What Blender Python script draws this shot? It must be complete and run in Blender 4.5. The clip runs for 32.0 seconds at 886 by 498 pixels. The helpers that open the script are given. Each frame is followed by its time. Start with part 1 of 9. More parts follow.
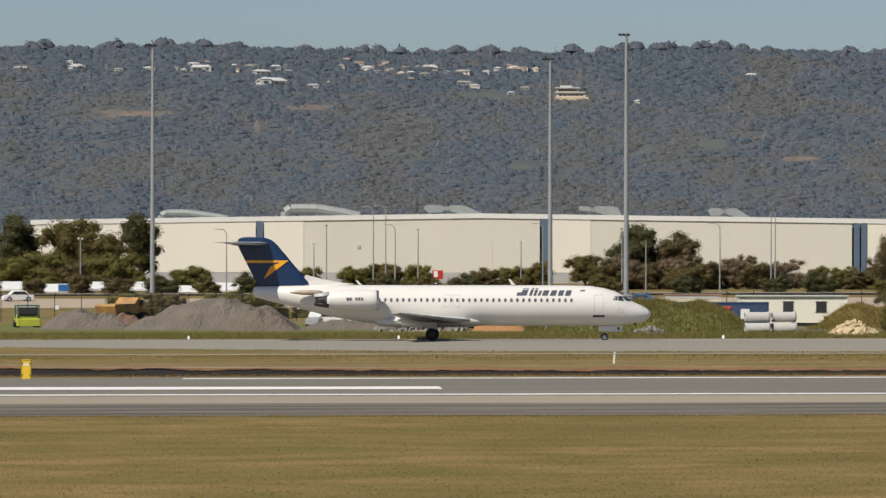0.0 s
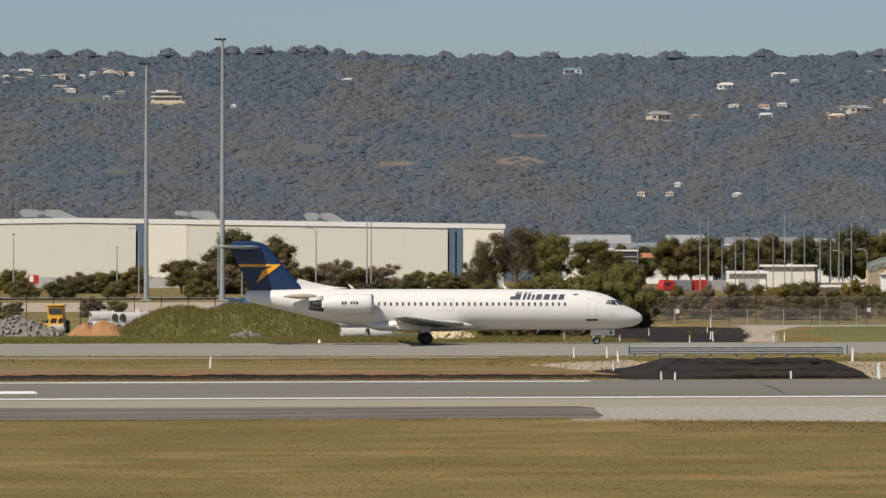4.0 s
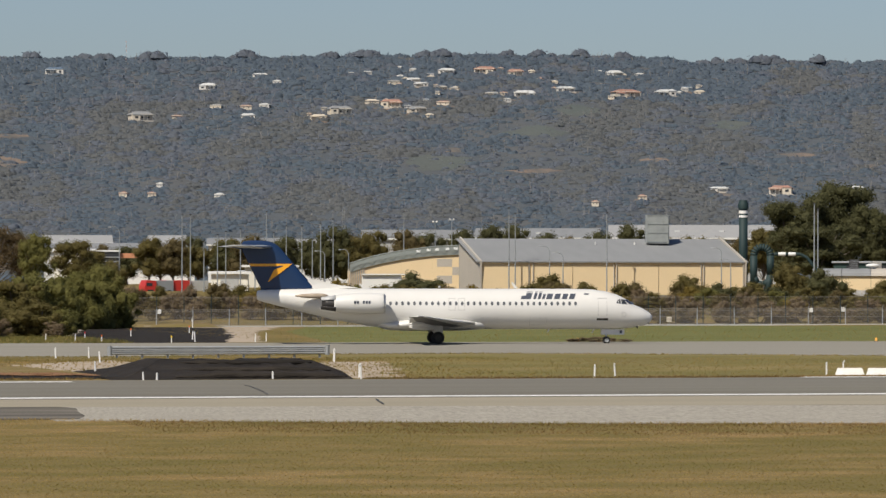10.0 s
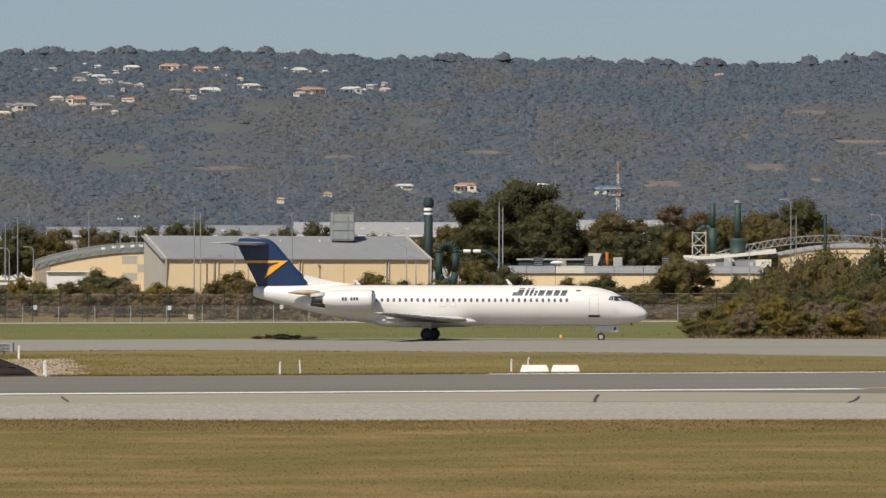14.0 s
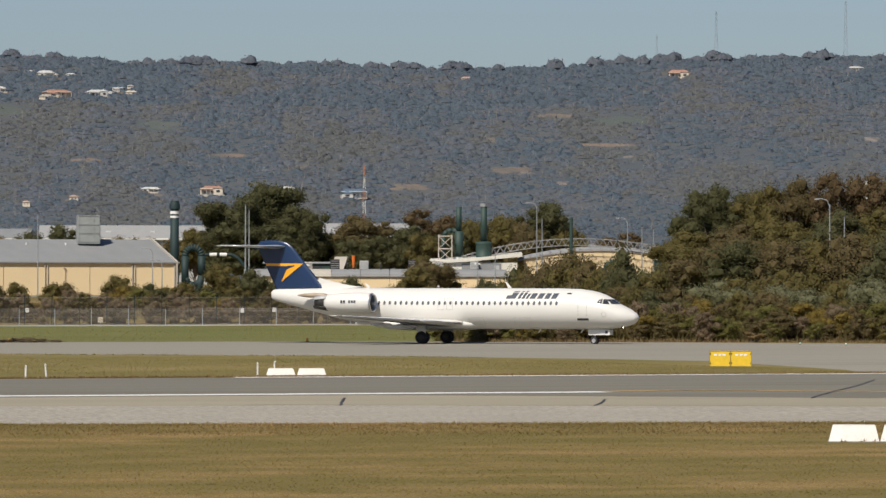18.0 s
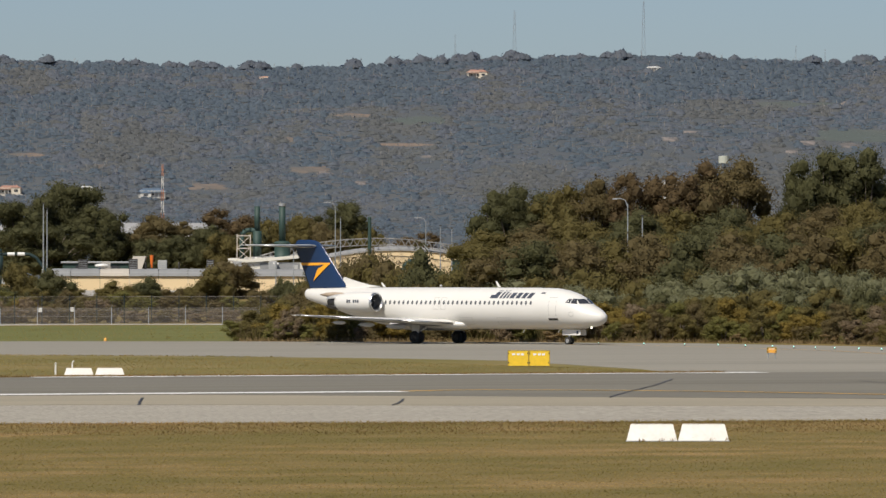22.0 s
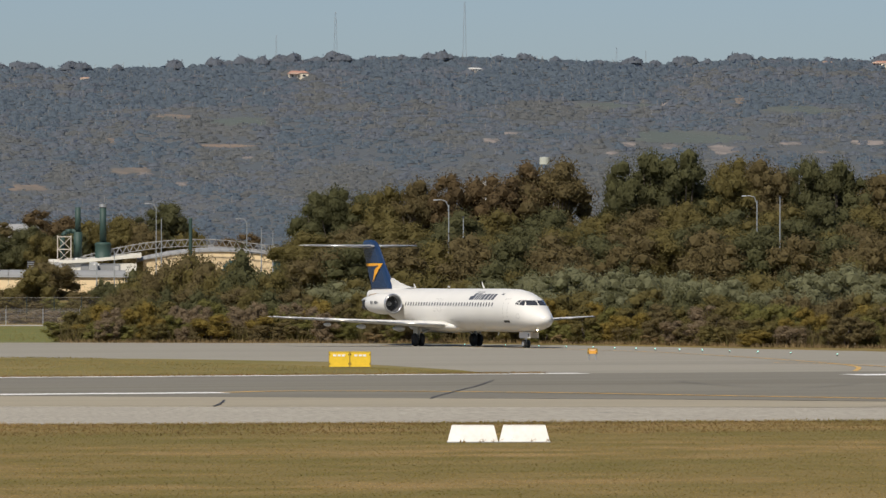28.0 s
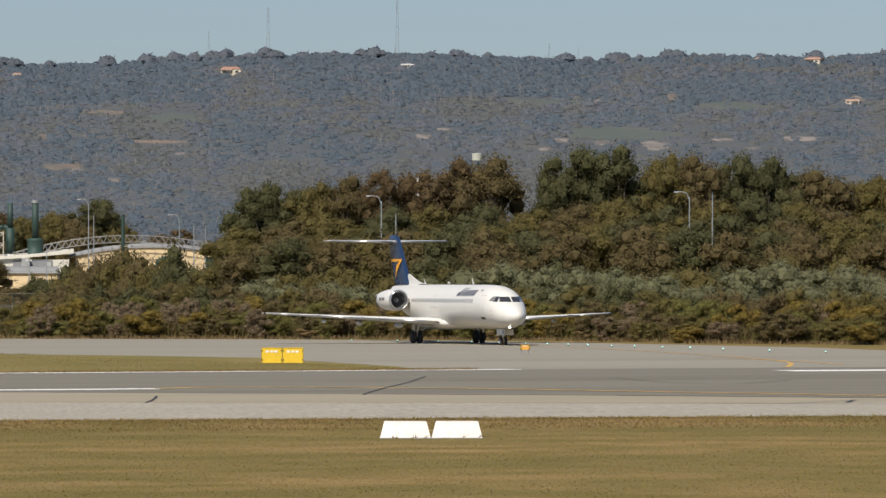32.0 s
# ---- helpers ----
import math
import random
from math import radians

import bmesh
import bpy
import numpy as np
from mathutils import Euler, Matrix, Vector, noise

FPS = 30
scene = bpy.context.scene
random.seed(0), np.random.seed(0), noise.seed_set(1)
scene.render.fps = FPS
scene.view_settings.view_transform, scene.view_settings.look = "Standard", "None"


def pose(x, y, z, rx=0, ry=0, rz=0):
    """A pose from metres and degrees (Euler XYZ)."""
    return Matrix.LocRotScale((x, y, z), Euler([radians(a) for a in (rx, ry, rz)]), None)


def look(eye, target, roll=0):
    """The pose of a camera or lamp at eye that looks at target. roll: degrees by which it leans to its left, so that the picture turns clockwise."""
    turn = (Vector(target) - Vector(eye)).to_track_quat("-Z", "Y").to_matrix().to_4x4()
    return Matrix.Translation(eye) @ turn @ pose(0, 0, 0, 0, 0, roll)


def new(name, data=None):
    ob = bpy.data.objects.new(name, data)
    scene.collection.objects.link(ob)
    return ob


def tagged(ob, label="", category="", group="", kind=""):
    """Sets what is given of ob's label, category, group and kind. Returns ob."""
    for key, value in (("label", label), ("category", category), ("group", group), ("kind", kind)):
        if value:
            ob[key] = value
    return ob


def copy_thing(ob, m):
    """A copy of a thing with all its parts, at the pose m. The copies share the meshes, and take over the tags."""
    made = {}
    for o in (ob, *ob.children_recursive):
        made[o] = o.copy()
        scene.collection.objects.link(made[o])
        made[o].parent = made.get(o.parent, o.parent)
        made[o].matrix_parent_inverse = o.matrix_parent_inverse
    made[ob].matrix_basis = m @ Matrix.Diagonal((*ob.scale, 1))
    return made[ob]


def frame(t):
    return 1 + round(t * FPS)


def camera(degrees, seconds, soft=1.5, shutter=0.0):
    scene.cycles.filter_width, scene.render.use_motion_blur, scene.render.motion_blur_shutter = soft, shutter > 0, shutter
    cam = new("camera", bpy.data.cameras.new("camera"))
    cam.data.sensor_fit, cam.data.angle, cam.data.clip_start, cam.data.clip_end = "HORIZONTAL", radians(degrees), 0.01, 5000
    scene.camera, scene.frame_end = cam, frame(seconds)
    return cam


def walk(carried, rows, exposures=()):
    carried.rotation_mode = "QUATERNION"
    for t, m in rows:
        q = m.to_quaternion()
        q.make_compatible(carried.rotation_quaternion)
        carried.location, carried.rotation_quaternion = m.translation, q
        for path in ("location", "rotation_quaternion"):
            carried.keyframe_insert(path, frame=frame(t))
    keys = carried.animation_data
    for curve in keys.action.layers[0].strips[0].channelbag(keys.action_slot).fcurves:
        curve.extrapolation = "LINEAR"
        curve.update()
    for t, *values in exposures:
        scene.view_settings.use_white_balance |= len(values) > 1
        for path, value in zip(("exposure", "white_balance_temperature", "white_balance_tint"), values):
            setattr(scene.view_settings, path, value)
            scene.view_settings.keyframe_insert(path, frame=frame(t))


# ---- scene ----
cam = camera(8.5, 32.0, 1.45)
EYE = 5.3
PAN = [  # seconds, turn to the right of the runway's normal, tilt
    (0, 1.000, 0.261), (0.5, 1.499, 0.264), (1, 2.026, 0.271), (1.5, 2.505, 0.280),
    (2, 3.012, 0.291), (2.5, 3.467, 0.301), (3, 3.954, 0.308), (3.5, 4.398, 0.313),
    (4, 4.880, 0.311), (4.5, 5.322, 0.310), (6.5, 7.080, 0.321), (7, 7.495, 0.329),
    (7.5, 7.868, 0.336), (8, 8.271, 0.338), (8.5, 8.647, 0.336), (9, 9.063, 0.332),
    (9.5, 9.447, 0.326), (10, 9.856, 0.322), (10.5, 10.228, 0.315), (11, 10.629, 0.309),
    (11.5, 10.997, 0.301), (12, 11.395, 0.296), (12.5, 11.760, 0.295), (13, 12.148, 0.297),
    (13.5, 12.503, 0.298), (14, 12.880, 0.299), (14.5, 13.213, 0.303), (16.5, 14.409, 0.323),
    (17, 14.713, 0.326), (17.5, 15.002, 0.330), (18, 15.318, 0.334), (18.5, 15.602, 0.338),
    (19, 15.890, 0.337), (19.5, 16.143, 0.338), (20, 16.395, 0.336), (20.5, 16.618, 0.333),
    (21, 16.843, 0.330), (21.5, 17.045, 0.331), (22, 17.255, 0.333), (22.5, 17.441, 0.337),
    (23, 17.624, 0.340), (23.5, 17.777, 0.340), (24, 17.918, 0.341), (24.5, 18.035, 0.343),
    (25, 18.151, 0.347), (25.5, 18.268, 0.350), (27.5, 18.835, 0.351), (28, 18.975, 0.346),
    (28.5, 19.083, 0.341), (29, 19.192, 0.339), (29.5, 19.275, 0.333), (30, 19.360, 0.328),
    (30.5, 19.429, 0.325), (31, 19.500, 0.319), (31.5, 19.557, 0.317), (32, 19.623, 0.309),
]
walk(cam, [(t, pose(0, 0, EYE, 90 + tilt, 0, -turn) @ pose(0, 0, 0, 0, 0, 0.08)) for t, turn, tilt in PAN], [(0, 0.04), (26, 0.03), (30, 0.08), (32, 0.15)])

# ---- light ----
SUN_WAY = Vector((-0.62, -0.62, 0.98)).normalized()   # towards the sun
world = bpy.data.worlds.new("sky")
scene.world = world
world.use_nodes = True
sky = world.node_tree.nodes.new("ShaderNodeTexSky")
sky.sky_type, sky.sun_disc = "NISHITA", False
sky.sun_elevation = math.asin(SUN_WAY.z)
sky.sun_rotation = math.atan2(SUN_WAY.x, SUN_WAY.y)
sky.altitude, sky.air_density, sky.dust_density, sky.ozone_density = 300, 0.86, 1.0, 6.0
back = world.node_tree.nodes["Background"]
back.inputs["Strength"].default_value = 0.071
hazy = world.node_tree.nodes.new("ShaderNodeMix")          # summer haze: the whole sky a little less blue
hazy.data_type, hazy.blend_type = "RGBA", "MULTIPLY"
hazy.inputs[0].default_value = 1.0
hazy.inputs[7].default_value = (1.17, 1.08, 1.06, 1)
world.node_tree.links.new(sky.outputs[0], hazy.inputs[6])
world.node_tree.links.new(hazy.outputs[2], back.inputs["Color"])
sun = new("sun", bpy.data.lights.new("sun", "SUN"))
sun.data.energy, sun.data.angle, sun.data.color = 5.0, radians(0.53), (1.0, 0.93, 0.82)
sun.matrix_basis = look(SUN_WAY * 100, (0, 0, 0))
scene.view_settings.exposure = 0.0


# ---- helpers of this scene ----
def mesh_of(name, verts, faces, material=None, smooth=False):
    me = bpy.data.meshes.new(name)
    me.from_pydata([tuple(v) for v in verts], [], faces)
    me.update()
    if material:
        me.materials.append(material)
    if smooth:
        me.polygons.foreach_set("use_smooth", [True] * len(me.polygons))
    return me


class Shape:
    """Vertices and faces of one mesh."""

    def __init__(self):
        self.v, self.f = [], []

    def add(self, verts, faces):
        n = len(self.v)
        self.v.extend(tuple(p) for p in verts)
        self.f.extend(tuple(i + n for i in f) for f in faces)
        return self

    def box(self, cx, cy, cz, sx, sy, sz, m=None, bevel=0.0):
        """A box by its centre and sizes, its upright and top edges chamfered by bevel."""
        hx, hy, hz = sx / 2, sy / 2, sz / 2
        if bevel > 0:
            b = min(bevel, hx * 0.9, hy * 0.9, hz * 0.9)
            foot = [(-hx + b, -hy), (hx - b, -hy), (hx, -hy + b), (hx, hy - b), (hx - b, hy), (-hx + b, hy), (-hx, hy - b), (-hx, -hy + b)]
            cap = [(x * (hx - b) / hx, y * (hy - b) / hy) for x, y in foot]
            vs = [(x, y, -hz) for x, y in foot] + [(x, y, hz - b) for x, y in foot] + [(x, y, hz) for x, y in cap]
            fs = [tuple(range(7, -1, -1)), tuple(range(16, 24))]
            fs += [(k * 8 + i, k * 8 + (i + 1) % 8, k * 8 + 8 + (i + 1) % 8, k * 8 + 8 + i) for k in range(2) for i in range(8)]
        else:
            vs = [(x, y, z) for z in (-hz, hz) for x, y in ((-hx, -hy), (hx, -hy), (hx, hy), (-hx, hy))]
            fs = [(3, 2, 1, 0), (4, 5, 6, 7)] + [(i, (i + 1) % 4, 4 + (i + 1) % 4, 4 + i) for i in range(4)]
        vs = [Vector((x + cx, y + cy, z + cz)) for x, y, z in vs]
        return self.add([m @ p for p in vs] if m else vs, fs)

    def tube(self, a, b, ra, rb=None, n=8, caps=True):
        """A tapered rod from a to b."""
        a, b, rb = Vector(a), Vector(b), ra if rb is None else rb
        w = (b - a).normalized()
        u = w.cross(Vector((0, 0, 1)) if abs(w.z) < 0.9 else Vector((1, 0, 0))).normalized()
        v = w.cross(u)
        ring = [(math.cos(k * 2 * math.pi / n), math.sin(k * 2 * math.pi / n)) for k in range(n)]
        vs = [a + (u * c + v * s) * ra for c, s in ring] + [b + (u * c + v * s) * rb for c, s in ring]
        fs = [(k, (k + 1) % n, n + (k + 1) % n, n + k) for k in range(n)]
        if caps:
            fs += [tuple(range(n - 1, -1, -1)), tuple(range(n, 2 * n))]
        return self.add(vs, fs)

    def path(self, points, r, n=8):
        for a, b in zip(points, points[1:]):
            self.tube(a, b, r, r, n)
        return self

    def lathe(self, profile, n=24, axis="X", centre=(0, 0, 0)):
        """A turned body: profile of (along, radius) about an axis."""
        vs, fs = [], []
        for along, r in profile:
            for k in range(n):
                c, s = r * math.cos(2 * math.pi * k / n), r * math.sin(2 * math.pi * k / n)
                p = {"X": (along, c, s), "Y": (s, along, c), "Z": (c, s, along)}[axis]
                vs.append((p[0] + centre[0], p[1] + centre[1], p[2] + centre[2]))
        for i in range(len(profile) - 1):
            fs += [(i * n + k, i * n + (k + 1) % n, (i + 1) * n + (k + 1) % n, (i + 1) * n + k) for k in range(n)]
        return self.add(vs, fs)

    def loft(self, rings, caps=True):
        """Rings of equal length, joined in turn."""
        n = len(rings[0])
        vs = [p for ring in rings for p in ring]
        fs = [(i * n + k, i * n + (k + 1) % n, (i + 1) * n + (k + 1) % n, (i + 1) * n + k) for i in range(len(rings) - 1) for k in range(n)]
        if caps:
            fs += [tuple(range(n - 1, -1, -1)), tuple(range((len(rings) - 1) * n, len(rings) * n))]
        return self.add(vs, fs)

    def mesh(self, name, material=None, smooth=False):
        return mesh_of(name, self.v, self.f, material, smooth)


def part(name, shape, material, parent=None, label="", smooth=False):
    """One mesh object, under a thing or a part of it."""
    data = shape.mesh(name, material, smooth) if isinstance(shape, Shape) else shape
    ob = new(name, data)
    if parent:
        ob.parent = parent
    if label:
        ob["label"] = label
    return ob


def thing(name, label, category, m=None, group="", kind=""):
    """An empty at a thing's base, to carry its parts."""
    ob = tagged(new(name), label, category, group, kind)
    ob.empty_display_size = 0.2
    if m:
        ob.matrix_basis = m
    return ob


# ---- materials ----
def material(name, colour, rough=0.7, second=None, scale=2.0, amount=0.5, fine=25.0, bump=0.15, metal=0.0, stretch=(1, 1, 1), pieces=0.0, third=None, gloss=0.5, fine_amount=0.25, leaf=0.0, edge=0.18, fine_stretch=None):
    """Two colours mixed by broad noise, a fine grain on top, and relief. pieces: how far alike pieces differ in tone."""
    m = bpy.data.materials.new(name)
    m.use_nodes = True
    nt = m.node_tree
    n, link = nt.nodes, nt.links.new
    b = n["Principled BSDF"]
    b.inputs["Roughness"].default_value, b.inputs["Metallic"].default_value = rough, metal
    b.inputs["Specular IOR Level"].default_value = gloss
    co = n.new("ShaderNodeTexCoord")
    mp = n.new("ShaderNodeMapping")
    mp.inputs["Scale"].default_value = stretch
    link(co.outputs["Object"], mp.inputs["Vector"])

    mp_fine = mp
    if fine_stretch:
        mp_fine = n.new("ShaderNodeMapping")
        mp_fine.inputs["Scale"].default_value = fine_stretch
        link(co.outputs["Object"], mp_fine.inputs["Vector"])

    def grain(size, detail, edge=0.18, by=None):
        t = n.new("ShaderNodeTexNoise")
        t.inputs["Scale"].default_value, t.inputs["Detail"].default_value = size, detail
        link((by or mp).outputs[0], t.inputs["Vector"])
        r = n.new("ShaderNodeMapRange")
        r.inputs["From Min"].default_value, r.inputs["From Max"].default_value = 0.5 - edge, 0.5 + edge
        link(t.outputs["Fac"], r.inputs["Value"])
        return r.outputs[0]

    def mix(a, c, fac, how="MIX", weight=1.0):
        x = n.new("ShaderNodeMix")
        x.data_type, x.blend_type = "RGBA", how
        for sock, val in ((6, a), (7, c)):
            if isinstance(val, tuple):
                x.inputs[sock].default_value = (*val, 1)
            else:
                link(val, x.inputs[sock])
        if weight != 1.0:
            k = n.new("ShaderNodeMath")
            k.operation = "MULTIPLY"
            k.inputs[1].default_value = weight
            link(fac, k.inputs[0])
            fac = k.outputs[0]
        link(fac, x.inputs[0])
        return x.outputs[2]

    second = second or tuple(c * 0.72 for c in colour)
    out = mix(colour, second, grain(scale, 5, edge), weight=amount)
    if third:
        out = mix(out, third, grain(scale * 0.27, 6, edge), weight=0.75)
    fg = grain(fine, 4, by=mp_fine)
    out = mix(out, tuple(c * 0.6 for c in second), fg, weight=fine_amount)
    if pieces:
        oi, gi = n.new("ShaderNodeObjectInfo"), n.new("ShaderNodeNewGeometry")
        ad = n.new("ShaderNodeMath")
        ad.operation = "ADD"
        link(oi.outputs["Random"], ad.inputs[0])
        link(gi.outputs["Random Per Island"], ad.inputs[1])
        fr = n.new("ShaderNodeMath")
        fr.operation = "FRACT"
        link(ad.outputs[0], fr.inputs[0])
        out = mix(out, tuple(min(1, c * 0.45) for c in second), fr.outputs[0], weight=pieces)
    link(out, b.inputs["Base Color"])
    if bump:
        bp = n.new("ShaderNodeBump")
        bp.inputs["Strength"].default_value, bp.inputs["Distance"].default_value = bump, 0.6 / max(fine, 1)
        link(fg, bp.inputs["Height"])
        link(bp.outputs[0], b.inputs["Normal"])
    if leaf:
        tr, mx = n.new("ShaderNodeBsdfTranslucent"), n.new("ShaderNodeMixShader")
        mx.inputs[0].default_value = leaf
        link(out, tr.inputs["Color"])
        link(b.outputs[0], mx.inputs[1])
        link(tr.outputs[0], mx.inputs[2])
        link(mx.outputs[0], n["Material Output"].inputs["Surface"])
    return m


def glow(name, colour, strength):
    m = bpy.data.materials.new(name)
    m.use_nodes = True
    b = m.node_tree.nodes["Principled BSDF"]
    b.inputs["Base Color"].default_value = (*colour, 1)
    b.inputs["Emission Color"].default_value = (*colour, 1)
    b.inputs["Emission Strength"].default_value = strength
    return m


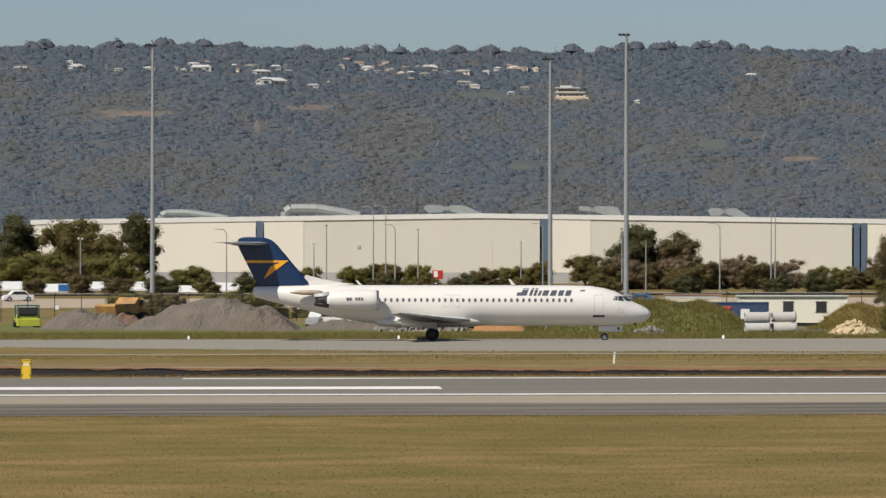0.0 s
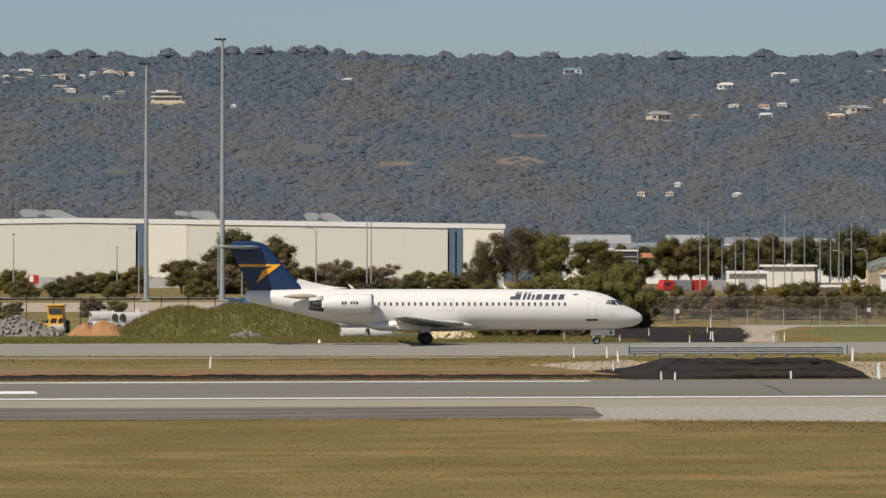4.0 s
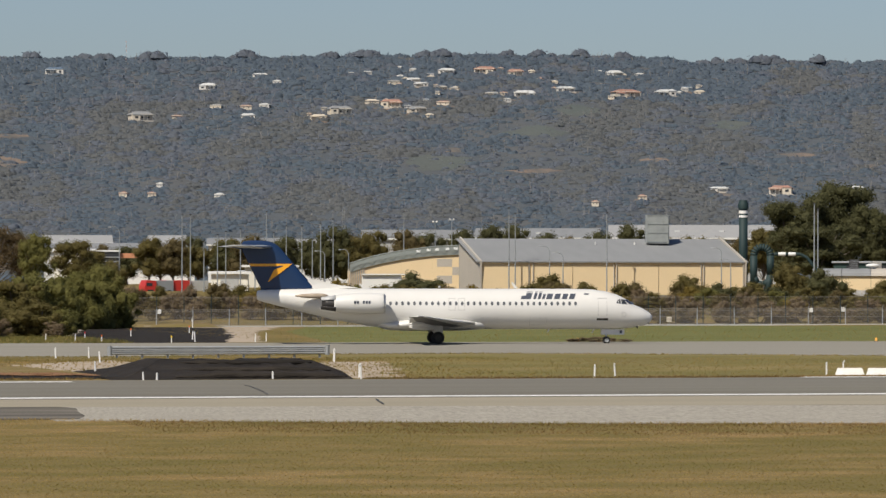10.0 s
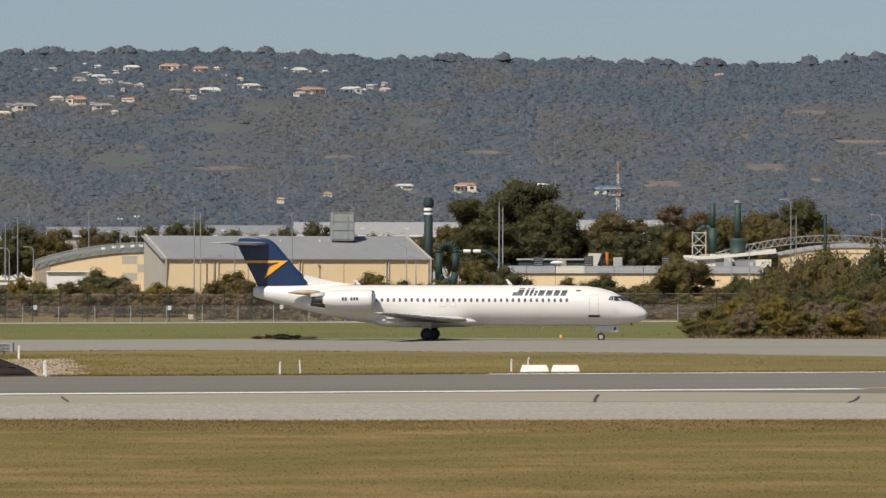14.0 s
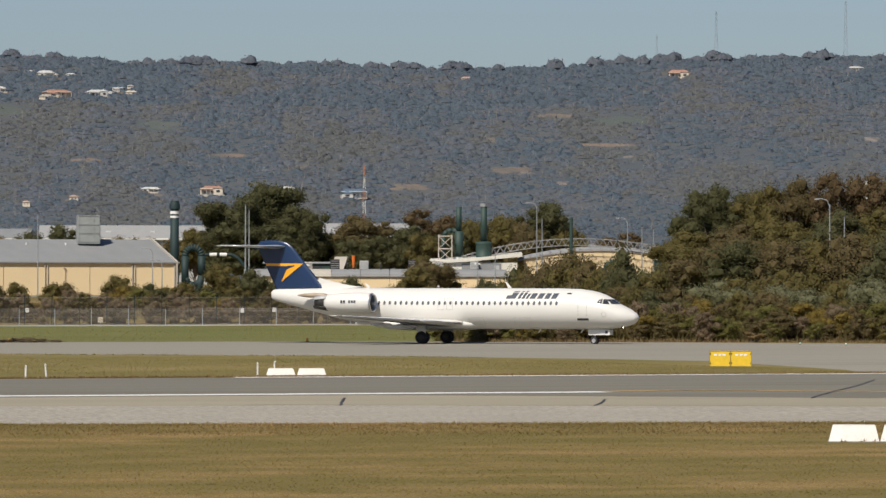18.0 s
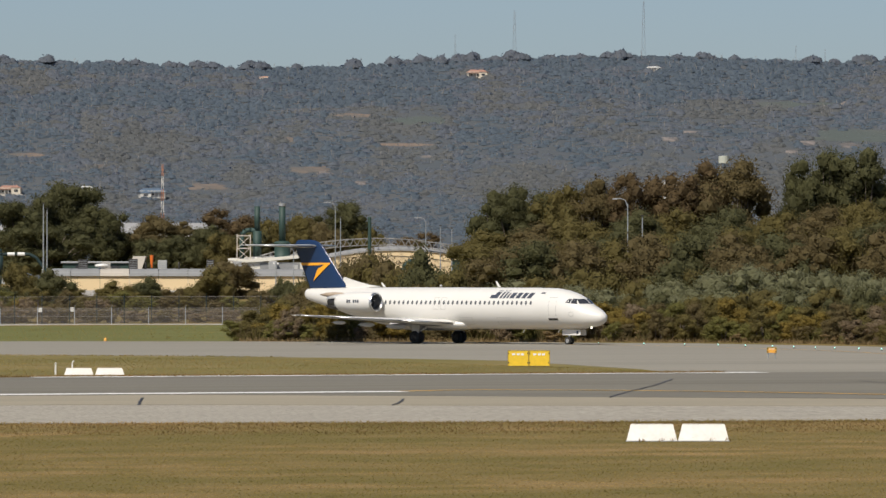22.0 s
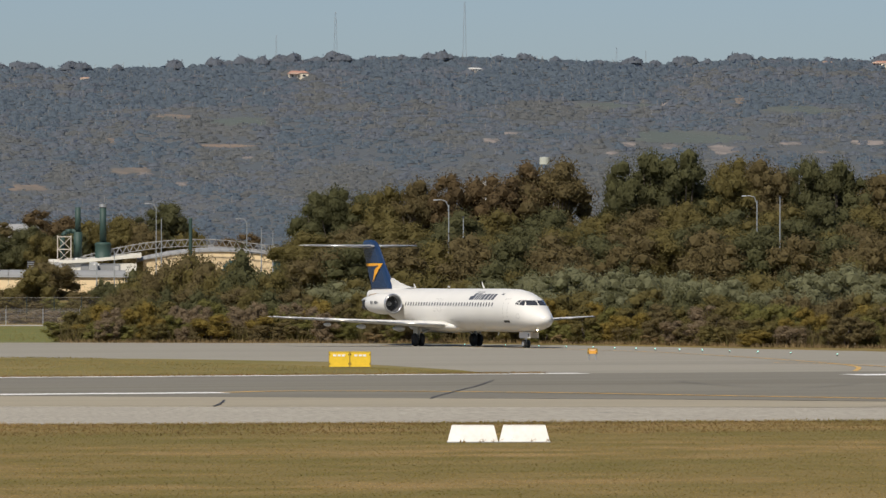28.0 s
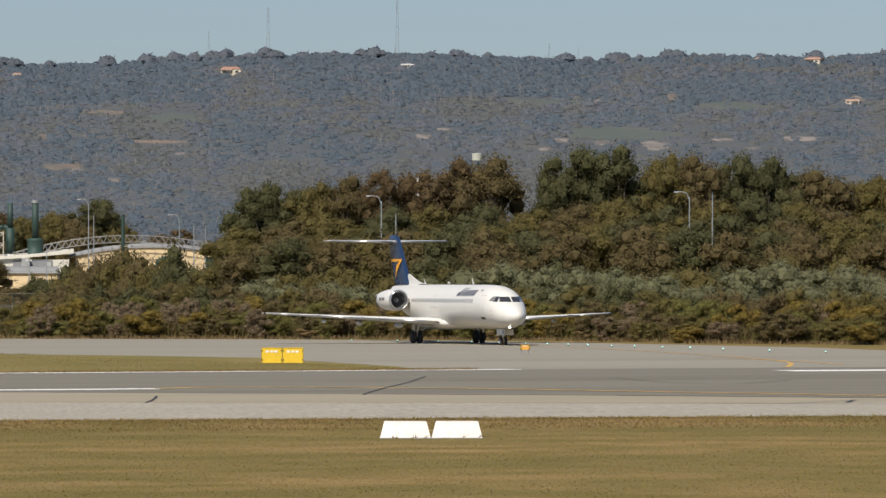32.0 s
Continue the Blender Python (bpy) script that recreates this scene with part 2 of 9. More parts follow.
M = {
    "grass": material("mown_grass", (0.146, 0.117, 0.034), 0.95, (0.275, 0.190, 0.080), 0.25, 0.95, 13.0, 0.08, stretch=(0.95, 1, 1), third=(0.115, 0.105, 0.027), gloss=0.1, fine_amount=0.62, edge=0.12, fine_stretch=(1, 0.07, 1)),
    "green_grass": material("green_verge_grass", (0.134, 0.148, 0.046), 0.95, (0.190, 0.172, 0.068), 0.22, 0.85, 6.0, 0.4, stretch=(0.4, 1, 1), third=(0.114, 0.126, 0.038), gloss=0.1, fine_amount=0.35, edge=0.13, fine_stretch=(1, 0.09, 1)),
    "mid_grass": material("olive_straw_verge_grass", (0.182, 0.160, 0.050), 0.95, (0.262, 0.200, 0.088), 0.3, 0.95, 6.0, 0.1, stretch=(0.5, 0.35, 1), third=(0.128, 0.116, 0.034), gloss=0.1, fine_amount=0.5, edge=0.12, fine_stretch=(1, 0.09, 1)),
    "blade": material("grass_blades", (0.335, 0.258, 0.076), 0.9, (0.53, 0.362, 0.150), 0.25, 0.95, 2.6, 0, stretch=(0.95, 1, 1), third=(0.225, 0.198, 0.052), edge=0.14, pieces=0.10, fine_amount=0.1, leaf=0.6, gloss=0.15),
    "dry_blade": material("dead_red_brown_grass", (0.27, 0.165, 0.072), 0.9, (0.24, 0.165, 0.06), 0.3, 0.95, 2.6, 0, stretch=(0.95, 1, 1), pieces=0.25, fine_amount=0.1, leaf=0.5, gloss=0.15),
    "runway": material("runway_asphalt", (0.196, 0.183, 0.147), 0.85, (0.152, 0.141, 0.115), 0.16, 0.9, 14.0, 0.2, stretch=(0.10, 1, 1), gloss=0.08, third=(0.186, 0.174, 0.146), edge=0.12),
    "shoulder": material("runway_tan_shoulder", (0.325, 0.288, 0.215), 0.9, (0.278, 0.248, 0.188), 0.2, 0.8, 12.0, 0.2, stretch=(0.15, 1, 1), gloss=0.08),
    "dark_shoulder": material("dark_asphalt_shoulder", (0.088, 0.079, 0.066), 0.9, (0.195, 0.176, 0.146), 0.5, 0.9, 8.0, 0.3, stretch=(0.12, 1, 1), gloss=0.08, edge=0.08),
    "gravel": material("pale_chip_seal", (0.430, 0.395, 0.325), 0.95, (0.355, 0.325, 0.268), 0.25, 0.7, 9.0, 0.5, gloss=0.2, fine_amount=0.9, fine_stretch=(1, 0.14, 1)),
    "taxi": material("taxiway_asphalt", (0.282, 0.262, 0.216), 0.85, (0.228, 0.212, 0.176), 0.13, 0.9, 10.0, 0.2, stretch=(0.10, 1, 1), gloss=0.08, third=(0.268, 0.250, 0.208), edge=0.12),
    "line": material("white_line_paint", (0.80, 0.79, 0.76), 0.7, (0.66, 0.64, 0.6), 1.5, 0.4, 9.0, 0.1),
    "joint": material("brown_pavement_joint", (0.115, 0.085, 0.065), 0.9, (0.17, 0.14, 0.11), 0.6, 0.6, 6.0, 0.0),
    "yellow_line": material("yellow_line_paint", (0.58, 0.34, 0.07), 0.7, (0.44, 0.29, 0.10), 0.8, 0.7, 9.0, 0.1),
    "crack": material("bitumen_crack_seal", (0.035, 0.033, 0.032), 0.6, (0.06, 0.057, 0.055), 1.0, 0.5, 9.0, 0.1),
    "white": material("white_aircraft_paint", (0.65, 0.635, 0.595), 0.32, (0.61, 0.595, 0.555), 0.5, 0.6, 3.0, 0.0, fine_amount=0.02),
    "belly": material("grey_aircraft_paint", (0.45, 0.45, 0.44), 0.4, (0.38, 0.38, 0.37), 0.8, 0.6, 3.0, 0.0, fine_amount=0.1),
    "navy": material("navy_aircraft_paint", (0.012, 0.032, 0.085), 0.25, (0.010, 0.026, 0.07), 0.5, 0.6, 3.0, 0.0, fine_amount=0.02),
    # grey paint, with the shade below the wing darkening its colour
    "under": material("shade_darkened_grey_paint", (0.17, 0.165, 0.155), 0.5, (0.12, 0.115, 0.105), 0.8, 0.6, 3.0, 0.0, fine_amount=0.15),
    "marker_white": material("weathered_white_marker_paint", (0.69, 0.67, 0.625), 0.7, (0.60, 0.57, 0.51), 1.2, 0.7, 6.0, 0.05, fine_amount=0.2),
    "gold": material("golden_yellow_paint", (0.80, 0.36, 0.02), 0.35, (0.74, 0.33, 0.02), 0.8, 0.5, 3.0, 0.0, fine_amount=0.02),
    "ink": material("dark_blue_grey_lettering", (0.055, 0.065, 0.085), 0.4, (0.05, 0.055, 0.07), 1.0, 0.5, 5.0, 0.0, fine_amount=0.05),
    "seam": material("panel_gap_grey", (0.36, 0.35, 0.33), 0.5, (0.3, 0.3, 0.29), 1.0, 0.5, 5.0, 0.0),
    "exhaust": material("heat_stained_exhaust_steel", (0.30, 0.23, 0.16), 0.5, (0.46, 0.38, 0.29), 1.2, 0.8, 6.0, 0.0),
    "metal": material("bare_aircraft_metal", (0.56, 0.56, 0.55), 0.28, (0.45, 0.45, 0.45), 1.0, 0.5, 8.0, 0.0, metal=0.9),
    "dark_metal": material("dark_engine_metal", (0.05, 0.048, 0.046), 0.5, (0.09, 0.08, 0.07), 2.0, 0.5, 8.0, 0.05, metal=0.6),
    "rubber": material("black_tyre_rubber", (0.018, 0.018, 0.018), 0.8, (0.03, 0.029, 0.028), 3.0, 0.6, 30.0, 0.2),
    "pane": material("dark_cabin_window", (0.03, 0.034, 0.04), 0.08, (0.05, 0.05, 0.055), 1.0, 0.5, 4.0, 0.0, gloss=0.7),
    "cabin_pane": material("grey_cabin_window", (0.13, 0.135, 0.14), 0.15, (0.10, 0.105, 0.11), 1.0, 0.5, 4.0, 0.0, gloss=0.6),
    "sage_roof": material("grey_green_roof_sheet", (0.235, 0.255, 0.235), 0.75, (0.20, 0.218, 0.20), 0.3, 0.6, 5.0, 0.1, fine_amount=0.1, gloss=0.25),
    "rusty_white": material("rust_streaked_white_steel", (0.50, 0.46, 0.40), 0.7, (0.36, 0.29, 0.23), 1.2, 0.7, 8.0, 0.05),
    "galv": material("galvanised_steel", (0.40, 0.41, 0.41), 0.5, (0.32, 0.33, 0.335), 1.5, 0.6, 12.0, 0.1, metal=0.5),
    "pole": material("grey_painted_pole", (0.30, 0.32, 0.325), 0.55, (0.25, 0.265, 0.27), 0.5, 0.6, 8.0, 0.05, metal=0.2),
    "cream": material("cream_wall_cladding", (0.74, 0.70, 0.595), 0.75, (0.70, 0.66, 0.56), 0.12, 0.7, 4.0, 0.05, stretch=(1, 1, 0.3), fine_amount=0.08),
    "grey_wall": material("grey_precast_wall", (0.42, 0.42, 0.40), 0.85, (0.36, 0.36, 0.345), 0.15, 0.6, 3.0, 0.1),
    "blue_trim": material("slate_blue_cladding", (0.10, 0.145, 0.20), 0.6, (0.08, 0.115, 0.16), 0.4, 0.6, 5.0, 0.05),
    "white_sheet": material("white_metal_sheet", (0.74, 0.73, 0.69), 0.5, (0.66, 0.65, 0.62), 0.4, 0.6, 6.0, 0.05),
    "tan": material("tan_brick_wall", (0.74, 0.575, 0.345), 0.85, (0.68, 0.53, 0.32), 0.3, 0.6, 8.0, 0.1),
    "roof_grey": material("blue_grey_roof_sheeting", (0.235, 0.240, 0.240), 0.8, (0.20, 0.205, 0.206), 0.2, 0.6, 5.0, 0.1, stretch=(3, 1, 1), fine_amount=0.1, gloss=0.25),
    "beige": material("beige_panel", (0.44, 0.40, 0.34), 0.8, (0.38, 0.35, 0.3), 0.3, 0.5, 6.0, 0.1),
    "green_steel": material("dark_green_steel", (0.008, 0.026, 0.026), 0.7, (0.011, 0.032, 0.031), 0.6, 0.6, 8.0, 0.05),
    "green_pale": material("mid_green_steel", (0.022, 0.052, 0.042), 0.65, (0.018, 0.042, 0.035), 0.6, 0.6, 8.0, 0.05),
    "truss": material("dull_galvanised_truss", (0.30, 0.295, 0.28), 0.6, (0.22, 0.215, 0.205), 0.8, 0.6, 6.0, 0.0, metal=0.2),
    "duct": material("zinc_roof_duct", (0.30, 0.315, 0.30), 0.6, (0.22, 0.235, 0.225), 0.7, 0.6, 6.0, 0.05, metal=0.1),
    "black_cloth": material("black_geotextile", (0.018, 0.016, 0.014), 0.75, (0.048, 0.040, 0.032), 0.7, 0.8, 5.0, 0.6, stretch=(0.3, 1, 1), gloss=0.06),
    "sand": material("pale_sandy_earth", (0.45, 0.37, 0.29), 0.95, (0.34, 0.28, 0.2), 0.5, 0.8, 7.0, 0.4, gloss=0.1),
    "brown_earth": material("brown_dry_grass_bank", (0.19, 0.145, 0.055), 0.95, (0.29, 0.20, 0.11), 0.4, 0.9, 5.0, 0.5, stretch=(0.4, 1, 1), third=(0.12, 0.108, 0.032), gloss=0.1, edge=0.10),
    "rust_earth": material("rusty_brown_earth", (0.205, 0.105, 0.052), 0.95, (0.28, 0.165, 0.092), 0.6, 0.8, 5.0, 0.5, gloss=0.1),
    "dark_soil": material("dark_brown_soil", (0.145, 0.118, 0.096), 0.95, (0.18, 0.15, 0.122), 0.5, 0.8, 4.0, 0.7, gloss=0.1),
    "grey_soil": material("grey_crushed_soil", (0.145, 0.125, 0.106), 0.95, (0.195, 0.165, 0.135), 0.5, 0.8, 4.0, 0.7, gloss=0.1),
    "red_soil": material("orange_brown_soil", (0.40, 0.20, 0.09), 0.95, (0.33, 0.18, 0.09), 0.5, 0.7, 5.0, 0.5, gloss=0.1),
    "rust_soil": material("dull_red_brown_soil", (0.205, 0.130, 0.088), 0.95, (0.16, 0.115, 0.086), 0.5, 0.8, 4.0, 0.7, gloss=0.1),
    "rubble": material("grey_concrete_rubble", (0.31, 0.28, 0.245), 0.95, (0.22, 0.198, 0.172), 0.8, 0.7, 4.0, 0.4, pieces=0.35, gloss=0.1),
    "limestone": material("cream_limestone_rubble", (0.68, 0.55, 0.35), 0.95, (0.58, 0.46, 0.29), 0.8, 0.7, 4.0, 0.4, pieces=0.3, gloss=0.1),
    "concrete": material("pale_concrete", (0.42, 0.41, 0.385), 0.85, (0.35, 0.34, 0.32), 0.6, 0.6, 6.0, 0.15),
    "worn_orange": material("dusty_orange_machine_paint", (0.46, 0.25, 0.055), 0.7, (0.22, 0.13, 0.07), 0.9, 0.8, 5.0, 0.1),
    "tank": material("pale_green_grey_tank_paint", (0.44, 0.46, 0.40), 0.7, (0.36, 0.38, 0.33), 0.8, 0.6, 5.0, 0.0),
    "machine": material("construction_yellow_paint", (0.62, 0.32, 0.03), 0.5, (0.5, 0.27, 0.035), 0.8, 0.6, 6.0, 0.05),
    "lime": material("lime_yellow_paint", (0.46, 0.49, 0.05), 0.5, (0.36, 0.38, 0.05), 0.8, 0.6, 6.0, 0.05),
    "teal": material("dark_teal_paint", (0.02, 0.10, 0.09), 0.4, (0.02, 0.08, 0.07), 0.8, 0.6, 6.0, 0.05),
    "sign_yellow": material("yellow_sign_panel", (0.78, 0.52, 0.03), 0.5, (0.7, 0.47, 0.03), 1.2, 0.5, 5.0, 0.03),
    "sign_frame": material("weathered_sign_edge", (0.36, 0.25, 0.03), 0.6, (0.22, 0.16, 0.04), 2.0, 0.6, 8.0, 0.0),
    "sign_orange": material("orange_sign_panel", (0.75, 0.36, 0.05), 0.5, (0.68, 0.33, 0.05), 1.2, 0.5, 5.0, 0.03),
    "red": material("red_vehicle_paint", (0.50, 0.035, 0.025), 0.4, (0.42, 0.03, 0.025), 0.8, 0.6, 5.0, 0.0),
    "blue": material("blue_vehicle_paint", (0.03, 0.14, 0.36), 0.4, (0.03, 0.12, 0.3), 0.8, 0.6, 5.0, 0.0),
    "navy_box": material("navy_container_steel", (0.045, 0.08, 0.16), 0.55, (0.04, 0.065, 0.13), 0.8, 0.6, 5.0, 0.05),
    "coral": material("faded_orange_cladding", (0.55, 0.24, 0.12), 0.7, (0.48, 0.21, 0.11), 0.6, 0.6, 5.0, 0.0),
    "orange": material("orange_plastic", (0.72, 0.16, 0.02), 0.5, (0.65, 0.15, 0.02), 1.0, 0.5, 5.0, 0.0),
    "bark": material("grey_brown_bark", (0.20, 0.165, 0.13), 0.95, (0.13, 0.105, 0.085), 1.2, 0.7, 9.0, 0.5, stretch=(1, 1, 0.3), gloss=0.1),
    "wire": material("fence_wire", (0.15, 0.137, 0.115), 0.6, (0.12, 0.11, 0.09), 1.0, 0.5, 9.0, 0.0),
    # terracotta softened towards haze, for the far houses on the scarp
    "tile_roof": material("hazed_terracotta_tiles", (0.34, 0.19, 0.14), 0.85, (0.27, 0.155, 0.12), 0.5, 0.6, 3.0, 0.1),
    "shed_roof": material("weathered_zinc_roof_sheet", (0.33, 0.325, 0.31), 0.8, (0.28, 0.285, 0.285), 0.3, 0.6, 3.0, 0.1, stretch=(3, 1, 1)),
    "pale_roof": material("pale_grey_roof_sheet", (0.54, 0.54, 0.52), 0.6, (0.42, 0.43, 0.42), 0.3, 0.6, 3.0, 0.1),
    "render": material("cream_house_render", (0.62, 0.55, 0.44), 0.85, (0.54, 0.47, 0.37), 0.3, 0.6, 3.0, 0.1),
    # white dulled a little to carry the same distance haze
    "white_render": material("hazed_white_render", (0.62, 0.59, 0.53), 0.85, (0.50, 0.48, 0.44), 0.3, 0.6, 3.0, 0.1),
    # distance haze is mixed into this colour: bluer and greyer than bare ground
    "hill": material("hazed_hillside_scrub", (0.090, 0.102, 0.112), 0.95, (0.110, 0.112, 0.110), 0.06, 0.9, 0.35, 0.1, stretch=(1, 0.14, 1), third=(0.084, 0.099, 0.110), gloss=0.1, fine_amount=0.40, edge=0.1),
}
FOLIAGE = {
    "dark": material("dark_green_leaves", (0.134, 0.131, 0.056), 0.75, (0.101, 0.100, 0.043), 0.5, 0.7, 3.0, 0.0, pieces=0.24, gloss=0.25, leaf=0.52),
    "olive": material("olive_green_leaves", (0.196, 0.159, 0.053), 0.75, (0.144, 0.121, 0.041), 0.5, 0.7, 3.0, 0.0, pieces=0.24, gloss=0.25, leaf=0.52),
    "brown": material("brown_olive_leaves", (0.193, 0.150, 0.067), 0.8, (0.143, 0.113, 0.052), 0.5, 0.7, 3.0, 0.0, pieces=0.24, gloss=0.2, leaf=0.52),
    "russet": material("red_brown_leaves", (0.185, 0.131, 0.065), 0.8, (0.137, 0.097, 0.049), 0.5, 0.7, 3.0, 0.0, pieces=0.24, gloss=0.2, leaf=0.52),
    "grey": material("grey_green_leaves", (0.252, 0.249, 0.132), 0.75, (0.190, 0.190, 0.103), 0.5, 0.7, 3.0, 0.0, pieces=0.24, gloss=0.3, leaf=0.52),
    "fern": material("feathery_olive_green_leaves", (0.233, 0.216, 0.067), 0.8, (0.179, 0.171, 0.054), 0.4, 0.7, 3.0, 0.0, pieces=0.22, gloss=0.2, leaf=0.55),
    "heath": material("purple_brown_heath_twigs", (0.293, 0.224, 0.139), 0.85, (0.224, 0.168, 0.103), 0.5, 0.7, 3.0, 0.0, pieces=0.24, gloss=0.2, leaf=0.52),
    "gold": material("golden_olive_leaves", (0.295, 0.221, 0.054), 0.8, (0.221, 0.158, 0.043), 0.5, 0.7, 3.0, 0.0, pieces=0.24, gloss=0.2, leaf=0.52),
    "straw": material("straw_coloured_stalks", (0.410, 0.302, 0.151), 0.85, (0.302, 0.216, 0.108), 0.5, 0.7, 3.0, 0.0, pieces=0.5, gloss=0.2, leaf=0.52),
}

# ---- the lie of the land ----
FALL = 0.0032          # the airfield rises gently along the runway, a slope fitted to the camera's view


def ground_z(x, y):
    d = math.hypot(x, y)
    rise = np.interp(d, (0, 695, 765, 1000, 1500, 3000), (0, 0, 3.0, 4.0, 4.6, 5.0))
    return FALL * max(-150.0, min(300.0, x)) + float(rise)


def spot(turn, d):
    """A place on the ground: degrees to the right of the runway's normal, and metres from the viewing stand."""
    x, y = d * math.sin(radians(turn)), d * math.cos(radians(turn))
    return Vector((x, y, ground_z(x, y)))


def stand(turn, d, rz=0.0, size=1.0, dz=0.0):
    """A pose at such a place. rz = 0 faces the viewing stand."""
    p = spot(turn, d)
    return pose(p.x, p.y, p.z + dz, 0, 0, rz - turn) @ Matrix.Scale(size, 4)


# ---- ground, runway, taxiway ----
def build_ground():
    xs = [-1300, -900, -600, -400, -300] + list(range(-250, 451, 50)) + [550, 750, 1000, 1300, 1700, 2200]
    ys = [-300, -100, 0, 100] + list(range(150, 1101, 25)) + [1200, 1350, 1500, 1800, 2200, 2600, 3000]
    g = Shape()
    g.add([(x, y, ground_z(x, y)) for y in ys for x in xs],
          [(j * len(xs) + i, j * len(xs) + i + 1, (j + 1) * len(xs) + i + 1, (j + 1) * len(xs) + i) for j in range(len(ys) - 1) for i in range(len(xs) - 1)])
    tagged(part("ground", g, M["grass"]), "mown dry airfield grass, green and straw patches", "ground", kind="structure")


def ragged(outline, amp, step=2.0):
    """An outline with an uneven, worn edge."""
    out = []
    for (x0, y0), (x1, y1) in zip(outline, outline[1:] + outline[:1]):
        n = max(1, int(math.hypot(x1 - x0, y1 - y0) / step))
        for k in range(n):
            x, y = x0 + (x1 - x0) * k / n, y0 + (y1 - y0) * k / n
            out.append((x + amp * noise.noise(Vector((x * 0.9, y * 0.35, 1))), y + 2.5 * amp * noise.noise(Vector((x * 0.9, y * 0.35, 5)))))
    return out


def strip(name, outline, top, mat, label, category="pavement", parent=None):
    """A flat layer on the airfield, its top lying a little above the ground."""
    s = Shape()
    n = len(outline)
    z = lambda x: FALL * max(-150.0, min(300.0, x))
    s.add([(x, y, z(x) + top) for x, y in outline] + [(x, y, z(x) - 0.05) for x, y in outline],
          [tuple(range(n)), tuple(range(2 * n - 1, n - 1, -1))] + [(k, n + k, n + (k + 1) % n, (k + 1) % n) for k in range(n)])
    ob = part(name, s, mat, parent)
    return ob if parent else tagged(ob, label, category, kind="structure")


build_ground()
strip("runway", [(-150, 263), (68, 262.8), (80, 253.5), (96.5, 240.5), (112, 222), (300, 30), (300, 311), (-150, 311)], 0.030, M["runway"], "grey asphalt runway, worn and patched", "runway")
strip("shoulder", [(-150, 246), (60, 243), (95, 225), (300, 20), (300, 264), (-150, 264)], 0.020, M["shoulder"], "tan asphalt runway shoulder", "pavement")
strip("dark_shoulder", [(-150, 225), (25.1, 225), (25.9, 230), (26.4, 237), (27.1, 244), (26.6, 246.6), (-150, 247)], 0.034, M["dark_shoulder"], "dark streaked asphalt strip beside the runway", "pavement")
strip("chip_seal", [(24, 223), (43, 214), (64, 209), (95, 203), (300, 160), (300, 240), (95, 224.5), (60, 242), (24, 247)], 0.025, M["gravel"], "pale chip-sealed runway edge", "pavement")
strip("verge_lawn", [(76, 492), (240, 470), (300, 690), (102, 690), (97, 646), (88, 600)], 0.008, M["green_grass"], "smooth green mown grass behind the taxiway", "lawn")
strip("verge_lawn", [(54, 310), (114, 310), (119, 362), (113, 380), (104, 396), (91, 409), (77, 421), (62, 420), (61, 380), (56, 335)], 0.008, M["mid_grass"], "olive and straw grass between runway and taxiway", "lawn")
strip("verge_lawn", [(-150, 505), (56, 490), (52, 520), (66, 646), (60, 690), (-150, 690)], 0.007, M["green_grass"], "rough green grass behind the taxiway", "lawn")
strip("taxiway", [(-150, 470), (-25, 443), (5, 416), (48, 407), (62, 416), (76, 418), (90, 406), (103, 393), (112, 378), (117, 362), (115.5, 350), (113, 325), (110.5, 314), (113, 308), (300, 308), (300, 330), (167, 376), (169, 396), (165, 430), (161, 450), (150, 466), (131, 482), (115, 490), (60, 494), (-150, 512)],
      0.026, M["taxi"], "pale grey asphalt taxiway, turning towards the runway", "taxiway")


# ---- markings and airfield furniture ----
def airfield_z(x):
    return FALL * max(-150.0, min(300.0, x))


def line_of(name, pts, w, top, mat, label, category="marking"):
    """A painted or sealed line along a polyline, w metres wide across the view."""
    s = Shape()
    vs, fs = [], []
    for i, (x, y) in enumerate(pts):
        a, b = pts[max(0, i - 1)], pts[min(len(pts) - 1, i + 1)]
        d = Vector((b[0] - a[0], b[1] - a[1]))
        n = Vector((-d.y, d.x)).normalized() * w / 2
        for q in (1, -1):
            vs.append((x + q * n.x, y + q * n.y, airfield_z(x) + top))
    for i in range(len(pts) - 1):
        fs.append((2 * i, 2 * i + 1, 2 * i + 3, 2 * i + 2))
    s.add(vs, fs)
    return tagged(part(name, s, mat), label, category, kind="structure")


def bent(pts, steps=6, wob=0.0):
    """A polyline, rounded by splitting, with a little waver."""
    out = []
    for i in range(len(pts) - 1):
        p0, p1, p2, p3 = [Vector((*pts[max(0, min(len(pts) - 1, k))], 0)) for k in (i - 1, i, i + 1, i + 2)]
        for k in range(steps):
            t = k / steps
            q = 0.5 * (2 * p1 + (p2 - p0) * t + (2 * p0 - 5 * p1 + 4 * p2 - p3) * t * t + (3 * p1 - p0 - 3 * p2 + p3) * t ** 3)
            out.append((q.x + random.uniform(-wob, wob), q.y + random.uniform(-wob, wob)))
    return out + [pts[-1]]


rnd_line = lambda a, b, y: [(a + (b - a) * k / 12, y + 0.05 * math.sin(k)) for k in range(13)]
line_of("runway_edge_line", rnd_line(-150, 80.3, 264.6), 2.4, 0.045, M["line"], "white painted runway edge line", "runway marking")
line_of("runway_edge_line", rnd_line(-8, 33.8, 306.5), 2.3, 0.045, M["line"], "white painted runway edge line", "runway marking")
line_of("runway_edge_line", rnd_line(73.4, 115, 310.6), 2.3, 0.045, M["line"], "white painted runway edge line", "runway marking")
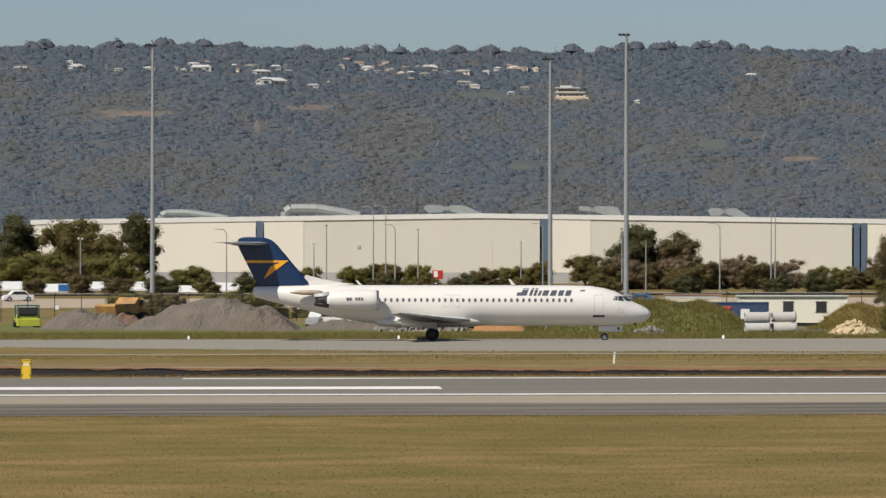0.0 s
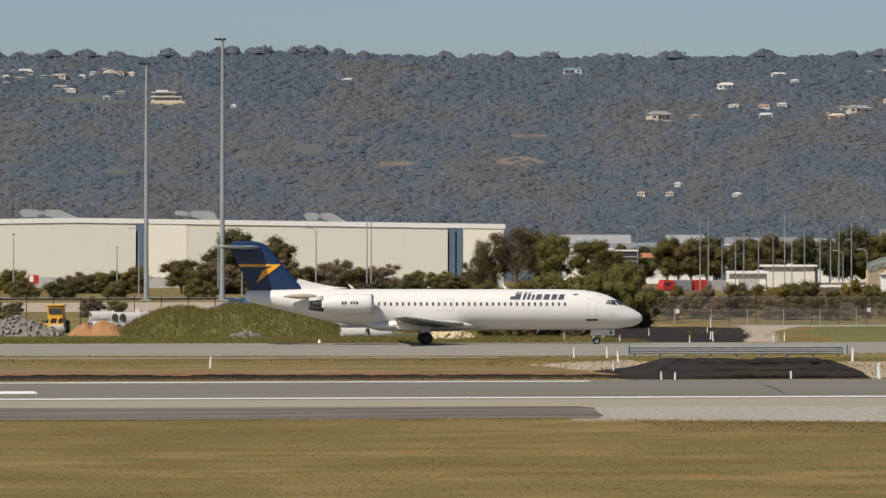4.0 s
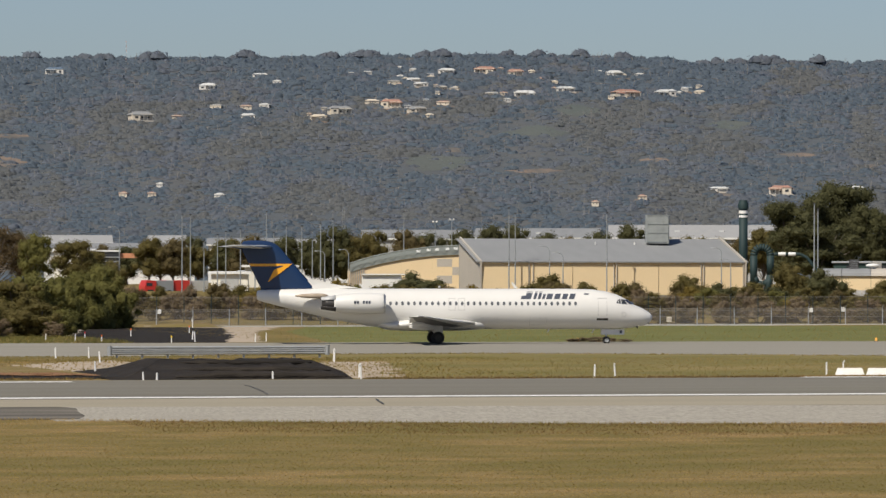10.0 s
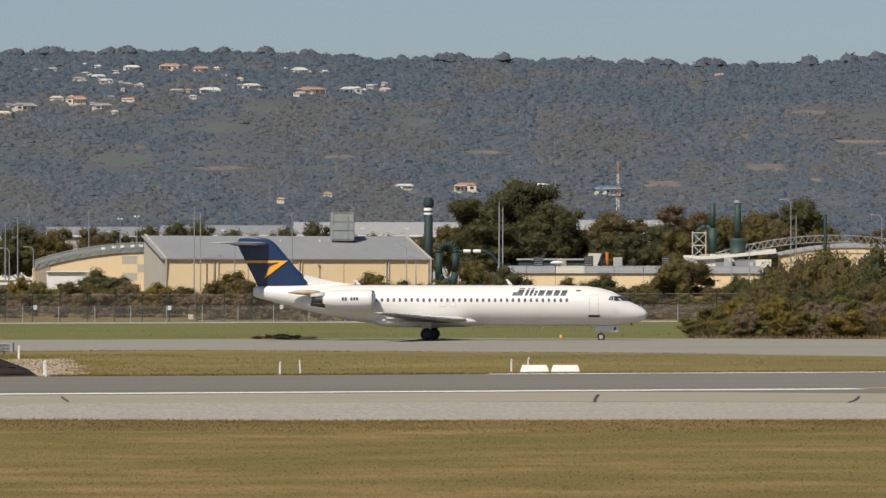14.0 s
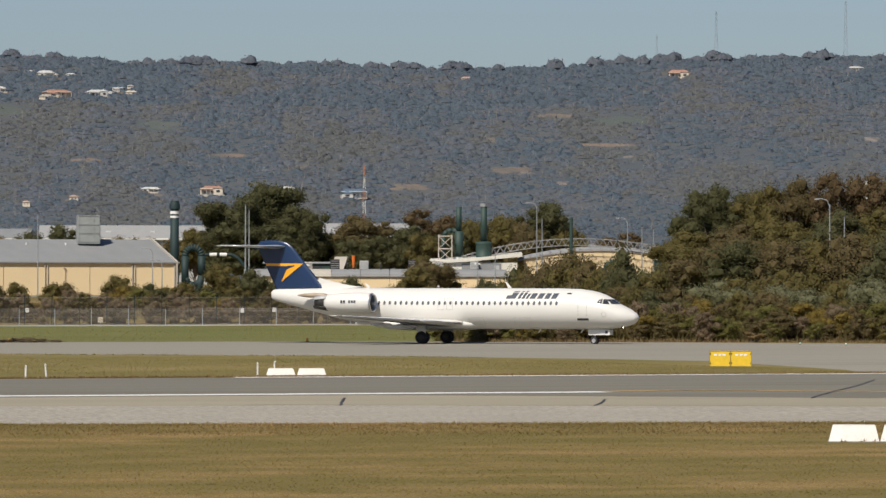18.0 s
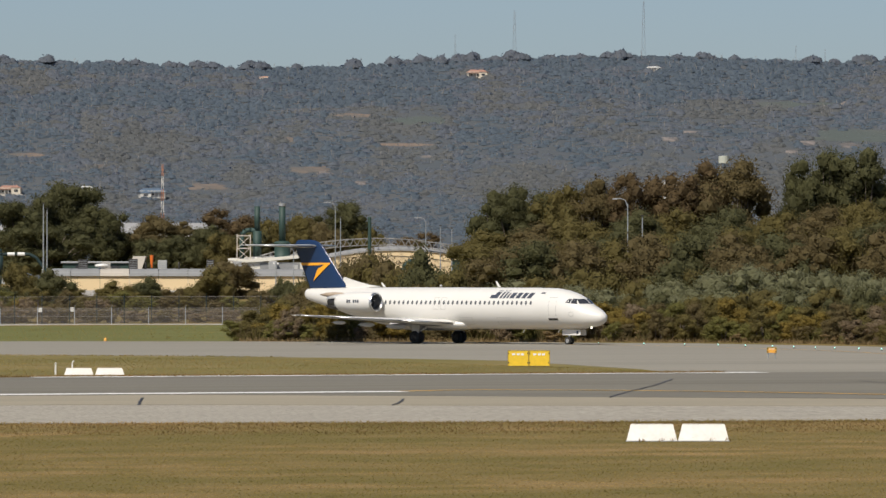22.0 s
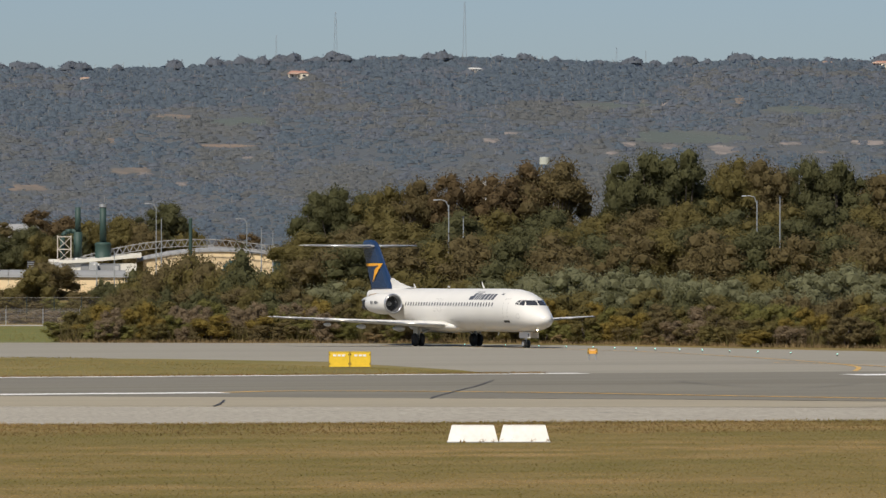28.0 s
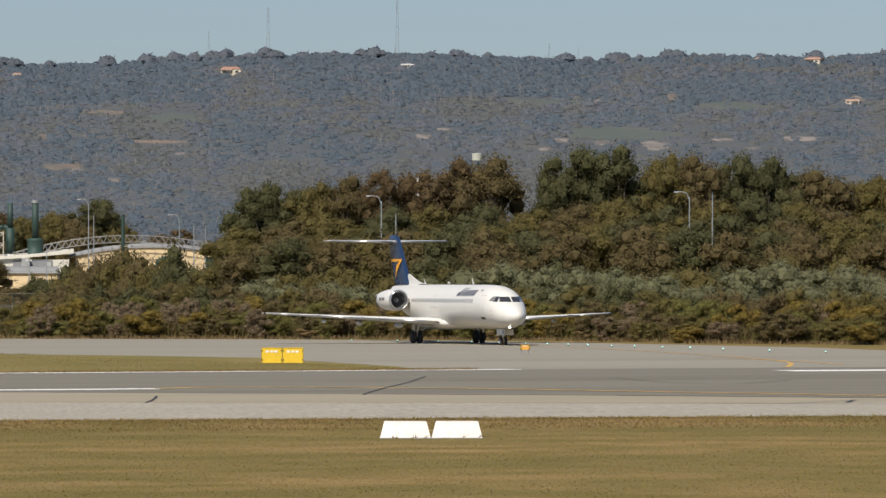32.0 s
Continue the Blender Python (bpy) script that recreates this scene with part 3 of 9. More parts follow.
line_of("runway_marking", rnd_line(-55, 4.8, 280.3), 6.6, 0.044, M["line"], "broad white painted runway marking", "runway marking")
line_of("runway_marking", [(126.5, 299.5), (160, 298)], 4.2, 0.044, M["line"], "broad white painted runway marking", "runway marking")
line_of("guide_line", bent([(80.4, 265.3), (85.4, 267.2), (93.3, 260), (99, 248.5), (106, 234), (116, 212)]), 0.9, 0.045, M["yellow_line"], "faded yellow taxi guide line", "taxiway marking")
line_of("pavement_joint", bent([(58, 243), (74.7, 235.2), (91, 226.4), (112, 214)], 6, 0.05), 0.3, 0.046, M["joint"], "dark joint along the runway shoulder", "joint")
line_of("pavement_joint", bent([(86, 249), (96.4, 240.4), (110, 224)], 6, 0.05), 0.3, 0.046, M["joint"], "dark joint along the runway shoulder", "joint")
line_of("guide_line", bent([(120, 484), (140, 462), (151, 440), (153.6, 407), (149.4, 374), (141, 334.6), (132, 312)]), 0.3, 0.040, M["yellow_line"], "faded yellow taxi guide line", "taxiway marking")
line_of("guide_line", bent([(140.7, 345.7), (141.6, 334.5), (138.2, 318.6)]), 0.3, 0.040, M["yellow_line"], "faded yellow taxi guide line", "taxiway marking")
line_of("concrete_kerb", rnd_line(-60, 38, 402), 4.2, 0.03, M["gravel"], "pale flush concrete kerb in the grass", "kerb")
for pts, w in (([(84.9, 248.6), (89.9, 260.5), (96.2, 274.9), (102.9, 291.3)], 0.16), ([(71.3, 236.6), (73.2, 241.9), (75.4, 248.5)], 0.14), ([(61.5, 240.6), (63.2, 247.1), (65.4, 255.2)], 0.14),
               ([(41.2, 294.9), (40.3, 284.2), (38.8, 270.2)], 0.09), ([(42.0, 258.8), (40.6, 248.3)], 0.12), ([(81.3, 218.8), (82.9, 219.2)], 0.2), ([(110.3, 283.9), (108.2, 270.9), (109.5, 265.3), (116.1, 274.0)], 0.12),
               ([(97.9, 225.1), (99.9, 229.0)], 0.25), ([(94.9, 224.0), (102.0, 230.5), (112, 236)], 0.12), ([(-17, 259), (-4, 255.5), (12, 258)], 0.1)):
    line_of("crack_seal", bent(pts, 5, 0.04), w * 0.8, 0.047, M["crack"], "black bitumen crack seal on the pavement", "crack")

# black-lined drain bank along the runway and the culvert mound
def bank(name, xs, foot, crest, back, heights, mat_face, mat_top, label, bare=False):
    """A low bank along x: a lined face towards the runway, and a top that falls away behind."""
    face, top = Shape(), Shape()
    fv, tv = [], []
    for i, x in enumerate(xs):
        h = heights[i] * random.uniform(0.9, 1.1)
        z = airfield_z(x)
        yf, yc, yb = foot[i], crest[i], back[i]
        fv += [(x, yf, z + 0.0), (x, yf + (yc - yf) * 0.3 + random.uniform(-0.3, 0.3), z + h * 0.42), (x, yf + (yc - yf) * 0.45 + random.uniform(-0.3, 0.3), z + h * 0.47), (x, yc, z + h)]
        tv += [(x, yc - 0.02, z + h + 0.01), (x, yc + (yb - yc) * 0.3, z + h * 0.97), (x, yc + (yb - yc) * 0.65, z + h * 0.5), (x, yb, z - 0.02)]
    n = len(xs)
    fs = [(4 * i + k, 4 * i + 4 + k, 4 * i + 5 + k, 4 * i + 1 + k) for i in range(n - 1) for k in range(3)]
    face.add(fv, fs)
    top.add(tv, fs)
    b = thing(name, label, "embankment", kind="structure")
    rim = Shape().add([v for i in range(n) for v in tv[4 * i:4 * i + 2]], [(2 * i, 2 * i + 2, 2 * i + 3, 2 * i + 1) for i in range(n - 1)])
    if bare:
        for k, v in enumerate(rim.v):
            rim.v[k] = (v[0], v[1] - (0.5 if k % 2 == 0 else 7.0 + 2 * math.sin(v[0] * 0.7)), v[2] + 0.015)
        part("crest", rim, M["rust_earth"], b, "bare rusty-brown earth along the crest", True)
    part("lining", face, mat_face, b, "", True)
    part("bank_top", top, mat_top, b, "", True)


xs = list(np.linspace(-70, 37, 320))
wob = lambda x, q: noise.noise(Vector((x * 0.35, q, 0))) + 0.7 * noise.noise(Vector((x * 1.3, q, 2))) + 0.4 * noise.noise(Vector((x * 3.4, q, 5)))
bank("drain_bank", xs, [316.5 + 0.8 * wob(x, 1) for x in xs], [321 + 1.2 * wob(x, 3) for x in xs], [374 + 2 * math.sin(x * 0.1) for x in xs],
     [max(0.08, float(np.interp(x, (-70, -18, -8, 3, 30, 37), (0.42, 0.36, 0.25, 0.19, 0.16, 0.10))) + 0.07 * wob(x, 6)) for x in xs], M["black_cloth"], M["brown_earth"], "long low bank of dry brown grass with a black cut face", True)
xs = list(np.linspace(36.6, 49.6, 40))
env = lambda x: max(0.03, min(1.0, (x - 37.6) / 3.2, (49.7 - x) / 0.35))
bank("culvert_mound", xs, [313.2] * 40, [313.2 + 12.5 * max(0.25, env(x)) for x in xs], [346 + 4 * env(x) for x in xs], [0.86 * env(x) ** 0.7 for x in xs], M["black_cloth"], M["black_cloth"], "black fabric-covered culvert mound beside the runway")
def fabric_roll(x0, x1, y, z, r, seed):
    """A long fold of the black fabric lying along the mound's face."""
    rings = []
    for k in range(41):
        x = x0 + (x1 - x0) * k / 40
        q = r * (1 + 0.25 * noise.noise(Vector((x * 0.9, seed, 0)))) * min(1.0, 0.25 + 4 * k / 40, 0.25 + 6 * (40 - k) / 40)
        dz = 0.06 * noise.noise(Vector((x * 0.5, seed, 4)))
        rings.append([(x, y + 1.6 * q * math.cos(a), z + dz + airfield_z(x) + q * math.sin(a)) for a in (2 * math.pi * j / 10 for j in range(10))])
    return Shape().loft(rings)


mound_cover = thing("fabric_cover", "rolled folds of black fabric on the culvert mound", "fabric cover")
for k, (x0, x1, y, z, r) in enumerate(((40.2, 49.4, 314.2, 0.14, 0.2), (40.8, 49.2, 318.5, 0.42, 0.17), (41.6, 48.9, 323.5, 0.74, 0.15))):
    part("fold", fabric_roll(x0, x1, y, z, r, k * 7.3), M["black_cloth"], mound_cover, "", True)
strip("sand_patch", ragged([(29, 321), (36, 319), (41, 345), (46, 380), (45, 391), (38, 372), (33, 345)], 1.6), 0.010, M["sand"], "bare pale sandy ground by the culvert", "ground")
strip("sand_patch", ragged([(49.4, 314.5), (53, 319), (55, 332), (58, 350), (62, 380), (57, 379), (52, 345)], 1.6), 0.010, M["sand"], "bare pale sandy ground by the culvert", "ground")
strip("sand_patch", ragged([(53, 499), (56, 520), (71, 668), (98, 668), (85, 600), (71, 500)], 1.6), 0.010, M["sand"], "bare pale sandy ground behind the taxiway", "ground")
strip("drain_lining", ragged([(55.5, 498), (68, 498), (77, 560), (88, 648), (85, 657), (78, 659), (72, 640), (62, 560)], 1.2), 0.016, M["black_cloth"], "black fabric-lined drain behind the taxiway", "drain")
xs = list(np.linspace(76, 90, 14))
bank("drain_head", xs, [659] * 14, [661] * 14, [668] * 14, [0.55 * max(0.1, min(1, (x - 76) / 2, (90 - x) / 2)) for x in xs], M["brown_earth"], M["brown_earth"], "low brown earth bank at the drain's head")


def guard_rail():
    rail = thing("guard_rail", "galvanised steel guard rail at the taxiway's edge", "guard rail", Matrix.Translation((47.0, 398.5, airfield_z(54))))
    rail.rotation_euler = (0, math.atan(FALL) * -1, radians(-3))
    L = 13.7
    for k in range(9):
        part("post", Shape().box(k * L / 8, 0.12, 0.4, 0.14, 0.1, 0.86, bevel=0.01), M["galv"], rail)
    for z0, mat in ((0.60, "galv"), (0.34, "galv")):
        prof = [(0.02, -0.15), (-0.06, -0.09), (-0.06, -0.05), (0.02, 0.0), (-0.06, 0.05), (-0.06, 0.09), (0.02, 0.15)]
        prof = prof + [(y + 0.02, z) for y, z in prof[::-1]]
        part("beam", Shape().loft([[(x, y - 0.05, z0 + 0.05 + z * 1.02) for y, z in prof] for x in (-0.4, L * 0.25, L * 0.5, L * 0.75, L + 0.4)]), M[mat], rail, "ribbed steel beam")
    for x in (-0.5, L + 0.5):
        part("end_terminal", Shape().lathe([(0.2, 0.16), (0.85, 0.16)], 12, "Z", (x, -0.05, 0)), M["galv"], rail)


guard_rail()


def marker_post(h=0.92):
    p = thing("marker_post", "white plastic guide post standing in the grass", "marker post", group="white guide posts")
    part("post", Shape().loft([[(x * s, y * s, z) for x, y in ((-0.07, -0.02), (0, -0.045), (0.07, -0.02), (0.07, 0.03), (-0.07, 0.03))] for z, s in ((0, 1.1), (h * 0.9, 1), (h, 0.7))]), M["line"], p)
    part("reflector", Shape().box(0, -0.046, h * 0.84, 0.05, 0.01, 0.1), M["seam"], p)
    return p


proto = marker_post()
first = True
for pts, hs in (([(16.1, 348.9), (43.3, 402.5), (45.5, 402.0), (43.7, 379.8), (38.1, 311.2), (38.8, 311.1), (38.2, 334.2), (45.3, 313.5), (49.9, 312.6), (58.4, 376.7), (59.4, 383.4), (50.5, 317.0)], 1.0),
                ([(62.4, 311.9), (64.2, 315.2), (77.1, 320.2), (87.7, 670.9), (84.8, 648.3), (79.4, 666.2), (70.8, 500.4), (72.4, 505), (56, 505), (66, 503), (68, 520), (54, 510)], 0.95)):
    for x, y in pts:
        k = hs * random.uniform(0.85, 1.1) * (1.25 if y > 600 else 0.55 if 37 < x < 46 and y < 314 else 1)      # the posts at the culvert's foot are short
        m = pose(x, y, ground_z(x, y), random.uniform(-3, 3), random.uniform(-4, 4), random.uniform(-15, 15)) @ Matrix.Diagonal((0.8 * hs, 0.8 * hs, k, 1))
        if first:
            proto.matrix_basis, first = m, False
        else:
            copy_thing(proto, m)


def gable_marker():
    g = thing("gable_marker", "white sheet-metal gable marker sitting in the dry grass", "runway marker", group="white gable markers")
    w, d, h = 0.825, 0.42, 0.55
    vs = [(-w, -d, 0), (w, -d, 0), (w, d, 0), (-w, d, 0), (-w * 0.83, -0.03, h), (w * 0.83, -0.03, h), (w * 0.83, 0.03, h), (-w * 0.83, 0.03, h)]
    part("panel", Shape().add(vs[:2] + [vs[5], vs[4]], [(0, 1, 2, 3)]).add([vs[2], vs[3], vs[7], vs[6]], [(0, 1, 2, 3)]), M["marker_white"], g)
    part("end_panel", Shape().add([vs[0], vs[3], vs[7], vs[4]], [(3, 2, 1, 0)]), M["marker_white"], g)
    part("end_panel", Shape().add([vs[1], vs[2], vs[6], vs[5]], [(0, 1, 2, 3)]), M["marker_white"], g)
    part("ridge_cap", Shape().box(0, 0, h, w * 1.6, 0.09, 0.025, bevel=0.01), M["marker_white"], g)
    part("base_flange", Shape().box(0, 0, 0.015, w * 2.04, d * 2.04, 0.03), M["galv"], g)
    return g


g0 = gable_marker()
g0.matrix_basis = pose(63.78, 182.5, airfield_z(63.6), 0, 0, -19)
copy_thing(g0, pose(65.36, 181.95, airfield_z(65.2), 0, 0, -18.5))
for x, y in ((78.15, 319.1), (79.75, 318.5)):
    copy_thing(g0, pose(x, y, airfield_z(x) - 0.03, 0, 0, -14) @ Matrix.Diagonal((0.99, 1, 0.74, 1)))

stub = thing("bent_pipe", "short bent white pipe standing behind the runway markers", "pipe", Matrix.Translation((78.05, 320.2, airfield_z(78))))
part("pipe", Shape().path([(0, 0, 0), (0, 0, 0.6), (0.02, 0, 0.72), (0.1, 0, 0.76)], 0.04, 8), M["marker_white"], stub, "", True)
part("base_plate", Shape().box(0, 0, 0.01, 0.2, 0.2, 0.02), M["galv"], stub)
for k, (x, y) in enumerate(((63.95, 182.0), (64.35, 181.9), (64.55, 181.85), (65.0, 181.75), (65.5, 181.5), (66.0, 181.35), (63.3, 182.1))):
    rng = np.random.default_rng(k)
    s = Shape()
    for _ in range(14):
        a, h = rng.uniform(-0.10, 0.10), rng.uniform(0.05, 0.15)
        s.add([(a - 0.012, 0, 0), (a + 0.012, 0, 0), (a + rng.normal(0, 0.04), rng.normal(0, 0.02), h)], [(0, 1, 2)])
    clump = thing("grass_clump", "dry grass clump growing against a white marker", "grass", Matrix.Translation((x, y, airfield_z(x))), "grass clumps at the markers")
    part("blades", s, M["dry_blade"], clump)

for x, y in ((-12.5, 497.0), (5.0, 496.2), (31.9, 494.1), (121.6, 487.2), (97, 492)):
    c = thing("edge_marker", "small orange taxiway edge marker" if x > 60 else "small white taxiway edge marker", "marker", Matrix.Translation((x, y, airfield_z(x))), "taxiway edge markers")
    part("body", Shape().lathe([(0, 0.14), (0.05, 0.13), (0.3, 0.09), (0.34, 0.02)], 10, "Z"), M["sign_orange"] if x > 60 else M["line"], c, "", True)
    part("base", Shape().lathe([(0, 0.2), (0.04, 0.2), (0.05, 0.12)], 10, "Z"), M["dark_metal"], c)

blue_glass = glow("lit_blue_green_lens", (0.40, 0.95, 0.85), 0.9)
for pts in ([(152.4, 449.0), (153.8, 442.0), (155.2, 436.4), (156.0, 431), (156.4, 426.0), (156.8, 421.2), (156.8, 416.6), (156.9, 412.4), (156.9, 408.4), (157.2, 404.3), (157.4, 400.3), (157.2, 394.4)], [(157.4, 389.6), (157.2, 383.0), (156.9, 374.0), (157.6, 366.0)]):
    for x, y in pts:
        c = thing("edge_light", "small blue-green taxiway edge light on a short stem", "airfield light", Matrix.Translation((x, y, airfield_z(x) + 0.02)), "taxiway edge lights")
        part("stem", Shape().lathe([(0, 0.07), (0.02, 0.07), (0.03, 0.03), (0.10, 0.03)], 8, "Z"), M["dark_metal"], c)
        part("lens", Shape().lathe([(0.10, 0.038), (0.14, 0.038), (0.165, 0.025), (0.175, 0.001)], 10, "Z"), blue_glass, c, "glowing glass dome", True)


def sign_board(name, x, y, rz, panels, w, h, lift, mat, label):
    """A row of panels with writing too small to read, on short legs."""
    s = thing(name, label, "sign", pose(x, y, airfield_z(x), 0, 0, rz))
    for k in range(panels):
        cx = (k - (panels - 1) / 2) * (w + 0.03)
        p = part("panel", Shape().box(cx, 0, lift + h / 2, w, 0.22, h, bevel=0.03), mat, s)
        for dx, bw, dz in ((-0.22, 0.16, 0.22), (0.0, 0.14, 0.22), (0.2, 0.16, 0.22)):
            part("writing", Shape().box(cx + dx * w, -0.113, lift + h * 0.74, bw * w, 0.006, 0.13 * h), M["line"], p, "pale bars in place of small writing")
        for dx in (-0.36, 0.36):
            part("leg", Shape().tube((cx + dx * w, 0, 0), (cx + dx * w, 0, lift + 0.05), 0.035, 0.035, 8), M["galv"], s)
        part("frame", Shape().box(cx, -0.114, lift + h * 0.97, w, 0.012, 0.04), M["sign_frame"], p, "dark top edge")
        for dx in (-0.5, 0.5):
            part("frame", Shape().box(cx + dx * w, -0.07, lift + h * 0.5, 0.035, 0.1, h), M["sign_frame"], p, "dark side edge")
            for q in (0.2, 0.8):
                part("clip", Shape().box(cx + dx * (w - 0.1), -0.12, lift + h * q, 0.05, 0.03, 0.09), M["dark_metal"], p)
    return s


sign_board("taxiway_sign", 110.35, 338.0, -18, 2, 1.23, 0.92, 0.06, M["sign_yellow"], "two-panel yellow taxiway sign standing in the grass")
sign_board("direction_sign", 134.9, 362.5, -18, 1, 0.62, 0.34, 0.42, M["sign_orange"], "small orange taxiway sign on one post")
sign_board("marker_box", -16.1, 307.5, 0, 1, 0.5, 1.0, 0.03, M["sign_yellow"], "upright yellow runway distance marker with dark bars")

# grass that stands along edges and over the foreground
def tufts(name, n, place, h0, h1, w, mat, label, lean=0.4):
    rng = np.random.default_rng(len(name) + n)
    xy = place(rng, n)
    x, y = xy[:, 0], xy[:, 1]
    z = FALL * np.clip(x, -150, 300)
    a = rng.uniform(0, math.pi, n)
    h = rng.uniform(h0, h1, n)
    ww = w * rng.uniform(0.6, 1.4, n)
    lx, ly = rng.normal(0, lean, n) * h, rng.normal(0, lean, n) * h
    v = np.empty((n * 3, 3))
    v[0::3] = np.c_[x - ww * np.cos(a), y - ww * np.sin(a), z]
    v[1::3] = np.c_[x + ww * np.cos(a), y + ww * np.sin(a), z]
    v[2::3] = np.c_[x + lx, y + ly, z + h]
    me = bpy.data.meshes.new(name)
    me.vertices.add(n * 3)
    me.vertices.foreach_set("co", v.ravel())
    me.loops.add(n * 3)
    me.loops.foreach_set("vertex_index", np.arange(n * 3))
    me.polygons.add(n)
    me.polygons.foreach_set("loop_start", np.arange(0, n * 3, 3))
    me.update(calc_edges=True)
    me.materials.append(mat)
    return tagged(new(name, me), label, "grass", kind="stuff")


def along(x0, x1, y_of, spread):
    def go(rng, n):
        x = rng.uniform(x0, x1, n)
        y = np.array([y_of(q) for q in x]) + rng.normal(0, spread, n)
        return np.c_[x, y]
    return go


edge = lambda x: float(np.interp(x, (-150, 24, 25, 43, 64, 95, 300), (224.4, 224.6, 222.6, 213.2, 208.2, 202.4, 159)))

def near_field(rng, n):
    """Places over the mown foreground, up to the pavement's edge."""
    t = np.radians(rng.uniform(-5.5, 25, n * 2))
    y = rng.uniform(112, 224, n * 2)
    x = y * np.tan(t)
    keep = y < np.interp(x, (-150, 24, 25, 43, 64, 95, 300), (224.0, 224.2, 222.2, 212.8, 207.8, 202.0, 159))
    return np.resize(np.c_[x, y][keep], (n, 2))


def mid_verge(rng, n):
    """Places over the grass between runway and taxiway."""
    x, q = rng.uniform(52, 112, n), rng.random(n)
    far = np.interp(x, (52, 62, 100, 108, 112), (400, 402, 386, 372, 330))
    return np.c_[x, 311.5 + (far - 311.5) * q]


tufts("lawn_grass", 300000, near_field, 0.008, 0.022, 0.026, M["blade"], "short mown dry grass of the foreground", 1.2)
tufts("mid_verge_grass", 30000, mid_verge, 0.015, 0.06, 0.04, M["blade"], "uneven olive and straw grass between runway and taxiway", 0.6)
tufts("fringe_grass", 9000, along(50, 113, lambda x: 311.0 + 1.2 * random.random() ** 2, 0.25), 0.04, 0.2, 0.03, M["dry_blade"], "brown grass fringe along the runway's far edge", 0.5)
tufts("fringe_grass", 7000, along(-60, 108, lambda x: float(np.interp(x, (-60, -25, 5, 48, 62, 76, 90, 103, 112), (450, 442, 415, 406, 415, 417, 405, 392, 377))), 0.5), 0.04, 0.16, 0.035, M["blade"], "grass fringe along the taxiway's edge", 0.5)
tufts("verge_grass", 16000, along(-40, 110, edge, 0.7), 0.03, 0.13, 0.015, M["blade"], "taller green grass along the pavement's edge")
tufts("dead_grass", 30000, along(26, 112, lambda x: edge(x) - 16 * random.random() ** 1.6, 0.6), 0.02, 0.09, 0.016, M["dry_blade"], "dead brown grass near the runway edge", 0.9)
tufts("strip_grass", 20000, along(-40, 72, lambda x: random.uniform(378, 400), 2.0), 0.03, 0.10, 0.025, M["blade"], "dry grass between runway and taxiway")
tufts("rough_grass", 45000, along(-50, 60, lambda x: random.uniform(498, 548), 1.5), 0.1, 0.3, 0.028, M["blade"], "long rough grass behind the taxiway", 0.6)
tufts("rough_grass", 40000, along(-70, 60, lambda x: 498 + 50 * random.random() ** 1.4, 1.5), 0.12, 0.42, 0.03, FOLIAGE["fern"], "green long grass behind the taxiway", 0.7)
tufts("rough_grass", 14000, along(74, 240, lambda x: random.uniform(498, 680), 1.0), 0.04, 0.12, 0.05, M["blade"], "long rough grass behind the taxiway")
tufts("bank_grass", 24000, along(-45, 36, lambda x: random.uniform(322, 372), 1.0), 0.03, 0.11, 0.025, M["blade"], "dry grass on the low bank")
tufts("sand_grass", 5000, along(30, 62, lambda x: random.uniform(315, 392), 1.0), 0.03, 0.14, 0.05, M["blade"], "thin dry grass on the sandy ground", 0.6)
tufts("bank_edge_grass", 22000, along(-60, 36, lambda x: 320.6 + 9 * random.random() ** 1.4, 0.7), 0.05, 0.22, 0.06, M["rust_earth"], "dead brown grass hanging over the black bank", 0.8)
tufts("bank_foot_grass", 9000, along(-60, 36, lambda x: 315.5 + 2.2 * random.random(), 0.3), 0.03, 0.13, 0.05, M["dry_blade"], "dry grass along the foot of the black bank", 0.8)
line_of("sand_fringe", [(-46 + 0.8 * k, 322.6 + 0.9 * noise.noise(Vector((k * 0.7, 3, 1)))) for k in range(62)], 1.1, 0.36, M["gravel"], "crumbled pale sand along the bank's crest", "sand")
# ---- the airliner: nose to +x, base between the main wheels ----
STA = np.array([17.83, 17.78, 17.63, 17.35, 17.04, 16.3, 15.66, 14.92, 13.95, 12.84, 10.9, 0.0, -3.4, -4.8, -5.87, -8.45, -11.04, -12.84, -14.04, -14.45, -14.62, -14.66])[::-1]
TOP = np.array([2.19, 2.36, 2.54, 2.74, 2.93, 3.27, 3.72, 4.12, 4.40, 4.56, 4.61, 4.61, 4.61, 4.61, 4.61, 4.61, 4.57, 4.53, 4.5, 4.46, 4.36, 4.1])[::-1]
BOT = np.array([2.15, 1.98, 1.80, 1.62, 1.50, 1.36, 1.27, 1.23, 1.21, 1.20, 1.20, 1.20, 1.22, 1.36, 1.50, 1.98, 2.62, 3.07, 3.38, 3.5, 3.62, 3.9])[::-1]
TOP -= 0.10 * np.clip((TOP - 2.2) / 2.4, 0, 1)
WID = np.array([0.02, 0.22, 0.43, 0.64, 0.82, 1.10, 1.28, 1.44, 1.57, 1.63, 1.65, 1.65, 1.65, 1.64, 1.61, 1.42, 0.98, 0.64, 0.42, 0.34, 0.26, 0.08])[::-1]


def hull(x):
    """Top, bottom and half width of the fuselage at a station."""
    return float(np.interp(x, STA, TOP)), float(np.interp(x, STA, BOT)), float(np.interp(x, STA, WID))


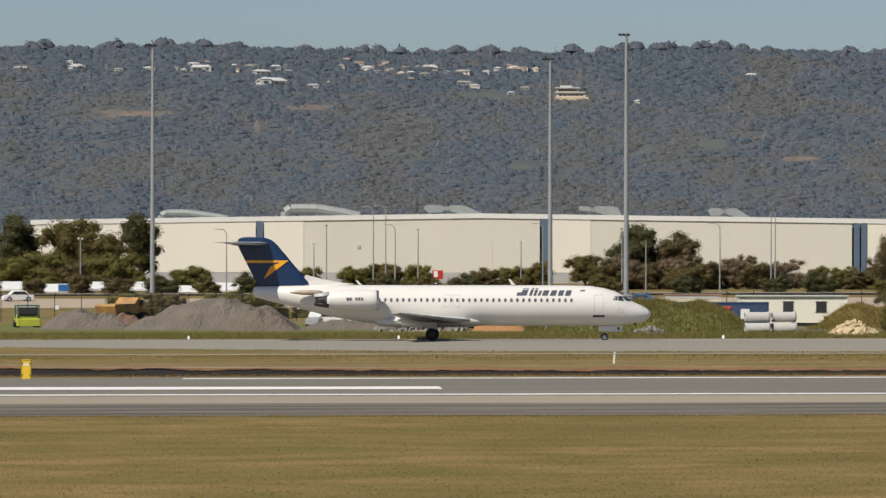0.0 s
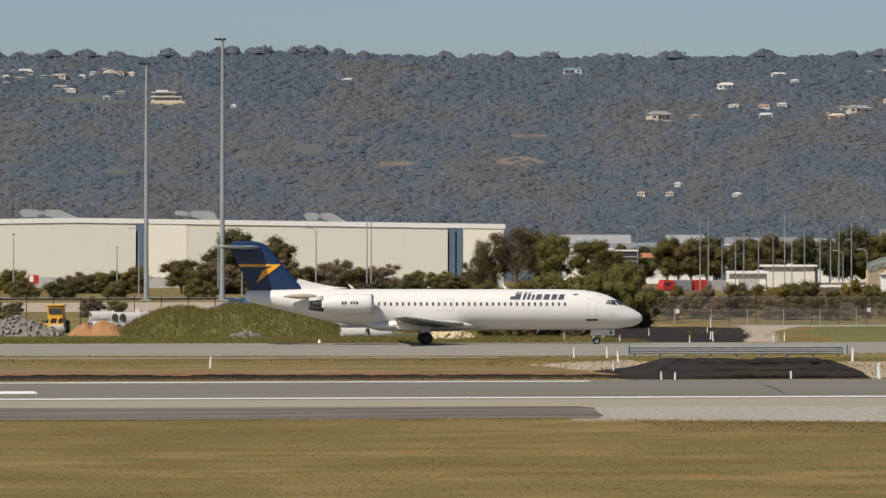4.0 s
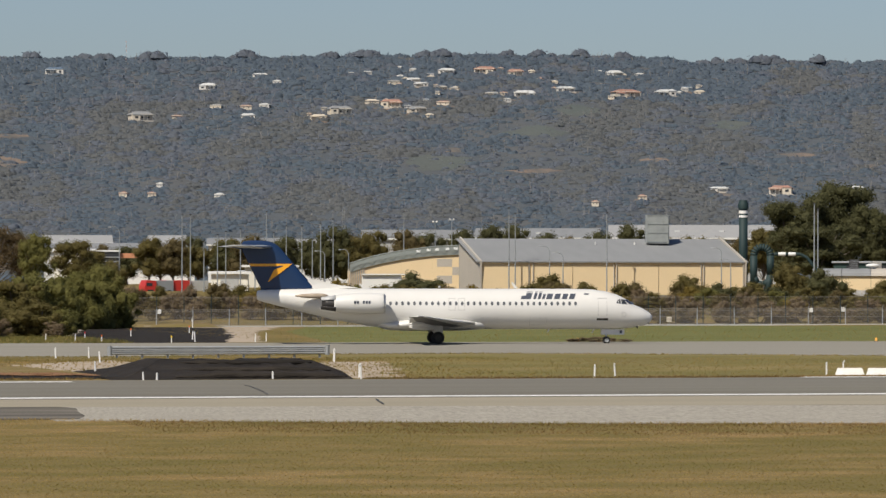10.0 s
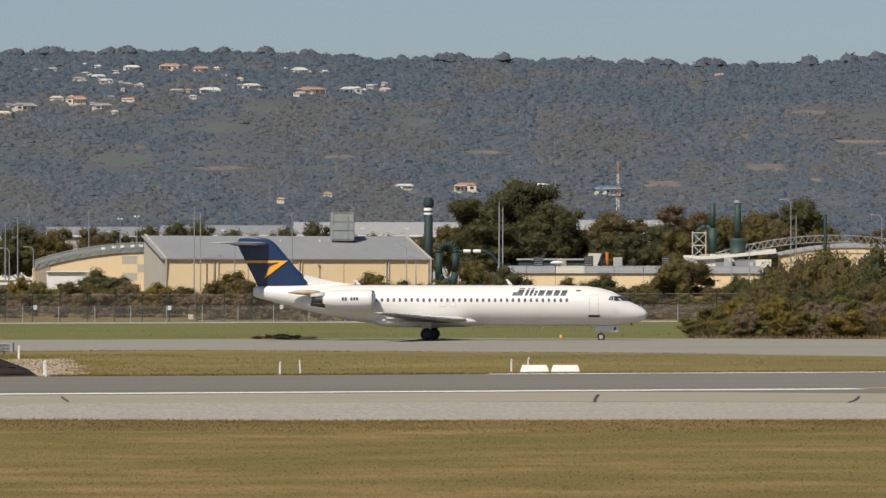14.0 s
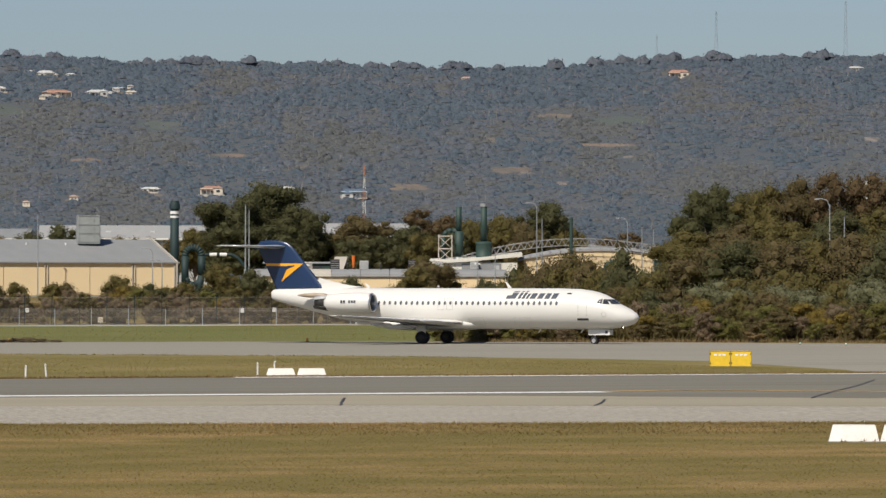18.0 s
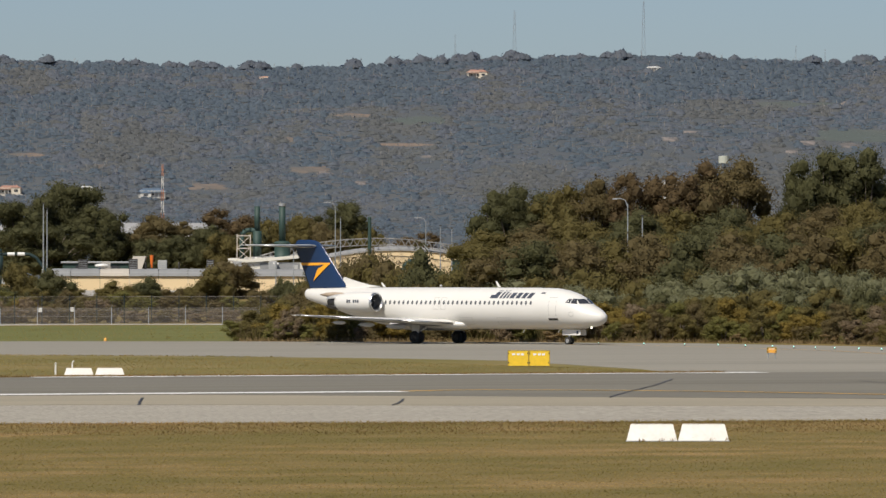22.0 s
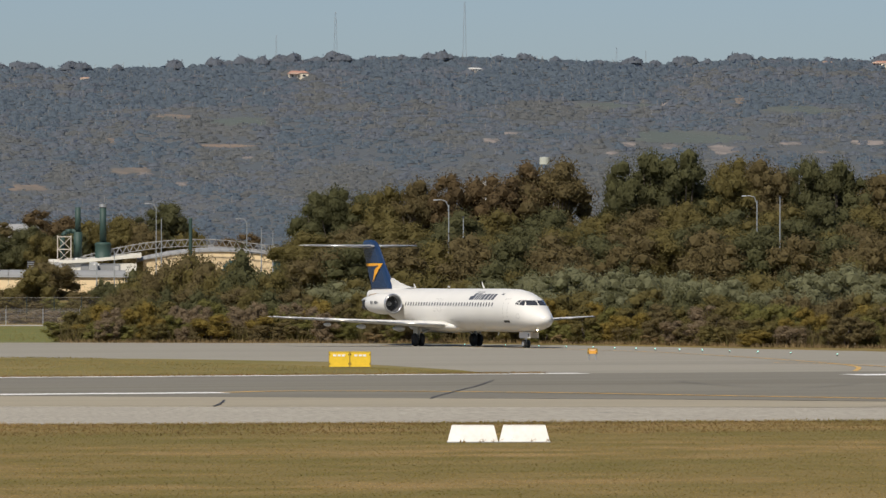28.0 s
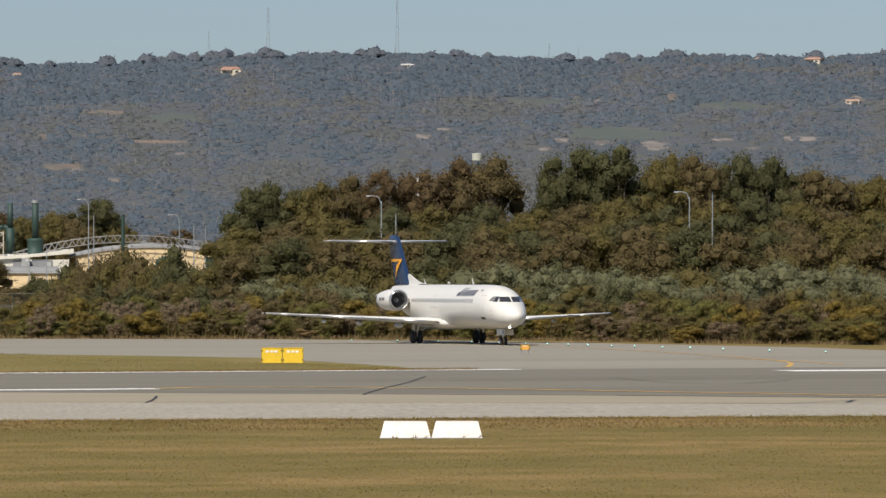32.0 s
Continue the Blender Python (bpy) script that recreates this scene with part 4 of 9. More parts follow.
def skin(x, z, side, off=0.008):
    """A point on the fuselage's side at a station and height."""
    top, bot, w = hull(x)
    h, c = (top - bot) / 2, (top + bot) / 2
    q = max(-0.999, min(0.999, (z - c) / h))
    return Vector((x, side * (w * math.sqrt(1 - q * q) + off), z))


def brow(y, z, off=0.02):
    """A point on the nose's front at a height, y to the side of the middle line."""
    lo, hi = 14.0, 17.8
    for _ in range(30):
        mid = (lo + hi) / 2
        if abs(skin(mid, z, 1, 0).y) > abs(y) and hull(mid)[0] > z:
            lo = mid
        else:
            hi = mid
    return Vector((lo + off, y, z + off * 0.6))


def decal(shape, pts, side, off=0.008, rows=1):
    """A patch on the fuselage by corners of (station, height): two edges from bottom to top, split in rows."""
    (x0, z0), (x1, z1), (x2, z2), (x3, z3) = pts          # bottom aft, bottom front, top front, top aft
    vs, fs = [], []
    for k in range(rows + 1):
        t = k / rows
        vs += [skin(x0 + (x3 - x0) * t, z0 + (z3 - z0) * t, side, off), skin(x1 + (x2 - x1) * t, z1 + (z2 - z1) * t, side, off)]
    for k in range(rows):
        fs.append((2 * k, 2 * k + 1, 2 * k + 3, 2 * k + 2))
    if side > 0:
        fs = [f[::-1] for f in fs]
    shape.add(vs, fs)


def oval(shape, x, z, w, h, side, off=0.01, n=12):
    vs = [skin(x + w / 2 * math.cos(a), z + h / 2 * math.sin(a), side, off) for a in (2 * math.pi * k / n for k in range(n))]
    shape.add(vs, [tuple(range(n)) if side < 0 else tuple(range(n - 1, -1, -1))])


def frame_decal(shape, x0, x1, z0, z1, side, w=0.03, off=0.006):
    decal(shape, [(x0, z0), (x1, z0), (x1, z0 + w), (x0, z0 + w)], side, off)
    decal(shape, [(x0, z1 - w), (x1, z1 - w), (x1, z1), (x0, z1)], side, off)
    decal(shape, [(x0, z0), (x0 + w, z0), (x0 + w, z1), (x0, z1)], side, off, 5)
    decal(shape, [(x1 - w, z0), (x1, z0), (x1, z1), (x1 - w, z1)], side, off, 5)


def foil(le, chord, thick, n=9):
    """A wing section: points round it, from the leading edge at le (x, y, z), aft to -x."""
    up, low = [], []
    for k in range(n):
        s = (1 - math.cos(math.pi * k / (n - 1))) / 2
        t = thick * chord * (1.48 * math.sqrt(s) - 0.63 * s - 1.76 * s * s + 1.42 * s ** 3 - 0.51 * s ** 4)
        up.append((le[0] - s * chord, le[1], le[2] + t))
        low.append((le[0] - s * chord, le[1], le[2] - t * 0.8))
    return up + low[-2:0:-1]


def wheel(parent, name, x, y, r, w, rim_mat):
    t = Shape().lathe([(-w / 2, r * 0.55), (-w / 2, r * 0.82), (-w * 0.38, r * 0.96), (-w * 0.15, r), (w * 0.15, r), (w * 0.38, r * 0.96), (w / 2, r * 0.82), (w / 2, r * 0.55)], 28, "Y")
    ob = part(name, t, M["rubber"], parent, smooth=True)
    ob.location = (x, y, r)
    h = Shape()
    for s in (-1, 1):
        h.lathe([(s * w * 0.42, 0.001), (s * w * 0.47, r * 0.16), (s * w * 0.40, r * 0.2), (s * w * 0.36, r * 0.44), (s * w * 0.5, r * 0.56)], 20, "Y")
        for k in range(6):
            a = k * math.pi / 3
            h.tube((r * 0.32 * math.cos(a), s * w * 0.36, r * 0.32 * math.sin(a)), (r * 0.32 * math.cos(a), s * w * 0.43, r * 0.32 * math.sin(a)), r * 0.05, r * 0.04, 6)
    part("rim", h, rim_mat, ob)
    return ob


def build_airliner():
    jet = thing("airliner", "white twin-engined jet airliner with a navy T-tail and golden emblem, taxiing", "airplane")
    W = M["white"]
    # fuselage
    s = Shape()
    xs = sorted(set([*STA.tolist(), *np.linspace(-14.4, 17.6, 60).tolist()]))
    rings = []
    for x in xs:
        top, bot, w = hull(x)
        rings.append([(x, w * math.sin(a), (top + bot) / 2 + (top - bot) / 2 * math.cos(a)) for a in (2 * math.pi * k / 40 for k in range(40))])
    s.loft(rings)
    body = part("fuselage", s, W, jet, "glossy white fuselage", True)
    # belly fairing under the wing
    s = Shape()
    rings = []
    for x, w, z0, z1 in ((4.3, 0.5, 1.35, 1.7), (3.7, 1.25, 1.17, 1.95), (2.4, 1.80, 1.08, 2.1), (0, 1.95, 1.05, 2.15), (-2.6, 1.9, 1.06, 2.1), (-3.9, 1.5, 1.12, 1.9), (-4.9, 0.6, 1.4, 1.75)):
        rings.append([(x, w * math.sin(a) if abs(math.sin(a)) < 0.99 else w * math.copysign(1, math.sin(a)), (z0 + z1) / 2 + (z1 - z0) / 2 * math.cos(a)) for a in (2 * math.pi * k / 20 for k in range(20))])
    s.loft(rings)
    part("belly_fairing", s, W, jet, "", True)
    # wings
    for side, nm in ((-1, "right"), (1, "left")):
        secs = [((3.35, 1.2, 1.62), 5.6, 0.13), ((3.0, 1.65, 1.66), 5.3, 0.125), ((1.05, 5.6, 1.87), 3.6, 0.115), ((-0.9, 11.0, 2.14), 2.0, 0.11), ((-1.9, 13.85, 2.29), 1.26, 0.10), ((-2.35, 14.04, 2.30), 0.75, 0.05)]
        s = Shape().loft([[(x, y * side, z) for x, y, z in foil(le, ch, th)] for le, ch, th in secs])
        wing = part("wing", s, W, jet, "", True)
        s = Shape()
        low = [[(x, y * side, z - 0.008) for x, y, z in foil(le, ch * 0.985, th)[10:15]] for le, ch, th in secs[1:5]]
        s.add([p for row in low for p in row], [(5 * j + i, 5 * j + i + 1, 5 * j + i + 6, 5 * j + i + 5)[::side] for j in range(3) for i in range(4)])
        # this panel's dark tone carries the wing's own shade
        part("wing_underside", s, M["under"], wing, "grey wing underside, darkened for shade", True)
        s = Shape()
        for (a, ca, _), (b, cb, _) in zip(secs[1:4], secs[2:5]):
            A, B = [Vector((le[0] + 0.025, le[1] * side, le[2])) for le in (a, b)]
            s.tube(A, B, 0.055 * ca / 4 + 0.02, 0.055 * cb / 4 + 0.02, 10)
        part("leading_edge", s, M["metal"], wing, "polished metal leading edge", True)
        s = Shape()
        s.add([(le[0] - ch * 0.72, le[1] * side, le[2] + 0.012 + th * ch * 0.30) for le, ch, th in secs[1:4]] + [(le[0] - ch * 0.97, le[1] * side, le[2] + 0.016 + th * ch * 0.03) for le, ch, th in secs[1:4]], [(0, 1, 4, 3), (1, 2, 5, 4)])
        part("flap", s, M["belly"], wing, "pale grey flap panel")
        for le, ch, f in (((1.9, 3.6, 1.77), 4.4, 0.95), ((0.55, 6.6, 1.9), 3.3, 0.72), ((-0.45, 9.3, 2.05), 2.6, 0.58)):
            x0 = le[0] - ch * 0.5 + 0.25
            s = Shape().loft([[(x0 - d * f, le[1] * side + r * 0.55 * f * math.sin(a), le[2] - 0.30 - 0.1 * f + r * f * math.cos(a)) for a in (2 * math.pi * k / 12 for k in range(12))] for d, r in ((0, 0.03), (0.3, 0.18), (0.8, 0.25), (1.5, 0.24), (2.1, 0.16), (2.5, 0.03))])
            part("flap_track_fairing", s, W, wing, "", True)
        s = Shape().box(-2.2, 13.98 * side, 2.3, 0.5, 0.12, 0.06, bevel=0.02)
        part("tip_light", s, M["pane"], wing)
        s = Shape().box(-0.7, 10.0 * side, 2.115, 0.12, 0.7, 0.12, bevel=0.03)
        part("vent", s, M["dark_metal"], wing, "dark slot near the wing tip")
    # engines
    for side in (-1, 1):
        cy, cz = 2.62 * side, 3.30
        s = Shape().lathe([(-4.40, 0.66), (-4.34, 0.71), (-4.42, 0.77), (-4.8, 0.82), (-6.0, 0.85), (-7.2, 0.80), (-8.3, 0.66), (-8.5, 0.62), (-8.45, 0.56)], 32, "X", (0, cy, cz))
        eng = part("engine", s, W, jet, "white engine nacelle on the rear fuselage", True)
        part("intake_lip", Shape().lathe([(-4.75, 0.585), (-4.50, 0.605), (-4.36, 0.655), (-4.30, 0.71), (-4.35, 0.765), (-4.47, 0.80)], 32, "X", (0, cy, cz)), M["metal"], eng, "polished metal intake lip", True)
        part("intake_duct", Shape().lathe([(-4.72, 0.60), (-5.2, 0.58), (-5.21, 0.001)], 32, "X", (0, cy, cz)), M["under"], eng, "", True)
        part("spinner", Shape().lathe([(-4.85, 0.001), (-4.95, 0.1), (-5.2, 0.19)], 16, "X", (0, cy, cz)), M["belly"], eng, "", True)
        blade = Shape().add([(-5.12 - x, r * math.cos(a), r * math.sin(a)) for x, r, a in ((0, 0.2, 0), (0, 0.57, 0.05), (0.03, 0.57, 0.26), (0.03, 0.2, 0.16), (0.02, 0.2, 0), (0.02, 0.57, 0.05), (0.05, 0.57, 0.26), (0.05, 0.2, 0.16))], [(0, 1, 2, 3), (7, 6, 5, 4), (0, 4, 5, 1), (1, 5, 6, 2), (2, 6, 7, 3), (3, 7, 4, 0)]).mesh("fan_blade", M["dark_metal"])
        for k in range(18):
            part("fan_blade", blade, None, eng).matrix_basis = pose(0, cy, cz, 20 * k, 0, 0)
        part("nozzle", Shape().lathe([(-8.3, 0.55), (-9.0, 0.47), (-9.45, 0.42), (-9.4, 0.38), (-8.4, 0.4)], 28, "X", (0, cy, cz)), M["dark_metal"], eng, "dark exhaust nozzle", True)
        for up in (1, -1):
            s = Shape().loft([[(x, cy + r * math.cos(a), cz + up * (r * math.sin(a))) for a in np.linspace(0.5, math.pi - 0.5, 8)] + [(x, cy + (r - 0.05) * math.cos(a), cz + up * ((r - 0.05) * math.sin(a))) for a in np.linspace(math.pi - 0.5, 0.5, 8)] for x, r in ((-8.35, 0.67), (-8.9, 0.60), (-9.55, 0.50))])
            # the lower door's dark metal stands in for shadow on a white door
            part("reverser_door", s, M["belly"] if up > 0 else M["dark_metal"], eng, "", True)
        s = Shape().loft([[(x + c * math.cos(a), y * side, 3.42 + h * math.sin(a)) for a in (2 * math.pi * k / 14 for k in range(14))] for y, x, c, h in ((1.1, -6.9, 2.0, 0.16), (2.1, -6.9, 1.9, 0.14))])
        part("pylon", s, W, eng, "", True)
        part("reverser_fairing", Shape().loft([[(x, 1.55 * side + r * math.cos(a), 3.90 + r * 1.05 * math.sin(a)) for a in (2 * math.pi * k / 10 for k in range(10))] for x, r in ((-8.9, 0.08), (-9.3, 0.2), (-10.2, 0.21), (-11.0, 0.15), (-11.6, 0.04))]), M["exhaust"], eng, "stained fairing over the exhaust", True)
    # fin and tailplane
    s = Shape()
    rings = []
    for z, le, te, t in ((4.35, -9.55, -14.3, 0.10), (4.6, -9.9, -14.36, 0.10), (6.0, -11.2, -15.05, 0.10), (7.3, -12.28, -15.72, 0.10), (7.8, -12.70, -15.95, 0.10), (8.05, -12.98, -15.95, 0.10), (8.25, -13.32, -15.85, 0.10), (8.36, -13.7, -15.7, 0.09), (8.42, -14.2, -15.3, 0.06)):
        rings.append([(p[0], p[2], z) for p in foil((le, 0, 0), le - te, t, 10)])
    s.loft(rings)
    fin = part("fin", s, M["navy"], jet, "navy blue fin", True)
    s = Shape()
    base = [(x, z) for x, z in ((-6.3, 4.58), (-7.6, 4.72), (-9.0, 5.0), (-10.35, 5.35), (-10.75, 4.7), (-10.0, 4.4))]
    s.add([(x, -0.13 * (1 if z < 4.65 else 0.55), z) for x, z in base] + [(x, 0.13 * (1 if z < 4.65 else 0.55), z) for x, z in base], [(0, 1, 2, 3, 4, 5), (11, 10, 9, 8, 7, 6)] + [(k, k + 6, (k + 1) % 6 + 6, (k + 1) % 6) for k in range(6)])
    part("dorsal_fillet", s, W, jet, "white fairing before the fin")
    part("bullet_fairing", Shape().lathe([(-13.2, 0.01), (-13.45, 0.14), (-14.0, 0.23), (-15.2, 0.24), (-16.2, 0.15), (-16.7, 0.02)], 18, "X", (0, 0, 7.88)), M["navy"], fin, "", True)
    for side in (-1, 1):
        s = Shape().loft([[(x, y * side, z) for x, y, z in foil(le, ch, th)] for le, ch, th in (((-13.35, 0.05, 7.88), 3.25, 0.1), ((-13.65, 0.6, 7.88), 3.05, 0.095), ((-16.0, 4.8, 7.95), 1.65, 0.09), ((-16.35, 5.02, 7.96), 1.2, 0.05))])
        tp = part("tailplane", s, M["belly"], jet, "white tailplane with a metal leading edge", True)
        part("leading_edge", Shape().tube((-13.53, 0.4 * side, 7.88), (-15.98, 4.8 * side, 7.95), 0.075, 0.045, 10), M["metal"], tp, "", True)
    # tail emblem on both sides of the fin
    for side in (-1, 1):
        def on_fin(x, zz):
            t = float(np.interp(zz, (4.6, 8.15), (0.235, 0.165)))
            le = float(np.interp(zz, (4.6, 7.8), (-9.9, -12.95)))
            te = float(np.interp(zz, (4.6, 7.8), (-14.36, -15.95)))
            q = max(0.0, min(1.0, (le - x) / (le - te)))
            return (x, side * (t * (1 - abs(q - 0.32) ** 1.7 * 1.6) + 0.012), zz)
        s = Shape()
        for quad in ([(-15.27, 6.52), (-12.75, 6.52), (-12.75, 6.31), (-15.15, 6.31)], [(-12.75, 6.52), (-11.75, 6.51), (-12.35, 6.06), (-12.75, 6.31)], [(-12.75, 6.31), (-12.35, 6.06), (-13.0, 5.57), (-13.28, 5.97)], [(-13.28, 5.97), (-13.0, 5.57), (-13.73, 5.02), (-13.75, 5.02)]):
            vs = [on_fin(x, zz) for x, zz in quad]
            s.add(vs, [(0, 1, 2, 3) if side > 0 else (3, 2, 1, 0)])
        part("emblem", s, M["gold"], fin, "golden yellow winged emblem")
        s = Shape().add([(x, y + side * 0.006, zz) for x, y, zz in (on_fin(*q) for q in ((-13.25, 6.30), (-12.55, 6.37), (-12.55, 6.29), (-13.28, 6.02)))], [(0, 1, 2, 3)[::-side]])
        part("emblem_notch", s, M["navy"], fin, "dark slit in the emblem")
    # doors, windows, lettering
    for side in (-1, 1):
        for k in range(33):
            x = 11.35 - k * 0.489
            g = Shape()
            oval(g, x, 3.30, 0.23, 0.34, side, 0.011)
            part("cabin_window", g, M["cabin_pane"], body)
        g = Shape()
        frame_decal(g, 13.2, 13.95, 2.02, 3.75, side)
        part("front_door", g, M["seam"], body, "passenger door outline")
        g = Shape()
        decal(g, [(13.1, 1.93), (14.05, 1.93), (14.05, 2.10), (13.1, 2.10)], side, 0.012, 2)
        part("door_sill", g, M["dark_metal"], body, "dark scuff plate below the door")
        for x0 in (0.95, 1.72):
            g = Shape()
            frame_decal(g, x0, x0 + 0.55, 2.75, 3.72, side, 0.022)
            part("exit_hatch", g, M["seam"], body, "overwing exit outline")
        for x0, x1 in ((3.6, 4.95), (7.6, 9.0)):
            g = Shape()
            frame_decal(g, x0, x1, 1.55, 2.12, side, 0.010)
            part("cargo_door", g, M["seam"], body, "cargo door outline")
        g = Shape()
        letters = [(0.0, 0.95, 0.45), (0.34, 0.58, 1), (1.02, 0.28, 1), (1.38, 0.28, 1), (1.74, 0.26, 0.68), (2.08, 0.55, 0.72), (2.72, 0.55, 0.72), (3.36, 0.5, 0.72), (3.94, 0.52, 0.72)]
        for dx, w, h in letters:
            x0 = 6.85 + dx
            top = 3.66 + 0.62 * h
            sl = 0.24 * h
            if side < 0:
                decal(g, [(x0, 3.66), (x0 + w * 0.86, 3.66), (x0 + w * 0.86 + sl, top), (x0 + sl, top)], side, 0.010, 3)
            else:
                decal(g, [(x0 + sl, 3.66), (x0 + w * 0.86 + sl, 3.66), (x0 + w * 0.86, top), (x0, top)], side, 0.010, 3)
        part("lettering", g, M["ink"], body, "dark slanted bars in place of the airline's name")
        g = Shape()
        decal(g, [(12.05, 4.03), (12.45, 4.03), (12.5, 4.14), (12.1, 4.14)], side, 0.01)
        part("flag", g, M["ink"], body)
        g = Shape()
        for a in range(16):
            b0, b1 = 2 * math.pi * a / 16, 2 * math.pi * (a + 1) / 16
            g.add([skin(15.35 + r * math.cos(b), 2.42 + r * math.sin(b), side, 0.01) for r, b in ((0.2, b0), (0.2, b1), (0.178, b1), (0.178, b0))], [(0, 1, 2, 3)])
        part("round_mark", g, M["seam"], body, "small ring mark on the nose")
        g = Shape()
        for k in range(6):
            x0 = -6.9 + k * 0.235
            yy = (2.62 + 0.853) * side
            if k != 2:
                g = Shape().add([(x0, yy, 3.27), (x0 + 0.17, yy, 3.27), (x0 + 0.17, yy, 3.5), (x0, yy, 3.5)], [(0, 1, 2, 3) if side < 0 else (3, 2, 1, 0)])
                part("registration_bar", g, M["ink"], jet, "dark bar in place of a character")
        # flight deck windows
        for nm, pts in (("side_window", [(14.72, 3.33), (15.12, 3.28), (15.10, 3.66), (14.90, 3.64)]), ("side_window", [(15.18, 3.27), (15.70, 3.23), (15.42, 3.63), (15.16, 3.66)])):
            g = Shape()
            decal(g, pts, side, 0.014, 4)
            part(nm, g, M["pane"], body)
        g = Shape()
        vs = [brow(side * (0.05 + (0.86 - 0.05 - 0.15 * j / 4) * i / 6), 3.245 + 0.37 * j / 4) for j in range(5) for i in range(7)]
        g.add(vs, [(j * 7 + i, j * 7 + i + 1, j * 7 + i + 8, j * 7 + i + 7)[::side] for j in range(4) for i in range(6)])
        part("windscreen", g, M["pane"], body)
    # aerials and lights
    for x, h in ((6.5, 0.42), (-6.0, 0.3)):
        part("aerial", Shape().loft([[(x, -0.03, 4.55), (x + 0.28, 0, 4.55), (x, 0.03, 4.55), (x - 0.05, 0, 4.55)], [(x - 0.28, -0.01, 4.6 + h), (x - 0.15, 0, 4.6 + h), (x - 0.28, 0.01, 4.6 + h), (x - 0.3, 0, 4.6 + h)]]), W, jet)
    for x in (9.3, 13.0):
        part("drain_mast", Shape().loft([[(x, -0.02, 1.25), (x + 0.16, 0, 1.25), (x, 0.02, 1.25)], [(x - 0.2, -0.01, 0.92), (x - 0.1, 0, 0.92), (x - 0.2, 0.01, 0.92)]]), W, jet)
    part("beacon", Shape().lathe([(4.58, 0.12), (4.68, 0.11), (4.74, 0.01)], 10, "Z", (0.3, 0, 0)), M["seam"], jet, "", True)
    # landing gear
    wheels = []
    for side in (-1, 1):
        y = 2.52 * side
        s = Shape().tube((0.1, y * 0.93, 1.75), (0, y, 0.5), 0.13, 0.10, 12).tube((0, y - 0.36, 0.51), (0, y + 0.36, 0.51), 0.08, 0.08, 10)
        leg = part("main_leg", s, M["white_sheet"], jet, "white main landing gear leg", True)
        part("side_brace", Shape().tube((0.15, y * 0.45, 1.45), (0, y, 0.85), 0.06, 0.05, 8), M["white_sheet"], leg)
        part("drag_brace", Shape().tube((-1.0, y, 1.6), (-0.05, y, 0.7), 0.05, 0.05, 8), M["white_sheet"], leg)
        part("gear_door", Shape().box(0.0, y * 1.09 , 1.28, 0.75, 0.05, 0.8, bevel=0.03), W, leg)
        for dy in (-0.25, 0.25):
            wheels.append((wheel(jet, "main_wheel", 0, y + dy, 0.51, 0.34, M["dark_metal"]), 0, y + dy, 0.51))
    s = Shape().tube((14.0, 0, 1.5), (14.05, 0, 0.32), 0.09, 0.08, 12).tube((14.05, -0.25, 0.31), (14.05, 0.25, 0.31), 0.05, 0.05, 8)
    leg = part("nose_leg", s, M["white_sheet"], jet, "white nose gear leg", True)
    for side in (-1, 1):
        d = part("nose_gear_door", Shape().box(14.55, 0.34 * side, 0.98, 1.9, 0.035, 0.46, bevel=0.02), W, leg, "white nose gear door")
        part("mark", Shape().box(15.2, 0.362 * side, 0.98, 0.2, 0.01, 0.24), M["ink"], d, "dark bar in place of a letter")
        wheels.append((wheel(jet, "nose_wheel", 14.05, 0.17 * side, 0.31, 0.2, M["galv"]), 14.05, 0.17 * side, 0.31))
    lamp = part("landing_light", Shape().lathe([(-0.16, 0.03), (-0.1, 0.09), (0.02, 0.08)], 12, "X", (16.6, -0.3, 1.36)), M["dark_metal"], jet, "lit landing light under the nose", True)
    part("lens", Shape().lathe([(0.0, 0.07), (0.02, 0.045), (0.025, 0.001)], 12, "X", (16.6, -0.3, 1.36)), glow("lit_landing_light", (1.0, 0.93, 0.75), 7.0), lamp, "glowing lens", True)
    return jet, wheels


airliner, jet_wheels = build_airliner()
# ---- the wooded scarp behind ----
RIDGE = ((-12, -3.25, -1.5, 0.5, 2, 3.4, 5, 7, 9.4, 11, 12, 12.3, 14, 15.2, 16.3, 17.2, 18.4, 19.6, 21, 22, 23.2, 24, 33),
         (2.130, 2.160, 2.200, 2.130, 2.130, 2.180, 2.130, 2.130, 2.160, 2.165, 2.136, 2.096, 2.096, 2.046, 2.056, 2.116, 2.156, 2.156, 2.096, 2.156, 2.126, 2.176, 2.126))


def scarp_point(turn, s):
    """A place on the scarp: s runs from its foot (0) over the ridge (1)."""
    d = 2400 + 1900 * s
    top = float(np.interp(turn, *RIDGE)) + 0.005
    rough = noise.noise(Vector((turn * 0.9, s * 5, 0))) * 0.05 + noise.noise(Vector((turn * 2.7, s * 11, 4))) * 0.025
    lift = top * max(0.0, min(s, 1.0)) ** 0.85 + rough * max(0.0, min(1, s * 4)) * (1 - s if s < 1 else 0) * 2
    z = EYE + d * math.tan(radians(lift)) - max(0.0, s - 1.0) * 500
    return Vector((d * math.sin(radians(turn)), d * math.cos(radians(turn)), z))


